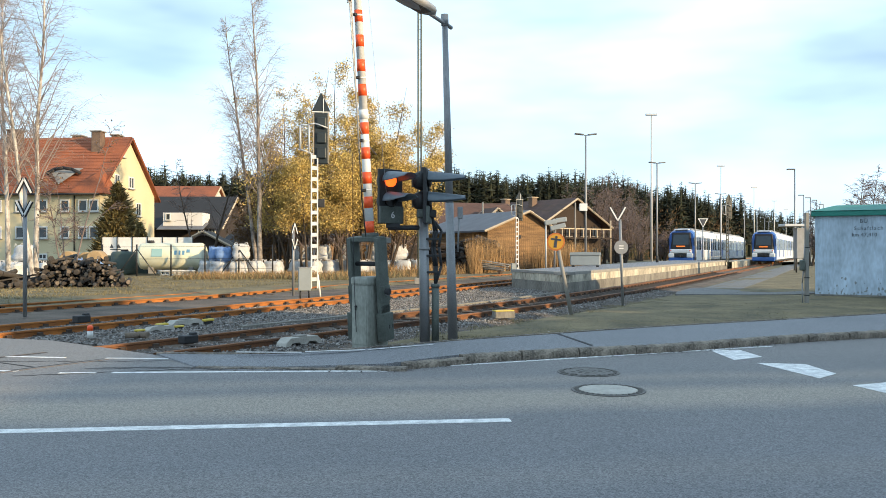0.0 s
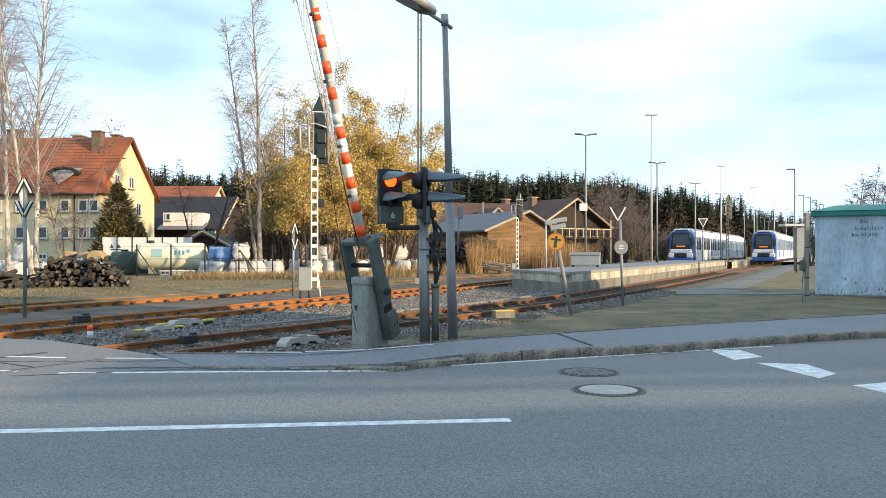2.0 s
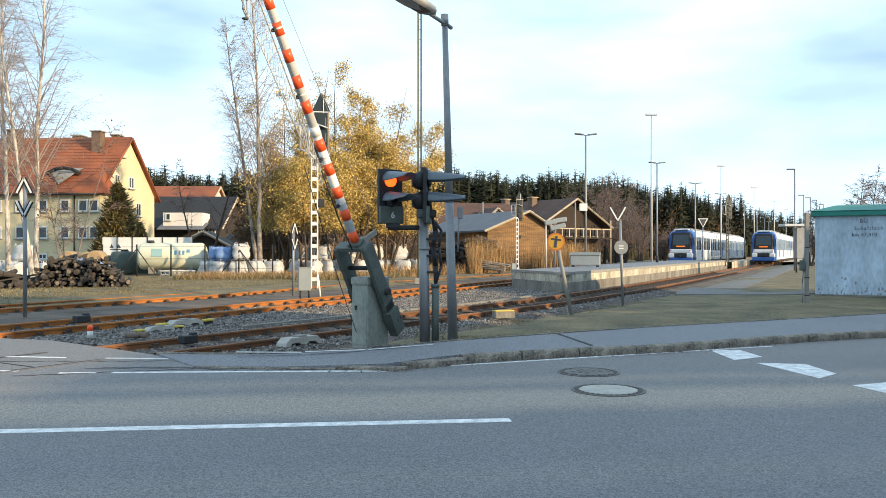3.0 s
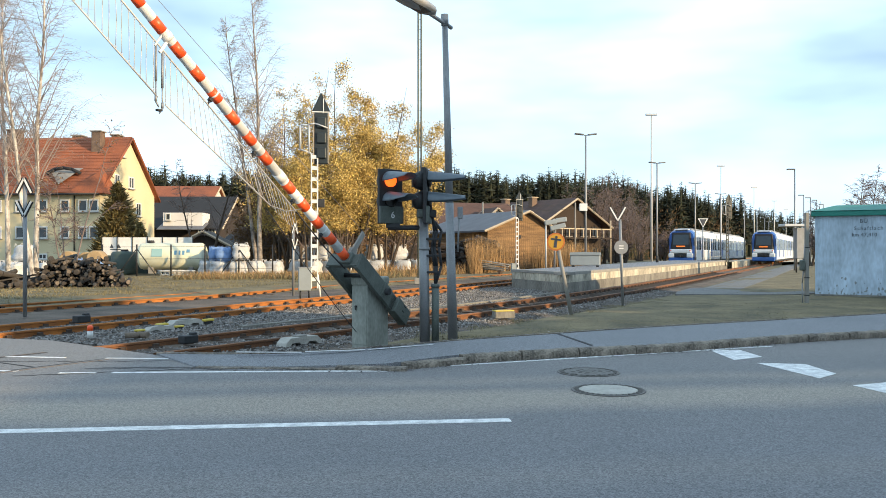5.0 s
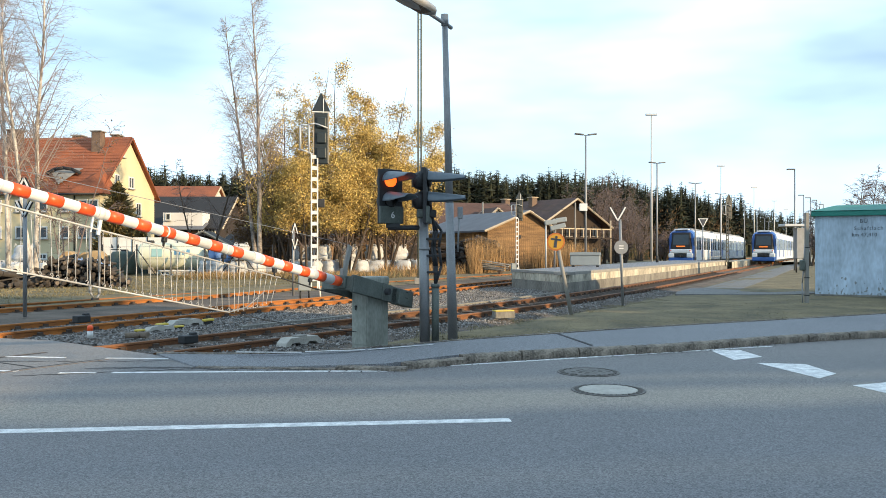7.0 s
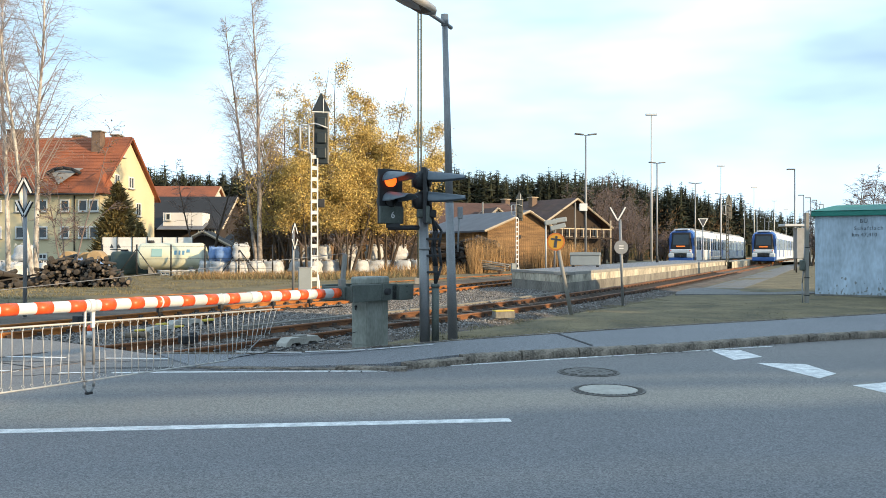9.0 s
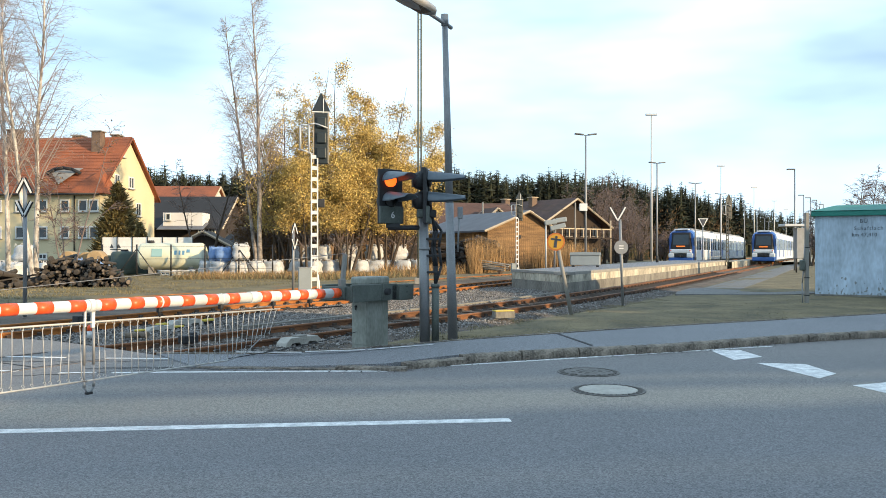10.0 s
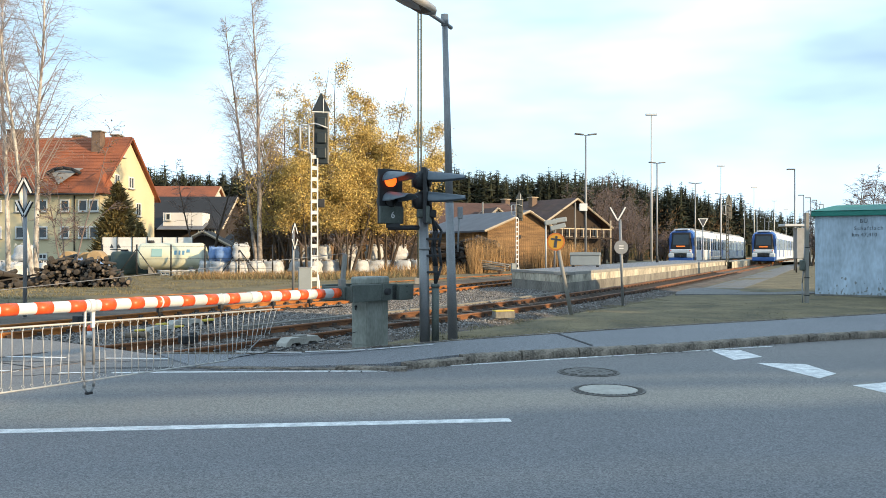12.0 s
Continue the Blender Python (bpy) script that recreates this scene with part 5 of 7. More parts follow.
# ---- trains ----
def railcar(m, label):
    """Local x points out of the front end; the coach stretches back along -x."""
    root = thing("railcar", m, label, "train", "railcars at the station")
    W, L = 1.375, 52.0

    def ring(x, w, z0, z1, top=0.35):
        return [(x, -w, z0), (x, -w, z1 - 0.75), (x, -w * 0.93, z1 - 0.35), (x, -w * 0.72, z1 - 0.1), (x, -w * top, z1), (x, w * top, z1), (x, w * 0.72, z1 - 0.1), (x, w * 0.93, z1 - 0.35), (x, w, z1 - 0.75), (x, w, z0)]

    def loft(rings, material, name, lab=""):
        b = B()
        vs = [[b.verts.new(p) for p in r] for r in rings]
        for a, c in zip(vs, vs[1:]):
            for i in range(len(a)):
                b.faces.new((a[i], a[(i + 1) % len(a)], c[(i + 1) % len(a)], c[i]))
        b.faces.new(vs[0])
        b.faces.new(vs[-1])
        return part(name, b, material, root, lab)

    cars = 3
    for k in range(cars):
        x1, x0 = -1.55 - k * 17.2, -1.55 - (k + 1) * 17.2 + 0.6
        loft([ring(x0, W, 0.55, 3.95), ring(x1, W, 0.55, 3.95)], TRAINWHITE, "coach_body", "white coach body")
        b = B()
        box(b, ((x0 + x1) / 2, 0, 3.98), (14.5, 1.5, 0.25), 0.06)
        part("roof_unit", b, TRAINGREY, root)
        b = B()
        box(b, ((x0 + x1) / 2, 0, 0.55), (x1 - x0 - 0.2, 2.5, 0.5), 0.03)
        part("underframe", b, DARK, root)
        n = 9
        for i in range(n):
            x = x1 - 1.2 - i * (x1 - x0 - 2.2) / (n - 1)
            for s in (-1, 1):
                b = B()
                if i in (2, 6):
                    box(b, (x, s * (W + 0.004), 1.95), (1.3, 0.03, 2.2), 0.01)
                    d = part("door", b, TRAINBLUE, root, "blue passenger door")
                    b = B()
                    box(b, (x, s * (W + 0.02), 2.35), (0.9, 0.02, 1.1), 0.01)
                    part("door_glass", b, GLASS, d)
                else:
                    box(b, (x, s * (W + 0.004), 2.40), (1.38, 0.03, 1.4), 0.01)
                    part("window", b, GLASS, root)
        if k < cars - 1:
            b = B()
            box(b, (x0 - 0.3, 0, 2.2), (0.62, 2.2, 3.1), 0.02)
            part("gangway", b, BLACK, root)
        for x in (x1 - 2.4, x0 + 2.4):
            bogie = part("bogie", box(B(), (x, 0, 0.5), (2.6, 2.1, 0.35), 0.03), DARK, root)
            for dx in (-0.9, 0.9):
                for s in (-0.75, 0.75):
                    b = B()
                    rod(b, (x + dx, s - 0.06, 0.42), (x + dx, s + 0.06, 0.42), 0.42, seg=16)
                    part("wheel", b, RUST, bogie)
    # nose: raked cab in blue with white lower mask
    loft([ring(-1.6, W, 0.5, 3.97), ring(-0.9, W * 0.985, 0.5, 3.9), ring(-0.55, W * 0.95, 0.5, 3.75)], TRAINBLUE, "cab_shell", "blue cab shell")
    b = B()
    v = [b.verts.new(p) for p in ((-0.56, -1.16, 1.75), (-0.56, 1.16, 1.75), (-0.62, 1.02, 3.62), (-0.62, -1.02, 3.62), (0.0, -0.98, 1.7), (0.0, 0.98, 1.7), (-0.42, 0.90, 3.56), (-0.42, -0.90, 3.56))]
    for f in ((4, 5, 6, 7), (0, 4, 7, 3), (1, 2, 6, 5), (3, 7, 6, 2), (0, 1, 5, 4)):
        b.faces.new([v[i] for i in f])
    part("front_fairing", b, BLACK, root, "black front fairing")
    b = B()
    v = [b.verts.new(p) for p in ((-0.10, -0.84, 2.25), (-0.10, 0.84, 2.25), (-0.38, 0.80, 3.36), (-0.38, -0.80, 3.36))]
    for q in v:
        q.co.x += 0.03
    b.faces.new(v)
    part("windscreen", b, SKYGLASS, root, "large raked windscreen")
    b = B()
    box(b, (-0.28, 0, 1.53), (0.9, 2.3, 0.46), 0.12)
    part("mask", b, TRAINWHITE, root, "white front mask")
    b = B()
    box(b, (-0.30, 0, 0.62), (0.94, 2.5, 0.5), 0.10)
    part("bumper_skirt", b, TRAINBLUE, root, "blue lower skirt")
    b = B()
    box(b, (-0.10, 0, 1.08), (0.54, 1.3, 0.42), 0.05)
    box(b, (0.16, 0, 1.05), (0.2, 0.5, 0.22), 0.04)
    rod(b, (0.1, 0, 1.0), (0.6, 0, 1.0), 0.10, seg=10)
    part("coupler", b, DARK, root, "dark automatic coupler")
    for s in (-1, 1):
        b = B()
        box(b, (-0.18, s * 0.97, 1.08), (0.76, 0.62, 0.5), 0.10)
        part("corner_panel", b, TRAINWHITE, root, "white corner panel")
        b = B()
        box(b, (0.135, s * 0.86, 1.50), (0.04, 0.34, 0.12), 0.02)
        part("headlight", b, LAMPGLASS, root)
        b = B()
        box(b, (-0.55, s * 1.375, 2.6), (0.5, 0.03, 0.9), 0.02)
        part("cab_window", b, GLASS, root)
    for s in (-1, 1):
        b = B()
        box(b, (0.17, s * 1.02, 1.62), (0.03, 0.13, 0.10), 0.01)
        part("tail_light", b, RED, root, "red tail light")
    b = B()
    box(b, (-0.95, 0, 3.93), (1.1, 1.5, 0.16), 0.06)
    part("roof_cap", b, TRAINWHITE, root, "white roof edge above the cab")
    b = B()
    rod(b, (-0.6, 0, 3.92), (-0.45, 0, 3.92), 0.10, 0.08, 12)
    part("top_light", b, LAMPGLASS, root)
    b = B()
    box(b, (-0.02, 0, 2.08), (0.06, 0.95, 0.14), 0.01)
    part("display", b, DISPLAY, root, "glowing orange destination display")


railcar(pose(25.95, 89.5, 0.02, 0, 0, 244), "white railcar with a blue front at the platform")
railcar(pose(38.05, 97.3, 0.02, 0, 0, 244), "blue-fronted white railcar waiting on the main track")


# ---- what shades the foreground: plain walls and blocks added outside the view ----
def shade():
    b = B()
    # added shade blocks, heights stepped so sun reaches the boom but not the road
    for y0, y1, h in ((-36.5, -17.5, 12.0), (-17.5, -2.45, 7.15), (-2.45, -0.95, 8.6), (-0.95, 0.5, 9.3)):
        box(b, (25, (y0 + y1) / 2, h / 2), (8, y1 - y0, h), 0.02)
    # narrow tall block added to keep the street lamp's pole in shade
    box(b, (24.6, 1.22, 5.65), (8, 1.4, 11.3), 0.02)
    solid("shade_wall_east", b, PLASTER, "plain stepped wall outside the view, added to shade the road and barrier", "wall", kind="structure")
    # uneven unseen blocks, added to shade the lawn and leave patches of sun
    b = B()
    rnd = random.Random(8)
    y = 2.0
    while y < 27:
        d = rnd.uniform(0.8, 2.2)
        h = rnd.uniform(4.3, 5.7) if y < 14 else rnd.uniform(4.0, 5.6)
        box(b, (20.6 + rnd.uniform(-0.3, 0.3), y + d / 2, h / 2), (1.4, d * 0.96, h), 0.2)
        y += d
    solid("hedge_east", b, NEEDLE, "clipped dark hedge outside the view", "hedge", kind="structure")


shade()

# ---- signals, signs, lamps ----
def chevron(parent, z, up, name, w=0.17, h=0.34, y=-0.05):
    """An open V or roof-shaped white board with a black edge."""
    for k, (t, c, dy) in enumerate(((0.11, BLACK, 0.0), (0.042, WHITE, -0.012))):
        b = B()
        s = 1 if up else -1
        for e in (-1, 1):
            box(b, (e * w / 2, y + dy, z + s * h / 2 * 0.0), (t, 0.02, math.hypot(w, h) + 0.02), 0, Matrix.Rotation(-e * s * math.atan2(w, h), 3, "Y"))
        part(name if k else name + "_edge", b, c, parent, "white V-shaped board" if k else "")


def stop_board(x, y, z0, top, label, rz=0):
    root = thing("shunting_board", pose(x, y, z0, 0, 0, rz), label, "railway sign", "shunting boards")
    b = B()
    rod(b, (0, 0, -0.1), (0, 0, top - 0.1), 0.045, None, 12)
    part("post", b, STEEL, root)
    chevron(root, top - 0.22, True, "upper_board")
    chevron(root, top - 0.78, False, "lower_board")


stop_board(-10.05, 19.7, 0.03, 3.28, "white and black double chevron board on a steel post")
stop_board(-5.3, 29.0, 0.05, 2.5, "smaller double chevron board beside the main signal", 68)


def v_sign():
    root = thing("v_board", pose(5.16, 23.6, 0.03), "white V board with a round disc on a rusty post", "railway sign")
    b = B()
    rod(b, (0.02, 0, -0.1), (-0.06, 0, 2.4), 0.04, None, 10)
    part("post", b, STEEL, root)
    for k, (t, c, dy) in enumerate(((0.075, LETTER, 0.0), (0.04, WHITE, -0.014))):
        b = B()
        for e in (-1, 1):
            box(b, (-0.14 + e * 0.11, -0.06 + dy, 2.56), (t, 0.02, 0.44), 0, Matrix.Rotation(e * 0.52, 3, "Y"))
        part("v_arm" if k else "v_edge", b, c, root)
    b = B()
    rod(b, (-0.04, -0.05, 1.60), (-0.04, -0.07, 1.60), 0.2, None, 24)
    part("disc", b, STEEL, root, "grey back of a round disc")
    for z in (1.57, 1.64):
        b = B()
        box(b, (-0.04, -0.075, z), (0.13, 0.01, 0.03))
        part("clip", b, WHITE, root)


def round_sign():
    root = thing("round_sign", pose(3.06, 19.6, 0.0, 0, 0, 0), "yellow round whistle-type sign on a leaning post", "sign")
    b = B()
    rod(b, (0.03, 0, -0.1), (-0.34, 0, 1.75), 0.05, 0.045, 10)
    part("post", b, PALEPOST, root)
    m = pose(-0.37, -0.07, 1.74, 90, 8, -14)
    b = B()
    rod(b, (0, 0, -0.012), (0, 0, 0.0), 0.215, None, 28)
    d = part("disc", b, SIGNRIM, root, "orange-red rim", m)
    b = B()
    rod(b, (0, 0, 0.0), (0, 0, 0.004), 0.18, None, 28)
    part("face", b, SIGNYELLOW, d, "yellow face")
    b = B()
    box(b, (0, -0.03, 0.007), (0.07, 0.22, 0.004))
    box(b, (0, 0.055, 0.007), (0.24, 0.045, 0.004))
    rod(b, (0, 0.11, 0.004), (0, 0.11, 0.009), 0.032, None, 12)
    part("symbol", b, LETTER, d, "black T symbol")


v_sign()
round_sign()


def main_signal(x, y, z0, s, label, cabinet, WHITE=WHITE):
    """White lattice post, dark back of a light screen with a pointed top, ladder cage."""
    root = thing("main_signal", pose(x, y, z0, 0, 0, 12) @ Matrix.Diagonal((s, s, s, 1)), label, "railway signal", "main signals")
    for dx in (-0.10, 0.10):
        b = B()
        box(b, (dx, 0, 2.45), (0.04, 0.10, 4.4), 0.004)
        part("upright", b, WHITE, root)
    p = B()
    box(p, (0, -0.02, 0), (0.165, 0.03, 0.12), 0.003)
    first = part("plate", p, WHITE, root, m=pose(0, 0, 0.55))
    for i in range(1, 12):
        again(first, root, pose(0, 0, 0.55 + 0.365 * i))
    b = B()
    for e in (-1, 1):
        rod(b, (e * 0.11, 0, 0.7), (e * 0.2, 0, -0.1), 0.035, seg=6)
    part("foot", b, WHITE, root)
    b = B()
    box(b, (0.22, 0.1, 5.19), (0.44, 0.16, 1.68), 0.02)
    for q in (5.7, 5.2, 4.7):
        box(b, (0.22, -0.02, q), (0.32, 0.10, 0.36), 0.03)
    part("light_screen", b, SIGNALBACK, root, "dark blue-grey back of the light screen")
    b = B()
    for e in (-1, 1):
        box(b, (0.22 + e * 0.245, 0.1, 5.19), (0.022, 0.2, 1.70))
    part("screen_edge", b, PALEWOOD, root)
    b = B()
    v = [(0.22 - 0.32, 6.05), (0.22 + 0.32, 6.05), (0.22 + 0.02, 6.68), (0.22 - 0.02, 6.68)]
    extrude(b, v, 0.06, 0.14)
    part("top_panel", b, SIGNALBACK, root, "pointed dark top panel")
    b = B()
    box(b, (0.29, 0.04, 6.2), (0.025, 0.03, 0.62))
    box(b, (0.22, 0.04, 6.06), (0.60, 0.03, 0.03))
    part("panel_stay", b, WHITE, root)
    b = B()
    tube(b, [(-0.10, 0, 4.66), (-0.18, 0, 4.72), (-0.18, 0, 5.6), (-0.46, 0, 5.6), (-0.46, 0, 4.8), (-0.18, 0, 4.72)], 0.032, 6)
    tube(b, [(-0.18, -0.08, 5.62), (0.0, -0.09, 5.66), (0.42, -0.09, 5.52)], 0.025, 6)
    part("cage", b, PALESTEEL, root, "white ladder cage")
    b = B()
    box(b, (0.22, 0, 3.05), (0.22, 0.12, 0.28), 0.02)
    part("small_box", b, DARK, root)
    if cabinet:
        b = B()
        box(b, (-0.32, -0.1, 0.56), (0.40, 0.34, 0.74), 0.015)
        c = part("cabinet", b, CABINET, root, "grey control cabinet")
        b = B()
        box(b, (-0.32, -0.1, 0.94), (0.44, 0.38, 0.03), 0.005)
        part("lid", b, STEEL, c)
        for dx in (-0.46, -0.18):
            b = B()
            rod(b, (dx, -0.1, -0.1), (dx, -0.1, 0.2), 0.03, seg=6)
            part("leg", b, DARK, c)


main_signal(-4.22, 26.9, 0.05, 1.0, "white lattice railway signal with dark light screen", True)
main_signal(4.62, 51.0, 0.05, 0.78, "white lattice railway signal beyond the platform end", True)
main_signal(26.2, 75.5, 0.3, 0.98, "slim dark railway signal seen from behind on the platform", False, SIGNALBACK)


def platform_lamp(z=0.68, H=7.75):
    root = thing("platform_lamp", pose(0, 0, 0), "slim grey platform lamp with two flat heads", "platform lamp", "platform lamps")
    b = B()
    rod(b, (0, 0, 0), (0, 0, H), 0.075, 0.05, 10)
    part("pole", b, STEEL, root)
    b = B()
    rod(b, (0, 0, 0), (0, 0, 0.5), 0.11, None, 10)
    part("pole_foot", b, DARK, root)
    for e in (-1, 1):
        b = B()
        rod(b, (0, 0, H - 0.05), (e * 0.15, 0, H), 0.03, seg=6)
        box(b, (e * 0.40, 0, H + 0.03), (0.52, 0.26, 0.08), 0.02, Matrix.Rotation(-e * 0.10, 3, "Y"))
        part("lamp_head", b, DARKGREY, root)
    return root


lamp = platform_lamp()
spots = [(8.45, 48.5), (16.7, 63.9), (24.7, 80.2), (32.2, 95), (42.2, 114.7), (50.9, 132.8), (58.5, 149), (66, 166)]
lamp.matrix_basis = pose(spots[0][0], spots[0][1], 0.68, 0, 0, 8)
for x, y in spots[1:]:
    copy_thing(lamp, pose(x, y, 0.68 if y < 78 else (0.45 if y < 148 else -0.1), 0, 0, 8))


def tall_mast():
    root = thing("light_mast", pose(22.4, 88, 0.3), "very tall pale mast with a cross bar of floodlights", "light mast", "light masts")
    b = B()
    rod(b, (0, 0, 0), (0, 0, 15.9), 0.14, 0.07, 10)
    part("pole", b, PALESTEEL, root)
    b = B()
    box(b, (0, 0, 15.95), (1.25, 0.3, 0.22), 0.04)
    part("floodlight_bar", b, PALESTEEL, root)
    return root


mast = tall_mast()
for x, y in ((46.5, 137), (69.5, 183), (93.4, 231), (116, 277)):
    copy_thing(mast, pose(x, y, -0.1))


def path_lamp():
    root = thing("path_lamp", pose(27.7, 64.5, 0), "grey lamp post with a single flat head", "lamp post", "path lamps")
    b = B()
    rod(b, (0, 0, 0), (0, 0, 8.0), 0.085, 0.05, 10)
    part("pole", b, STEEL, root)
    b = B()
    box(b, (-0.30, 0, 8.0), (0.62, 0.25, 0.10), 0.03)
    part("lamp_head", b, DARKGREY, root)
    return root


pl = path_lamp()
for x, y in ((41.4, 94), (44.2, 98.5), (47.0, 103), (52, 112), (60, 128)):
    copy_thing(pl, pose(x, y, 0))


def station_things():
    # grit bin
    root = thing("grit_bin", pose(7.75, 44.6, 0.69, 0, 0, -12), "grey grit bin with a sloping lid on the platform", "grit bin")
    b = B()
    box(b, (0, 0, 0.36), (1.6, 0.75, 0.58), 0.05)
    part("tub", b, CABINET, root)
    b = B()
    extrude(b, [(-0.84, 0.64), (0.84, 0.64), (0.80, 0.78), (0.0, 0.80), (-0.80, 0.78)], -0.42, 0.42)
    part("lid", b, CABINET, root)
    for e in (-0.65, 0.65):
        b = B()
        box(b, (e, 0, 0.04), (0.14, 0.7, 0.09))
        part("foot", b, DARK, root)
    # tilted lamp or board cluster on a thin post
    root = thing("platform_board", pose(5.35, 42.6, 0.68), "thin pale post with tilted grey boards", "board")
    b = B()
    rod(b, (0, 0, 0), (0, 0, 2.2), 0.045, None, 8)
    part("post", b, PALESTEEL, root)
    for x, z, a, w in ((0.25, 2.36, -8, 0.62), (0.80, 2.48, -8, 0.55), (0.62, 2.12, -14, 0.8)):
        b = B()
        box(b, (x, 0, z), (w, 0.28, 0.24), 0.03, Matrix.Rotation(radians(a), 3, "Y"))
        part("board", b, CABINET, root)
    b = B()
    rod(b, (0.45, 0.05, 0), (0.5, 0.05, 2.3), 0.05, None, 8)
    part("back_post", b, STEEL, root)
    # white box on the first lamp
    root = thing("sign_box", pose(8.25, 48.3, 3.9), "small white box sign fixed to the lamp post", "sign")
    b = B()
    box(b, (0, -0.12, 0.22), (0.46, 0.16, 0.44), 0.02)
    part("box", b, WHITE, root)
    b = B()
    box(b, (0.15, 0.03, 0.22), (0.2, 0.18, 0.06))
    part("bracket", b, STEEL, root)
    # warning triangle at the third lamp
    root = thing("triangle_board", pose(24.75, 78.0, 0.68), "white-edged inverted triangle board on a post", "sign")
    b = B()
    rod(b, (0, 0.03, 0), (0, 0.03, 3.2), 0.05, None, 8)
    part("post", b, STEEL, root)
    for k, (f, c) in enumerate(((1.0, WHITE), (0.66, LETTER))):
        b = B()
        v = [(-0.5 * f, 4.0 - 0.35 * (1 - f) * 0.6), (0.5 * f, 4.0 - 0.35 * (1 - f) * 0.6), (0, 3.12 + 0.35 * (1 - f))]
        extrude(b, v, -0.04 - 0.02 * k, -0.02 - 0.02 * k)
        part("triangle", b, c, root)
    # information cabinet under a small roof
    root = thing("ticket_cabinet", pose(24.6, 57.5, 0.0), "grey cabinet on a post under a flat roof", "cabinet")
    b = B()
    box(b, (0.45, 0, 2.1), (0.70, 0.6, 2.15), 0.03)
    part("cabinet", b, STEEL, root)
    b = B()
    box(b, (0.0, 0, 3.36), (1.7, 1.1, 0.17), 0.03)
    part("roof", b, PALESTEEL, root)
    for x in (0.2, 0.7):
        b = B()
        rod(b, (x, 0, 0), (x, 0, 1.1), 0.06, None, 8)
        part("post", b, DARK, root)
    # square post with a small box, in the grass before the hut
    root = thing("wooden_post", pose(10.3, 23.2, 0.02), "weathered grey square post with a small meter box", "post")
    b = B()
    box(b, (0, 0, 1.27), (0.10, 0.10, 2.64), 0.012)
    part("post", b, PALEPOST, root)
    b = B()
    box(b, (-0.13, -0.02, 1.10), (0.15, 0.12, 0.30), 0.03)
    part("meter_box", b, GREYPAINT, root)
    b = B()
    tube(b, [(-0.12, 0, 0), (-0.13, 0, 0.6), (-0.09, 0, 1.0), (-0.05, 0, 1.7)], 0.018, 6)
    part("pipe", b, STEEL, root)
    for z in (0.25, 0.75, 1.6):
        b = B()
        box(b, (0, 0, z), (0.112, 0.112, 0.025))
        part("band", b, DARK, root)
    # railing on the platform
    root = thing("railing", pose(26.3, 80.5, 0.5, 0, 0, 64), "low grey tube railing at the platform end", "railing")
    for i in range(6):
        b = B()
        rod(b, (i * 1.5, 0, 0), (i * 1.5, 0, 1.0), 0.03, None, 6)
        part("post", b, STEEL, root)
    for z in (0.5, 1.0):
        b = B()
        rod(b, (0, 0, z), (7.5, 0, z), 0.03, None, 6)
        part("rail", b, STEEL, root)


station_things()


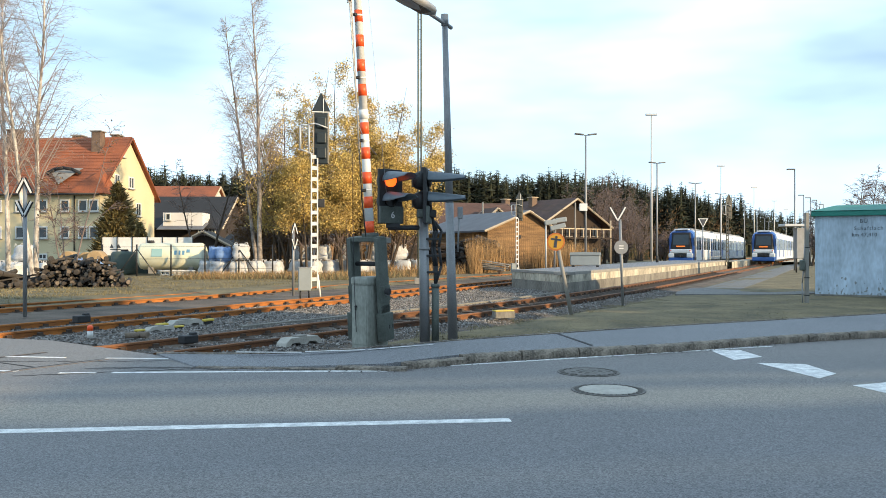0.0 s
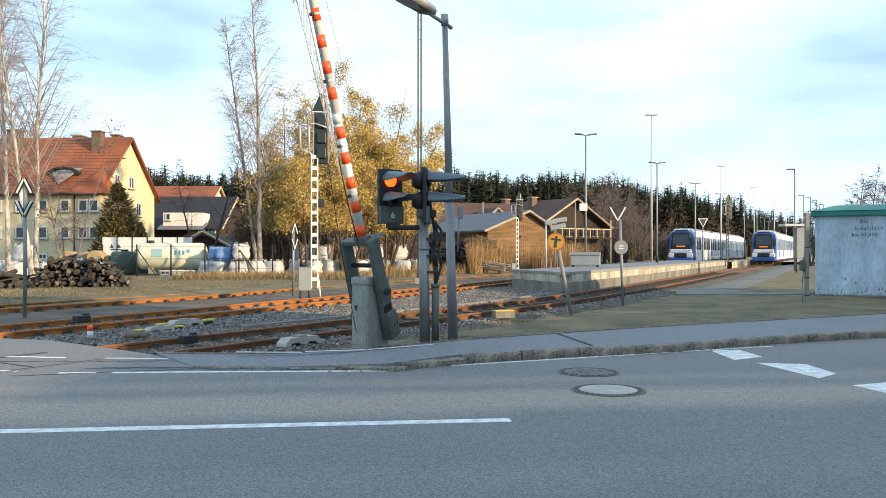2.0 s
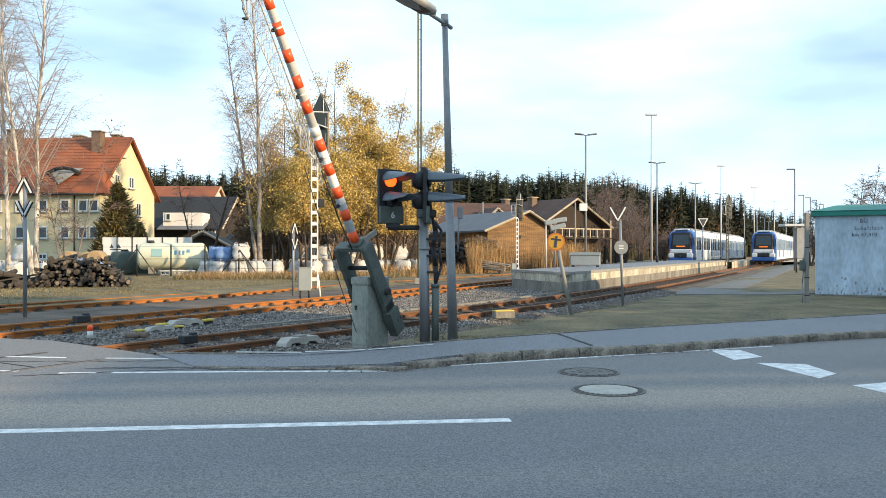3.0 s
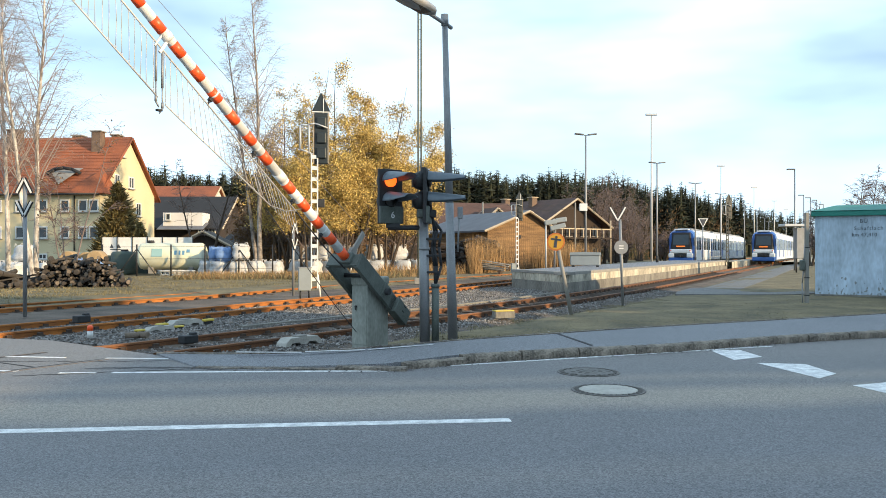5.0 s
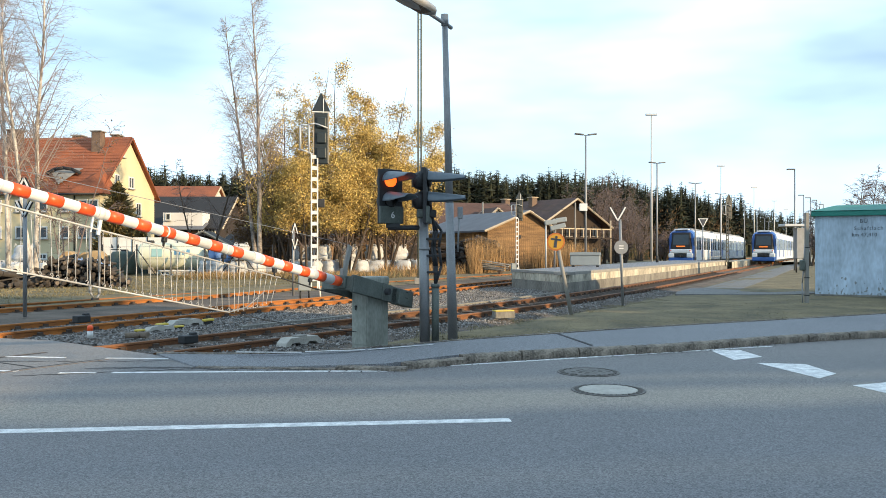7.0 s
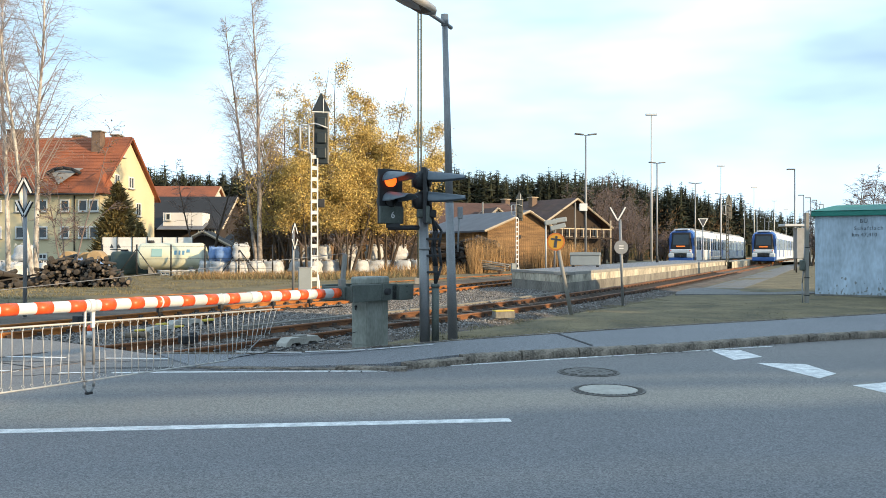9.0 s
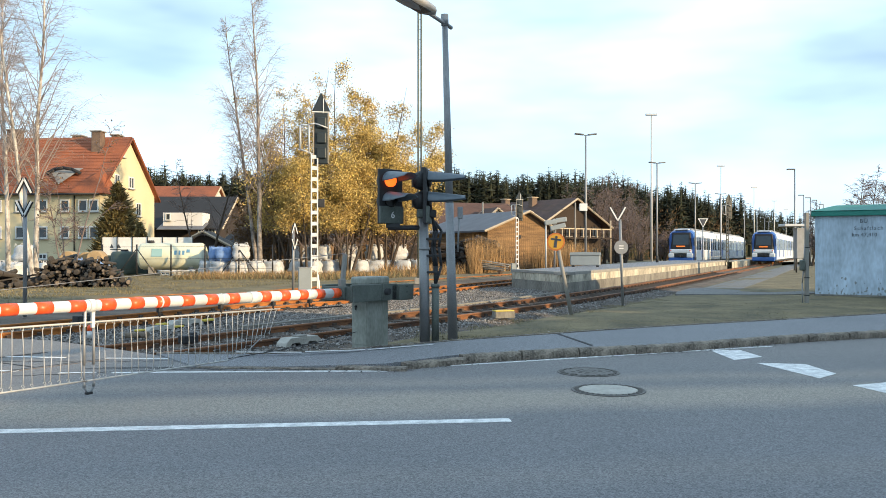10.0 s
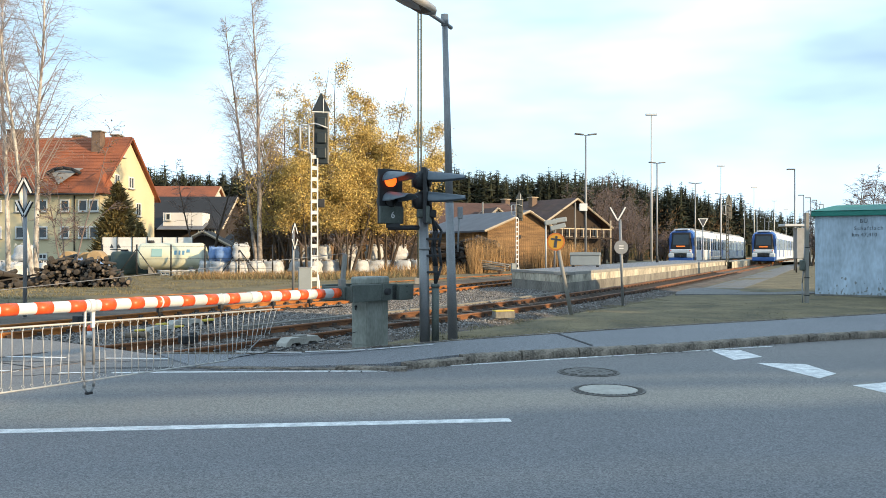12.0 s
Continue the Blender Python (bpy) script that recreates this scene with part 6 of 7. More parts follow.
# ---- yard beyond the tracks ----
def yard():
    root = thing("gas_tank", pose(-16.55, 50.2, 0.25, 0, 0, 4), "pale yellow-green cylindrical gas tank on low feet", "tank")
    b = B()
    R, L = 0.82, 2.1
    prof = [(0.001, -L)] + [(R * math.sin(a), -L + 0.35 * (1 - math.cos(a))) for a in (0.4, 0.8, 1.2, 1.571)] + [(R * math.sin(a), L - 0.35 * (1 - math.cos(a))) for a in (1.571, 1.2, 0.8, 0.4)] + [(0.001, L)]
    lathe(b, prof, 28, "X", (0, 0, 0.98))
    part("shell", b, TANK, root)
    for x in (-1.2, 1.2):
        b = B()
        box(b, (x, 0, 0.12), (0.3, 1.0, 0.4), 0.02)
        part("saddle", b, CONCRETE, root)
    b = B()
    rod(b, (-1.3, 0, 1.75), (-1.3, 0, 1.95), 0.22, 0.18, 14)
    part("dome", b, DARK, root)
    # blue emblem and unreadable lettering as bars
    for x, w, h, z, c in ((-0.75, 0.62, 0.5, 1.2, EMBLEM), (0.35, 0.14, 0.26, 1.2, BARBLUE), (0.6, 0.10, 0.26, 1.2, BARBLUE), (0.82, 0.14, 0.26, 1.2, BARBLUE), (1.1, 0.2, 0.2, 1.3, BARBLUE)):
        b = B()
        zz = z - 0.98
        yy = -math.sqrt(R * R - zz * zz) - 0.004
        box(b, (x, yy, z), (w, 0.02, h), 0, Matrix.Rotation(-math.asin(zz / R), 3, "X"))
        part("emblem" if c is EMBLEM else "lettering_bar", b, c, root)
    # pale panels behind, dark green container beside
    root = thing("panel_fence", pose(-21.8, 52.4, 0.1, 0, 0, 4), "tall white panel fence behind the tank", "fence")
    for i in range(6):
        b = B()
        box(b, (0.47 + 0.95 * i, 0, 1.75), (0.93, 0.06, 1.15), 0.01)
        part("panel", b, WHITE, root)
        b = B()
        box(b, (0.47 + 0.95 * i, 0.01, 0.6), (0.93, 0.05, 1.2), 0.01)
        part("lower_panel", b, GREENDARK if i < 3 else SACKWHITE, root)
    for i in range(7):
        b = B()
        box(b, (0.95 * i, -0.05, 1.2), (0.05, 0.05, 2.4))
        part("post", b, DARK, root)
    root = thing("storage_tank", pose(-19.9, 51.2, 0.1, 0, 0, 0), "dark green storage tank behind the mesh fence", "tank")
    b = B()
    lathe(b, [(0.001, 0.0), (0.75, 0.0), (0.8, 0.1), (0.8, 1.25), (0.7, 1.4), (0.001, 1.45)], 22)
    part("shell", b, GREENDARK, root)
    b = B()
    rod(b, (0, 0, 1.44), (0, 0, 1.55), 0.25, 0.2, 12)
    part("lid", b, BLACK, root)
    # white ladder lying by the tank
    root = thing("ladder", pose(-15.7, 48.6, 0.12, 55, 0, 6), "white ladder leaning low before the tank", "ladder")
    for z in (0.0, 0.42):
        b = B()
        box(b, (0, 0, z), (2.1, 0.05, 0.07))
        part("rail", b, WHITE, root)
    for i in range(9):
        b = B()
        box(b, (-0.96 + 0.24 * i, 0, 0.21), (0.05, 0.04, 0.42))
        part("rung", b, WHITE, root)
    # mesh fence
    root = thing("mesh_fence", pose(-19.7, 47.4, 0.08, 0, 0, 3), "dark steel fence posts with braces and thin wires", "fence")
    for i in range(6):
        b = B()
        rod(b, (1.95 * i, 0, 0), (1.95 * i, 0, 1.85), 0.045, None, 8)
        part("post", b, DARK, root)
        if i in (1, 4):
            for e in (-1, 1):
                b = B()
                rod(b, (1.95 * i, 0, 1.6), (1.95 * i + e * 1.1, 0, 0.05), 0.03, None, 6)
                part("brace", b, DARK, root)
    for z in (0.4, 1.0, 1.7):
        b = B()
        rod(b, (0, 0, z), (9.75, 0, z + 0.05), 0.008, None, 4)
        part("wire", b, DARK, root)
    root = thing("warning_board", pose(-19.55, 47.2, 0.0), "small orange board on a white post", "sign")
    b = B()
    rod(b, (0, 0, 0), (0, 0, 1.2), 0.04, None, 8)
    part("post", b, WHITE, root)
    b = B()
    box(b, (0.1, -0.05, 0.98), (0.22, 0.03, 0.62), 0.01)
    part("board", b, ORANGE, root)


yard()


def sack(seed, material, lab):
    """A bulging big bag with four lifting loops."""
    rnd = random.Random(seed)
    root = thing("big_bag", pose(0, 0, 0), lab, "big bag", "big bags in the yard")
    b = B()
    n, k = 14, 7
    rows = []
    for j in range(k + 1):
        u = j / k
        bulge = 0.47 + 0.04 * math.sin(math.pi * u) - (0.05 if j == 0 else 0) - (0.05 if j == k else 0)
        row = []
        for i in range(n):
            a = 2 * math.pi * i / n
            q = max(abs(math.cos(a)), abs(math.sin(a))) ** 0.95
            r = bulge / q * (1 + rnd.uniform(-0.15, 0.09)) * (1 + 0.05 * math.sin(3 * a + seed))
            row.append(b.verts.new((r * math.cos(a), r * math.sin(a), u * (0.92 - 0.10 * math.sin(a + seed) ** 2) + rnd.uniform(-0.07, 0.06))))
        rows.append(row)
    for p, q in zip(rows, rows[1:]):
        for i in range(n):
            b.faces.new((p[i], p[(i + 1) % n], q[(i + 1) % n], q[i])).smooth = True
    b.faces.new(rows[0][::-1])
    b.faces.new(rows[-1])
    part("bag", b, material, root)
    for sx in (-1, 1):
        for sy in (-1, 1):
            b = B()
            tube(b, [(sx * 0.40, sy * 0.40, 0.80), (sx * 0.36, sy * 0.36, 0.98), (sx * 0.22, sy * 0.40, 0.97), (sx * 0.2, sy * 0.42, 0.85)], 0.018, 5)
            part("loop", b, material, root)
    return root


def bags():
    w1, w2 = sack(1, SACKWHITE, "bulging white woven big bag in the yard"), sack(2, SACKWHITE, "sagging white woven big bag in the yard")
    bl = sack(3, SACKBLUE, "blue woven big bag in the yard")
    rnd = random.Random(12)
    w1.matrix_basis = pose(-11.9, 48.3, 1.05, 0, 0, 15)
    w2.matrix_basis = pose(-11.2, 49.0, 0.05, 0, 0, 40)
    bl.matrix_basis = pose(-13.0, 48.6, 0.98, 0, 0, 5) @ Matrix.Scale(0.86, 4)
    for x, y, z in ((-13.2, 48.6, 0.05), (-12.1, 48.4, 0.05), (-14.1, 49.2, 0.05), (-10.2, 49.5, 0.05), (-9.0, 51, 0.05), (-8.0, 50.5, 0.05), (-7.1, 51.3, 0.05), (-8.9, 52, 1.0), (-7.6, 51.5, 1.0), (-6.2, 52, 0.05),
                    (-5.3, 52.5, 0.05), (-6.0, 53, 1.0), (-4.3, 53, 0.05), (-3.5, 54, 0.05), (-2.6, 53.5, 0.05), (-4.5, 53.8, 1.0), (-1.6, 54.5, 0.05), (-2.9, 54.6, 1.0),
                    (-22.6, 42.5, 0.05), (-21.7, 41.5, 0.05), (-23.4, 43, 0.05), (-20.7, 43, 0.05), (-24.4, 42.2, 0.05), (-22.2, 43.6, 0.95)):
        copy_thing(w1 if rnd.random() < 0.5 else w2, pose(x, y, z, 0, 0, rnd.uniform(0, 90)))
    for x, y, z in ((-19.4, 43.0, 0.35), (-18.2, 43.3, 0.25), (-13.7, 49.5, 1.0)):
        copy_thing(bl, pose(x, y, z, 0, 0, rnd.uniform(0, 90)))
    for x, y, r in ((-20.7, 45.5, 0.42), (-19.2, 45.5, 0.44), (-20.0, 46.2, 0.4)):
        root = thing("straw_bale", pose(x, y, 0.7, 0, 0, 8), "round tan straw bale behind the log heap", "straw bale", "straw bales")
        b = B()
        lathe(b, [(r * 0.9, -0.6), (r, -0.5), (r, 0.5), (r * 0.9, 0.6)], 18, "Y", (0, 0, r))
        part("bale", b, STRAW, root)
        b = B()
        box(b, (0, 0, -0.32), (1.2, 1.2, 0.7), 0.04)
        part("pallet_stack", b, PALEWOOD, root)


bags()

def small_yard_things():
    root = thing("warning_sign", pose(-20.95, 52.435, 1.55, 0, 0, 4), "small white notice with dark signs on the panel fence", "sign")
    b = B()
    box(b, (0, 0, 0.28), (0.9, 0.02, 0.56), 0.006)
    part("board", b, WHITE, root)
    for x, w in ((-0.24, 0.24), (0.2, 0.26)):
        b = B()
        extrude(b, [(x - w / 2, 0.2), (x + w / 2, 0.2), (x, 0.46)], -0.022, -0.012)
        part("triangle", b, LETTER, root)
    b = B()
    box(b, (0, -0.014, 0.1), (0.7, 0.008, 0.06))
    part("lettering_bar", b, LETTER, root)
    root = thing("plank_pile", pose(3.2, 55.6, 0.02, 0, 0, -14), "low pile of weathered grey planks in dry grass", "plank pile")
    rnd = random.Random(31)
    for i in range(9):
        b = B()
        box(b, (0, 0, 0), (rnd.uniform(1.6, 2.6), 0.2, 0.05), 0.006)
        part("plank", b, PALEPOST, root, m=pose(rnd.uniform(-0.3, 0.3), rnd.uniform(-0.4, 0.4), 0.28 + 0.06 * i, rnd.uniform(-5, 5), rnd.uniform(2, 9), rnd.uniform(-9, 9)))
    for x in (-0.7, 0.7):
        b = B()
        box(b, (x, 0, 0.1), (0.14, 1.0, 0.3), 0.01)
        part("bearer", b, SLEEPER, root)
    root = thing("marker_block", pose(1.42, 19.3, -0.03, 0, 0, 20), "low concrete block with a faded yellow top", "marker block")
    b = B()
    box(b, (0, 0, 0.05), (0.5, 0.22, 0.16), 0.015)
    part("block", b, OLDCON, root)
    b = B()
    box(b, (0, 0, 0.145), (0.48, 0.21, 0.03), 0.008)
    part("cap", b, YELLOWPAINT, root, "faded yellow cap")


small_yard_things()


def wires():
    """Thin overhead lines between small timber poles near the shed."""
    root = thing("overhead_line", pose(0, 0, 0), "thin overhead cables between slim poles", "cable")
    for x, y, h in ((3.6, 74, 6.0), (12.6, 78, 6.2)):
        b = B()
        rod(b, (x, y, 0), (x, y, h), 0.09, 0.06, 8)
        part("pole", b, PALEPOST, root)
    for dz in (0.0, 0.45):
        b = B()
        pts = [Vector((3.6, 74, 5.9 - dz)).lerp(Vector((12.6, 78, 6.1 - dz)), i / 8) - Vector((0, 0, 0.25 * math.sin(math.pi * i / 8))) for i in range(9)]
        tube(b, pts, 0.018, 5)
        part("cable", b, BLACK, root)


wires()


def litter():
    """Bits of grit and withered leaf along the kerb and on the lawn."""
    rnd = random.Random(77)
    v, f = [], []
    line = spline([(x, y, 0) for x, y in KERB_LINE if x > -3.3], 0.2)
    back = spline([(x, y, walk_z(x)) for x, y in BACK_LINE], 0.2)
    for k in range(2600):
        if k % 2:
            p, h = rnd.choice(line[:70])
            x, y, z = p.x + math.sin(h) * abs(rnd.gauss(0, 0.12)), p.y - math.cos(h) * abs(rnd.gauss(0, 0.12)), 0.004
        else:
            p, h = rnd.choice(back[:75])
            o = rnd.gauss(0, 0.10)
            x, y, z = p.x + math.sin(h) * o, p.y - math.cos(h) * o, p.z + 0.012
        s = rnd.uniform(0.004, 0.016)
        n0 = len(v)
        v += [(x + rnd.gauss(0, s), y + rnd.gauss(0, s), z + rnd.uniform(0, s)) for _ in range(4)]
        f += [(n0, n0 + 1, n0 + 2), (n0, n0 + 2, n0 + 3)]
    tagged(new("grit", rough_mesh("grit", v, f, STONE)), "scattered grit and leaf bits along the kerb", "grit", kind="stuff")


litter()

# ---- trees, shrubs, grass ----
class Limbs:
    """Collects tapered limbs and turns them into one mesh."""

    def __init__(self):
        self.v, self.f, self.tips = [], [], []

    def chain(self, pts, radii, k):
        n0 = None
        for i, (p, r) in enumerate(zip(pts, radii)):
            d = (pts[min(i + 1, len(pts) - 1)] - pts[max(i - 1, 0)]).normalized()
            s = d.orthogonal().normalized()
            t = d.cross(s)
            n1 = len(self.v)
            for q in range(k):
                a = 2 * math.pi * q / k
                self.v.append(tuple(p + s * (r * math.cos(a)) + t * (r * math.sin(a))))
            if n0 is not None:
                for q in range(k):
                    self.f.append((n0 + q, n0 + (q + 1) % k, n1 + (q + 1) % k, n1 + q))
            n0 = n1

    def mesh(self, name, material):
        return rough_mesh(name, self.v, self.f, material, True)


def grow(rnd, start, way, length, steps, wander, lift):
    """A wandering line of points; lift bends it up (or down)."""
    pts, d, p = [start.copy()], way.normalized(), start.copy()
    for _ in range(steps):
        d = (d + Vector((rnd.uniform(-wander, wander), rnd.uniform(-wander, wander), rnd.uniform(-wander, wander) + lift))).normalized()
        p = p + d * (length / steps)
        pts.append(p.copy())
    return pts


def bare_tree(name, x, y, z, H, r, label, seed, bark, twig, lean=(0, 0), forks=1, first=0.25, spread=0.30, droop=-0.05, density=26, fine=4, category="tree", leaf=None, leaves=0, leaf_size=0.14, leaf_low=0.0, group="", thick=1.0, rise=(0.7, 1.4)):
    rnd = random.Random(seed)
    root = thing(name, pose(x, y, z), label, category, group)
    trunk, twigs, spots = Limbs(), Limbs(), []
    for k in range(forks):
        a = 6.283 * k / forks + rnd.uniform(-0.4, 0.4)
        out = 0.0 if forks == 1 else rnd.uniform(0.10, 0.30)
        w = Vector((lean[0] + out * math.cos(a), lean[1] + out * math.sin(a), 1))
        h = H * (1 if k == 0 else rnd.uniform(0.62, 0.98))
        st = Vector((0.12 * forks ** 0.5 * math.cos(a) * (forks > 1), 0.12 * forks ** 0.5 * math.sin(a) * (forks > 1), -0.1))
        pts = grow(rnd, st, w, h, 12, 0.045, 0.03)
        rk = r * (1 if k == 0 else 0.8)
        rad = [rk * (1 - 0.93 * (i / 12) ** 0.9) for i in range(13)]
        trunk.chain(pts, rad, 8)
        for b in range(density if forks == 1 else int(density * 1.3 / forks) + 5):
            u = first + (0.97 - first) * (b + rnd.random()) / density if forks == 1 else rnd.uniform(first, 0.97)
            i = min(int(u * 12), 11)
            p = pts[i].lerp(pts[i + 1], u * 12 - i)
            az = rnd.uniform(0, 6.283)
            L = (spread * h * (1 - u) ** 0.7 + 0.5) * rnd.uniform(0.6, 1.15)
            bp = grow(rnd, p, Vector((math.cos(az), math.sin(az), rnd.uniform(*rise))), L, 6, 0.14, 0.05)
            br = max(0.012, rad[i] * (0.42 if rise[0] < 1 else 0.27))
            (trunk if br > 0.055 else twigs).chain(bp, [br * (1 - 0.8 * q / 6) + 0.004 for q in range(7)], 4)
            for c in range(fine + 2):
                q = rnd.randrange(1, 6)
                s = bp[q].lerp(bp[q + 1], rnd.random())
                az2 = az + rnd.uniform(-1.3, 1.3)
                tp = grow(rnd, s, Vector((math.cos(az2), math.sin(az2), rnd.uniform(-0.1, 0.9))), L * rnd.uniform(0.25, 0.5), 4, 0.2, droop)
                twigs.chain(tp, [thick * (0.014 - 0.0022 * g) for g in range(5)], 3)
                spots += tp[2:]
                for e in range(fine):
                    s2 = tp[rnd.randrange(1, 5)]
                    az3 = az2 + rnd.uniform(-1.5, 1.5)
                    ep = grow(rnd, s2, Vector((math.cos(az3), math.sin(az3), rnd.uniform(-0.4, 0.6))), L * rnd.uniform(0.12, 0.25), 2, 0.25, droop * 2)
                    twigs.chain(ep, [0.008 * thick, 0.006 * thick, 0.003 * thick], 3)
                    spots.append(ep[2])
    for nm, lim, mt in (("trunk", trunk, bark), ("twig", twigs, twig)):
        o = new(nm, lim.mesh(nm, mt))
        o.parent = root
        if nm == "twig":
            tagged(o, kind="stuff")
    if leaf and leaves:
        v, f = [], []
        pool = [s for s in spots if s.z > leaf_low]
        for _ in range(leaves):
            c = rnd.choice(pool) + Vector((rnd.gauss(0, 0.22), rnd.gauss(0, 0.22), rnd.gauss(0, 0.22)))
            s = leaf_size * rnd.uniform(0.5, 1.2)
            a, bvec = Vector((rnd.gauss(0, 1), rnd.gauss(0, 1), rnd.gauss(0, 1))).normalized(), Vector((rnd.gauss(0, 1), rnd.gauss(0, 1), rnd.gauss(0, 1))).normalized()
            n0 = len(v)
            v += [tuple(c - a * s * 0.5), tuple(c + bvec * s * 0.35), tuple(c + a * s * 0.5), tuple(c - bvec * s * 0.35)]
            f.append((n0, n0 + 1, n0 + 2, n0 + 3))
        o = new("crown", rough_mesh("crown", v, f, leaf))
        o.parent = root
        tagged(o, "thin golden leaves")
    return root


G_BIRCH = "bare birches beside the yard"
bare_tree("birch_tree", -18.7, 37.6, 0.05, 18.0, 0.145, "tall bare birch with white peeling bark", 11, BIRCH, BIRCHTWIG, (-0.01, 0), 1, 0.22, 0.20, density=60, fine=6, thick=0.62, rise=(1.1, 2.2), group=G_BIRCH)
bare_tree("birch_tree", -18.2, 36.4, 0.05, 16.5, 0.128, "slender birch leaning outward with white bark", 12, BIRCH, BIRCHTWIG, (-0.14, 0), 1, 0.25, 0.20, density=60, fine=6, thick=0.62, rise=(1.1, 2.2), group=G_BIRCH)
bare_tree("birch_tree", -21.0, 39.5, 0.05, 17.0, 0.136, "bare birch at the edge of the yard", 13, BIRCH, BIRCHTWIG, (0.0, 0), 1, 0.22, 0.20, density=60, fine=6, thick=0.62, rise=(1.1, 2.2), group=G_BIRCH)
bare_tree("birch_tree", -17.2, 37.4, 0.05, 7.5, 0.05, "thin young birch with a few brown leaves", 14, TWIG, TWIG, (0.05, 0), 3, 0.2, 0.25, density=10, leaf=LEAFBROWN, leaves=160, leaf_low=3, group=G_BIRCH)
bare_tree("birch_tree", -11.0, 49.5, 0.05, 18.5, 0.178, "tall bare birch with two high stems", 15, GREYBIRCH, BIRCHTWIG, (-0.01, 0), 1, 0.25, 0.20, density=60, fine=6, thick=0.62, rise=(1.1, 2.2), group=G_BIRCH)
bare_tree("birch_tree", -11.4, 50.5, 0.05, 16.0, 0.145, "bare birch leaning away from its neighbour", 16, GREYBIRCH, BIRCHTWIG, (-0.12, 0), 1, 0.3, 0.20, density=60, fine=6, thick=0.62, rise=(1.1, 2.2), group=G_BIRCH)
bare_tree("bare_tree", -16.3, 56.0, 0.0, 9.3, 0.12, "small bare tree behind the gas tank", 17, BARK, TWIG, (0, 0), 2, 0.3, 0.25, density=18)
G_GOLD = "golden autumn trees by the fence"
for q, (x, y, h, fk, n, lean) in enumerate(((-9.3, 51.5, 12.0, 4, 1500, -0.02), (-7.2, 52.5, 12.6, 5, 2600, 0.0), (-5.2, 53, 11.2, 6, 4200, 0.04), (-3.8, 53.5, 10.0, 6, 4600, 0.02), (-8.4, 50.5, 7.8, 5, 3200, 0.0), (-6.0, 51, 7.0, 6, 3600, 0.0), (-2.9, 55, 7.6, 6, 4200, 0.01), (-10.4, 53, 9.0, 4, 1500, -0.04))):
    bare_tree("alder_tree", x, y, 0.05, h * 1.1, 0.11, "many-stemmed tree with thin golden autumn leaves", 30 + q, BARK, TWIG, (lean, 0), fk, 0.18, 0.26, density=30, fine=3, leaf=LEAFGOLD, leaves=int(n * 9), leaf_size=0.125, leaf_low=2.9, group=G_GOLD)
G_BRUSH = "brown thicket behind the yard"
for q, (x, y, h) in enumerate(((-15.5, 70, 6.5), (-12.5, 66, 6.0), (-13.8, 60, 5.2), (-11.5, 58, 5.5), (-9.5, 60, 6.2), (-6.5, 62, 6.0), (-4.0, 64, 6.5), (-13.0, 57, 6.4), (-12.0, 58, 7.4))):
    bare_tree("shrub", x, y, 0, h, 0.06, "bushy brown shrub with withered leaves", 50 + q, BARK, TWIG, (0, 0), 6, 0.12, 0.35, density=26, fine=3, leaf=LEAFBROWN, leaves=1700, leaf_size=0.26, leaf_low=0.8, category="shrub", group=G_BRUSH)
G_BARE = "bare grey trees behind the platform"
for q, (x, y, h) in enumerate(((19.5, 100, 11.5), (23, 112, 12), (27, 122, 10), (31, 130, 11), (22, 100, 7), (35, 145, 12), (17.2, 97, 11), (21.5, 103, 12), (25, 116, 11.5), (29, 108, 5.5))):
    bare_tree("bare_tree", x, y, 0, h, 0.14, "bare grey-brown deciduous tree", 70 + q, BARK, TWIG, (0, 0), 5, 0.12, 0.28, density=46, fine=4, thick=1.8, rise=(1.0, 2.0), group=G_BARE, leaf=LEAFBROWN, leaves=160, leaf_size=0.2, leaf_low=0.5)
for q, (x, y, h) in enumerate(((40.5, 82, 9.2), (43.2, 84, 10.2), (45.5, 82, 9.8), (38.5, 86, 7.0), (47.5, 84, 10.5))):
    bare_tree("bare_tree", x, y, 0, h, 0.13, "bare spreading tree behind the hut", 85 + q, BARK, TWIG, (0, 0), 4, 0.2, 0.32, density=60, fine=4, thick=1.6, group="bare trees behind the hut")


def conifer(root, v, f, rnd, x, y, z, H, R, tiers, fronds, k0=0.0, tip=0.012, fall=(0.25, 0.8), broad=(0.22, 0.42)):
    """Ragged drooping fronds in tiers round an axis, added to v and f."""
    for t in range(tiers):
        u = (t + rnd.random()) / tiers
        zz = z + H * (k0 + (1 - k0) * u)
        rr = R * (1 - u) ** 0.62 + tip * R
        for _ in range(max(4, int(fronds * (1 - 0.6 * u)))):
            a = rnd.uniform(0, 6.283)
            L = rr * rnd.uniform(0.6, 1.15)
            dz = -L * rnd.uniform(*fall)
            w = L * rnd.uniform(*broad)
            c, s = math.cos(a), math.sin(a)
            n0 = len(v)
            v += [(x + c * rr * 0.1, y + s * rr * 0.1, zz + 0.12 * rr), (x + c * L * 0.6 - s * w, y + s * L * 0.6 + c * w, zz + dz * 0.5), (x + c * L, y + s * L, zz + dz), (x + c * L * 0.6 + s * w, y + s * L * 0.6 - c * w, zz + dz * 0.5 - 0.05 * rr)]
            f.append((n0, n0 + 1, n0 + 2, n0 + 3))


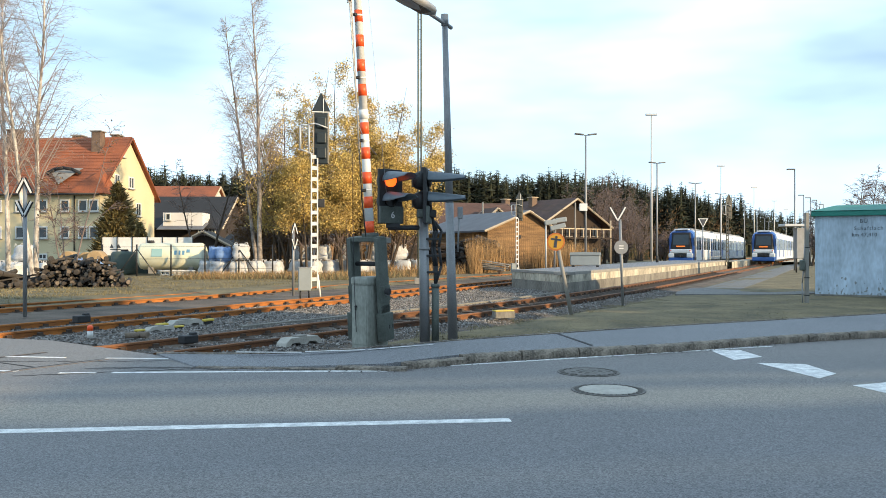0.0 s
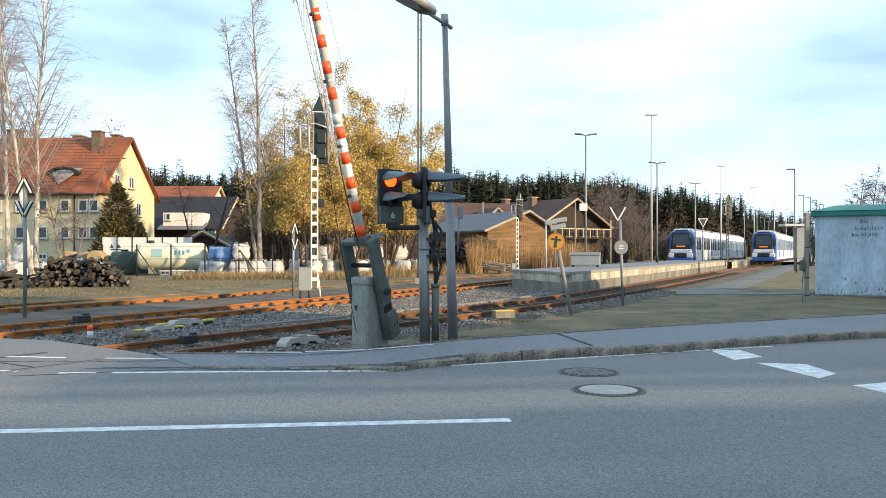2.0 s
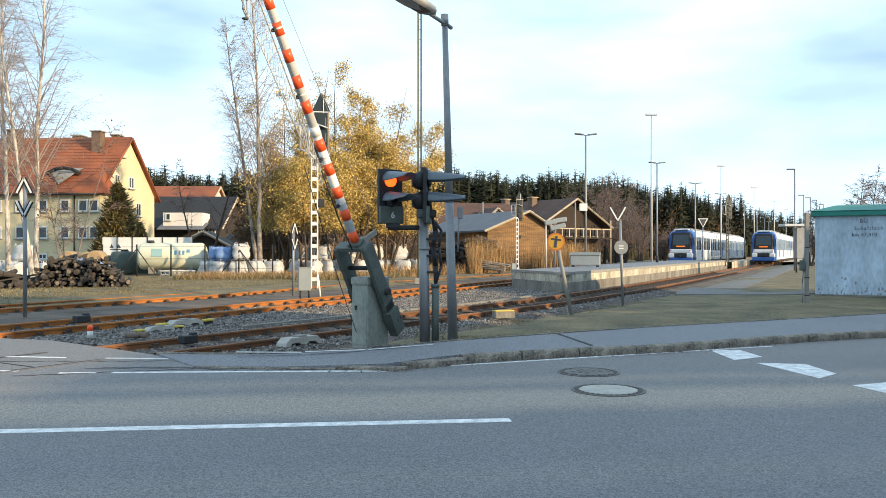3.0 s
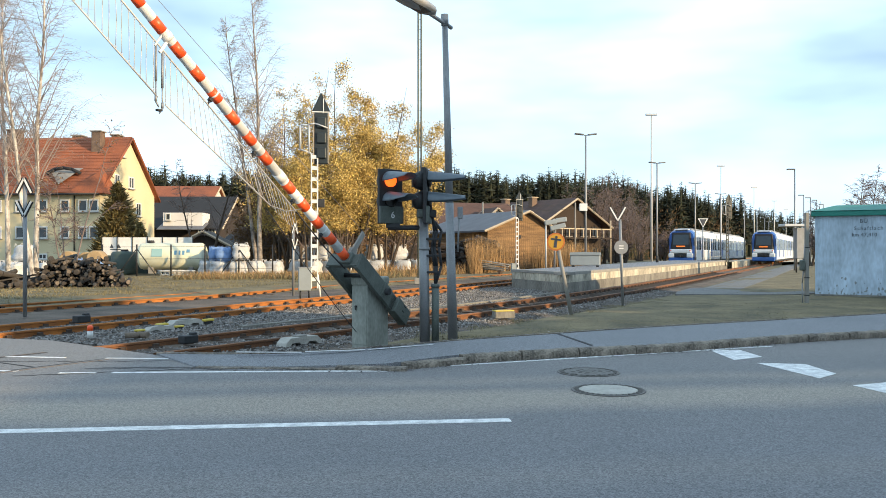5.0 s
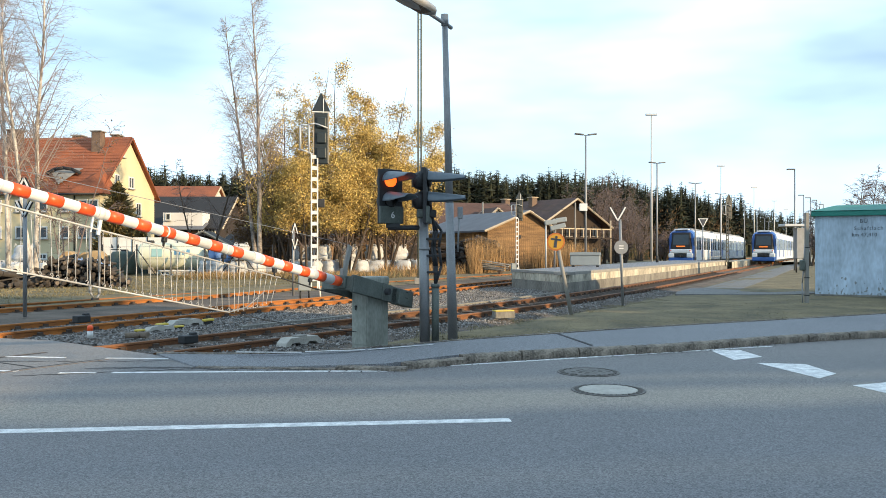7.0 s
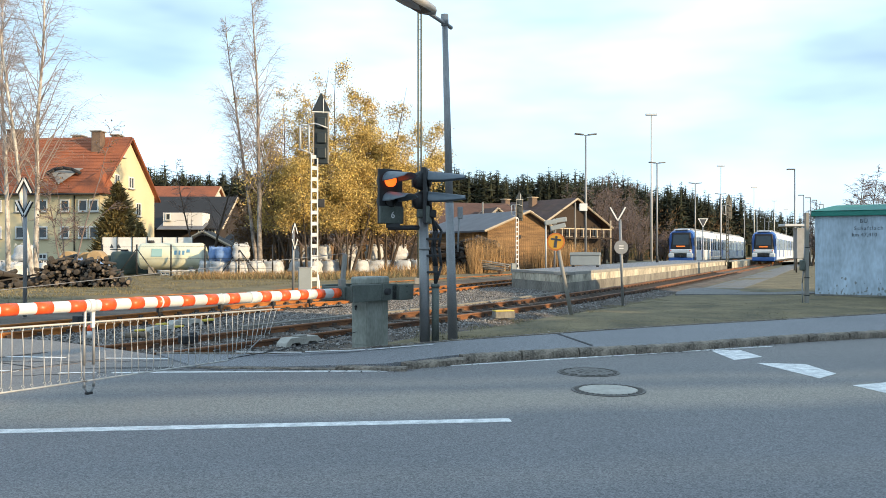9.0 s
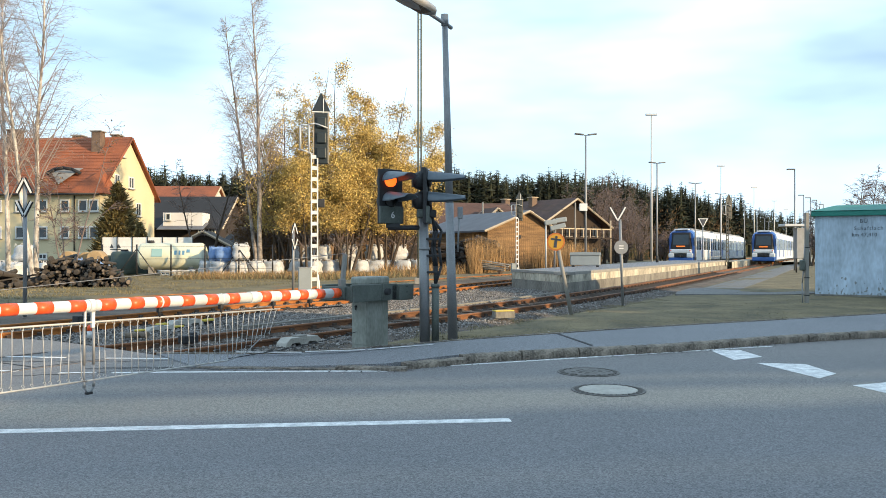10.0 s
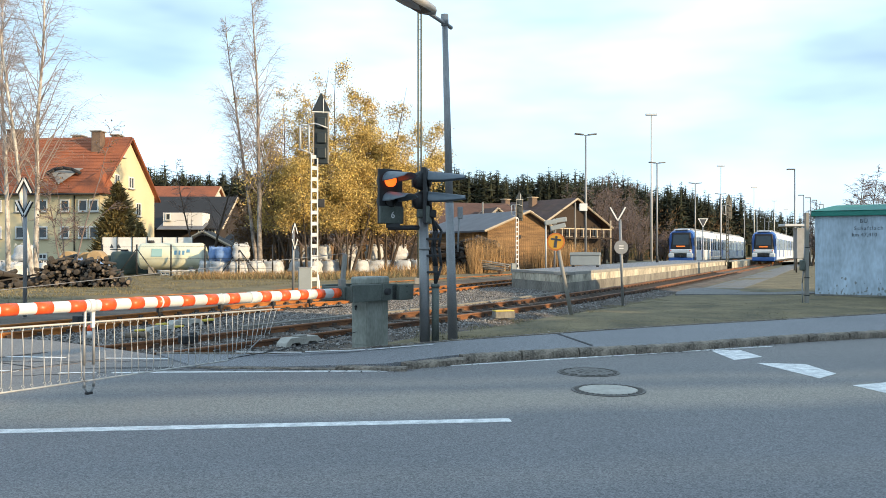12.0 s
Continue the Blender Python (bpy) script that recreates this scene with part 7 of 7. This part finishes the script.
def garden_conifer(x, y, H, R, seed, label):
    rnd = random.Random(seed)
    root = thing("conifer", pose(x, y, 0), label, "tree", "garden conifers")
    b = B()
    rod(b, (0, 0, -0.1), (0, 0, H * 0.9), 0.12, 0.02, 8)
    part("trunk", b, BARK, root)
    v, f = [], []
    conifer(root, v, f, rnd, 0, 0, 0, H, R, 80, 40, 0.05, 0.10, (-0.7, 0.25), (0.08, 0.18))
    for _ in range(4200):
        u = rnd.random() ** 1.3
        a, rr = rnd.uniform(0, 6.283), R * (1 - u) ** 0.8 * rnd.uniform(0.7, 1.1)
        s = rnd.uniform(0.05, 0.13)
        c = Vector((rr * math.cos(a), rr * math.sin(a), H * (0.04 + 0.96 * u)))
        n0 = len(v)
        v += [tuple(c + Vector((rnd.gauss(0, s), rnd.gauss(0, s), rnd.gauss(0, s)))) for _ in range(3)]
        f.append((n0, n0 + 1, n0 + 2))
    o = new("crown", rough_mesh("crown", v, f, OLIVE))
    o.parent = root


garden_conifer(-22.2, 56.0, 6.2, 1.8, 5, "dense olive-green conifer before the yellow house")
garden_conifer(-20.5, 55.4, 3.4, 0.9, 6, "smaller olive conifer beside the house")
garden_conifer(50.0, 88.0, 8.0, 2.0, 7, "dark conifer among bare trees behind the hut")


def forest():
    rnd = random.Random(21)
    v, f = [], []
    spots = []
    for k in range(2100):
        x = rnd.uniform(-80, 62)
        spots.append((x, rnd.uniform(166, 205), (18.9 + 1.6 * noise.noise((x * 0.09, 3.0, 0)) + 1.2 * noise.noise((x * 0.4, 7.0, 0)) + rnd.uniform(-2.4, 0.5)) * (1 - 0.25 * ease(x, 22, 60))))
    for k in range(90):
        u = rnd.random()
        spots.append((58 + 75 * u, 205 + 95 * u + rnd.uniform(0, 25), rnd.uniform(13, 17.5)))
    for k in range(60):
        spots.append((rnd.uniform(125, 330), rnd.uniform(320, 380), rnd.uniform(11, 17)))
    for x, y, h in spots:
        if rnd.random() < 0.05:
            h *= rnd.uniform(1.05, 1.14)
        r = h * rnd.uniform(0.10, 0.19)
        conifer(None, v, f, rnd, x, y, -0.5, h, r, 22, 17, 0.3, 0.10, (-0.25, 0.5), (0.09, 0.2))
        n0 = len(v)
        v += [(x + 0.42 * r * math.cos(q * 1.0472) * rnd.uniform(0.8, 1.2), y + 0.42 * r * math.sin(q * 1.0472), 0) for q in range(6)] + [(x, y, h * 0.97)]
        f += [(n0 + q, n0 + (q + 1) % 6, n0 + 6) for q in range(6)]
    tagged(new("forest", rough_mesh("forest", v, f, FARNEEDLE)), "dark conifer forest along the horizon", "forest", kind="stuff")
    v, f = [], []
    for k in range(150):
        x, y = rnd.uniform(-70, 60), rnd.uniform(160, 168)
        h = rnd.uniform(6, 11)
        for _ in range(170):
            c = Vector((x + rnd.gauss(0, 1.3), y + rnd.gauss(0, 1), rnd.uniform(0, h)))
            s = rnd.uniform(0.10, 0.26)
            n0 = len(v)
            v += [tuple(c + Vector((rnd.gauss(0, s * 0.35), rnd.gauss(0, s * 0.35), rnd.gauss(0, s)))) for _ in range(3)]
            f.append((n0, n0 + 1, n0 + 2))
    tagged(new("forest_edge", rough_mesh("forest_edge", v, f, LEAFBROWN)), "brown deciduous growth at the forest edge", "forest", kind="stuff")


forest()


class Heights:
    """ground heights on a coarse grid, for scattering"""
    known = {}


def z_near(x, y):
    k = (round(x), round(y))
    if k not in Heights.known:
        Heights.known[k] = ground_z(*k)
    return Heights.known[k]


def blades(name, material, label, areas, seed):
    """areas: (count, x0, x1, y0, y1, height, width, inside test)"""
    rnd = random.Random(seed)
    v, f = [], []
    for count, x0, x1, y0, y1, h, w, test in areas:
        made = 0
        while made < count:
            x, y = rnd.uniform(x0, x1), y0 + (y1 - y0) * rnd.random() ** 1.4
            made += 1
            if not test(x, y) or noise.noise((x * 0.6, y * 0.6, seed)) < rnd.uniform(-0.6, 0.1):
                continue
            z = z_near(x, y) - 0.02
            hh = h * rnd.uniform(0.4, 1.25)
            a = rnd.uniform(0, 6.283)
            dx, dy = w * math.cos(a), w * math.sin(a)
            bend = 0.35 if h < 1 else 0.11
            lx, ly = rnd.gauss(0, bend) * hh, rnd.gauss(0, bend) * hh
            n0 = len(v)
            v += [(x - dx, y - dy, z), (x + dx, y + dy, z), (x + lx, y + ly, z + hh)]
            f.append((n0, n0 + 1, n0 + 2))
    tagged(new(name, rough_mesh(name, v, f, material)), label, "grass", kind="stuff")


def on_lawn(x, y):
    o = aside(LINE_1, x, y) if y < 30 else 3
    return o > 1.9 and y > 12.65 + 0.573 * (x + 0.2) and not (6.8 < x < 12.8 and 24.6 + 0.5 * (x - 6.8) * 0.6 < y < 31 and y > 24.6)


def behind_tracks(x, y):
    return aside(LINE_3, x, y) < -1.6


def track_edge(x, y):
    return 1.2 < abs(aside(LINE_3, x, y)) < 3.2


blades("lawn_grass", LAWNBLADE, "short worn olive grass behind the footway", [(80000, -0.5, 12.5, 12.6, 30, 0.032, 0.007, on_lawn), (9000, 9, 26, 28, 60, 0.04, 0.012, lambda x, y: aside(LINE_1, x, y) > 4.5)], 3)
blades("yard_grass", BLADE, "dry straw-coloured grass in the yard", [(70000, -26, 0, 25, 47, 0.085, 0.010, behind_tracks), (12000, -14, 4, 42, 56, 0.36, 0.018, behind_tracks), (16000, -16, 4, 17, 46, 0.09, 0.012, track_edge)], 4)
blades("dry_reeds", REED, "tall golden dry reeds before the timber shed", [(9000, -14, 1, 42.5, 49.5, 0.40, 0.016, behind_tracks), (16000, 1.8, 9.8, 54, 61.0, 2.3, 0.014, lambda x, y: aside(LINE_3, x, y) < -1.0), (3500, -4, 4.5, 50, 56, 0.7, 0.03, behind_tracks), (5000, 7.0, 13, 62, 75, 2.2, 0.022, lambda x, y: aside(LINE_2, x, y) < -2)], 5)

# ---- what moves ----
def sway(a):
    for (a0, v0), (a1, v1) in zip(SWAY, SWAY[1:]):
        if a <= a1:
            return v0 + (v1 - v0) * (a - a0) / (a1 - a0)
    return SWAY[-1][1]


def rail_end(a):
    """Where the lower rail ends, in the boom's space, with the boom lifted by a degrees."""
    q = radians(a + sway(a))
    return RAIL_END - DROP * math.sin(q), RAIL_Z - DROP * math.cos(q)


def motions():
    walk(barrier_boom, [(t, BARRIER @ pose(0, 0, 0, 0, -a, 0)) for t, a in SWING])
    for ob, s, lean in hanging:
        share = max(0.0, min(1.0, (4.9 - s) / (4.9 - RAIL_END)))
        walk(ob, [(t, pose(s, 0, RAIL_Z, 0, a + lean * max(0.0, 1 - a / 60) + sway(a) * share, 0)) for t, a in SWING])
    for ob in ties:
        rows = []
        for t, a in SWING:
            x, z = rail_end(a)
            c, s = math.cos(radians(a)), math.sin(radians(a))
            dx, dz = x * c - z * s - TIE_FOOT.x, x * s + z * c + 0.84 - TIE_FOOT.z
            rows.append((t, pose(*TIE_FOOT, 0, -math.degrees(math.atan2(dz, dx)), 0)))
        walk(ob, rows)
    for ob in swinging:
        rows = []
        for t, a in SWING:
            x, z = rail_end(a)
            dx, dz = 4.98 - DROP * math.sin(radians(a)) - x, RAIL_Z - DROP * math.cos(radians(a)) - z
            rows.append((t, pose(x, 0, z, 0, -math.degrees(math.atan2(dz, dx)), 0)))
        walk(ob, rows)
    for ob in rail_tails:
        walk(ob, [(t, pose(rail_end(a)[0], 0, rail_end(a)[1], 0, a - 0.8 * max(0.0, a - 10), 0)) for t, a in SWING])
    for ob in lower_rails:
        walk(ob, [(t, pose(-DROP * math.sin(radians(a)), 0, -DROP * math.cos(radians(a)))) for t, a in SWING])


motions()
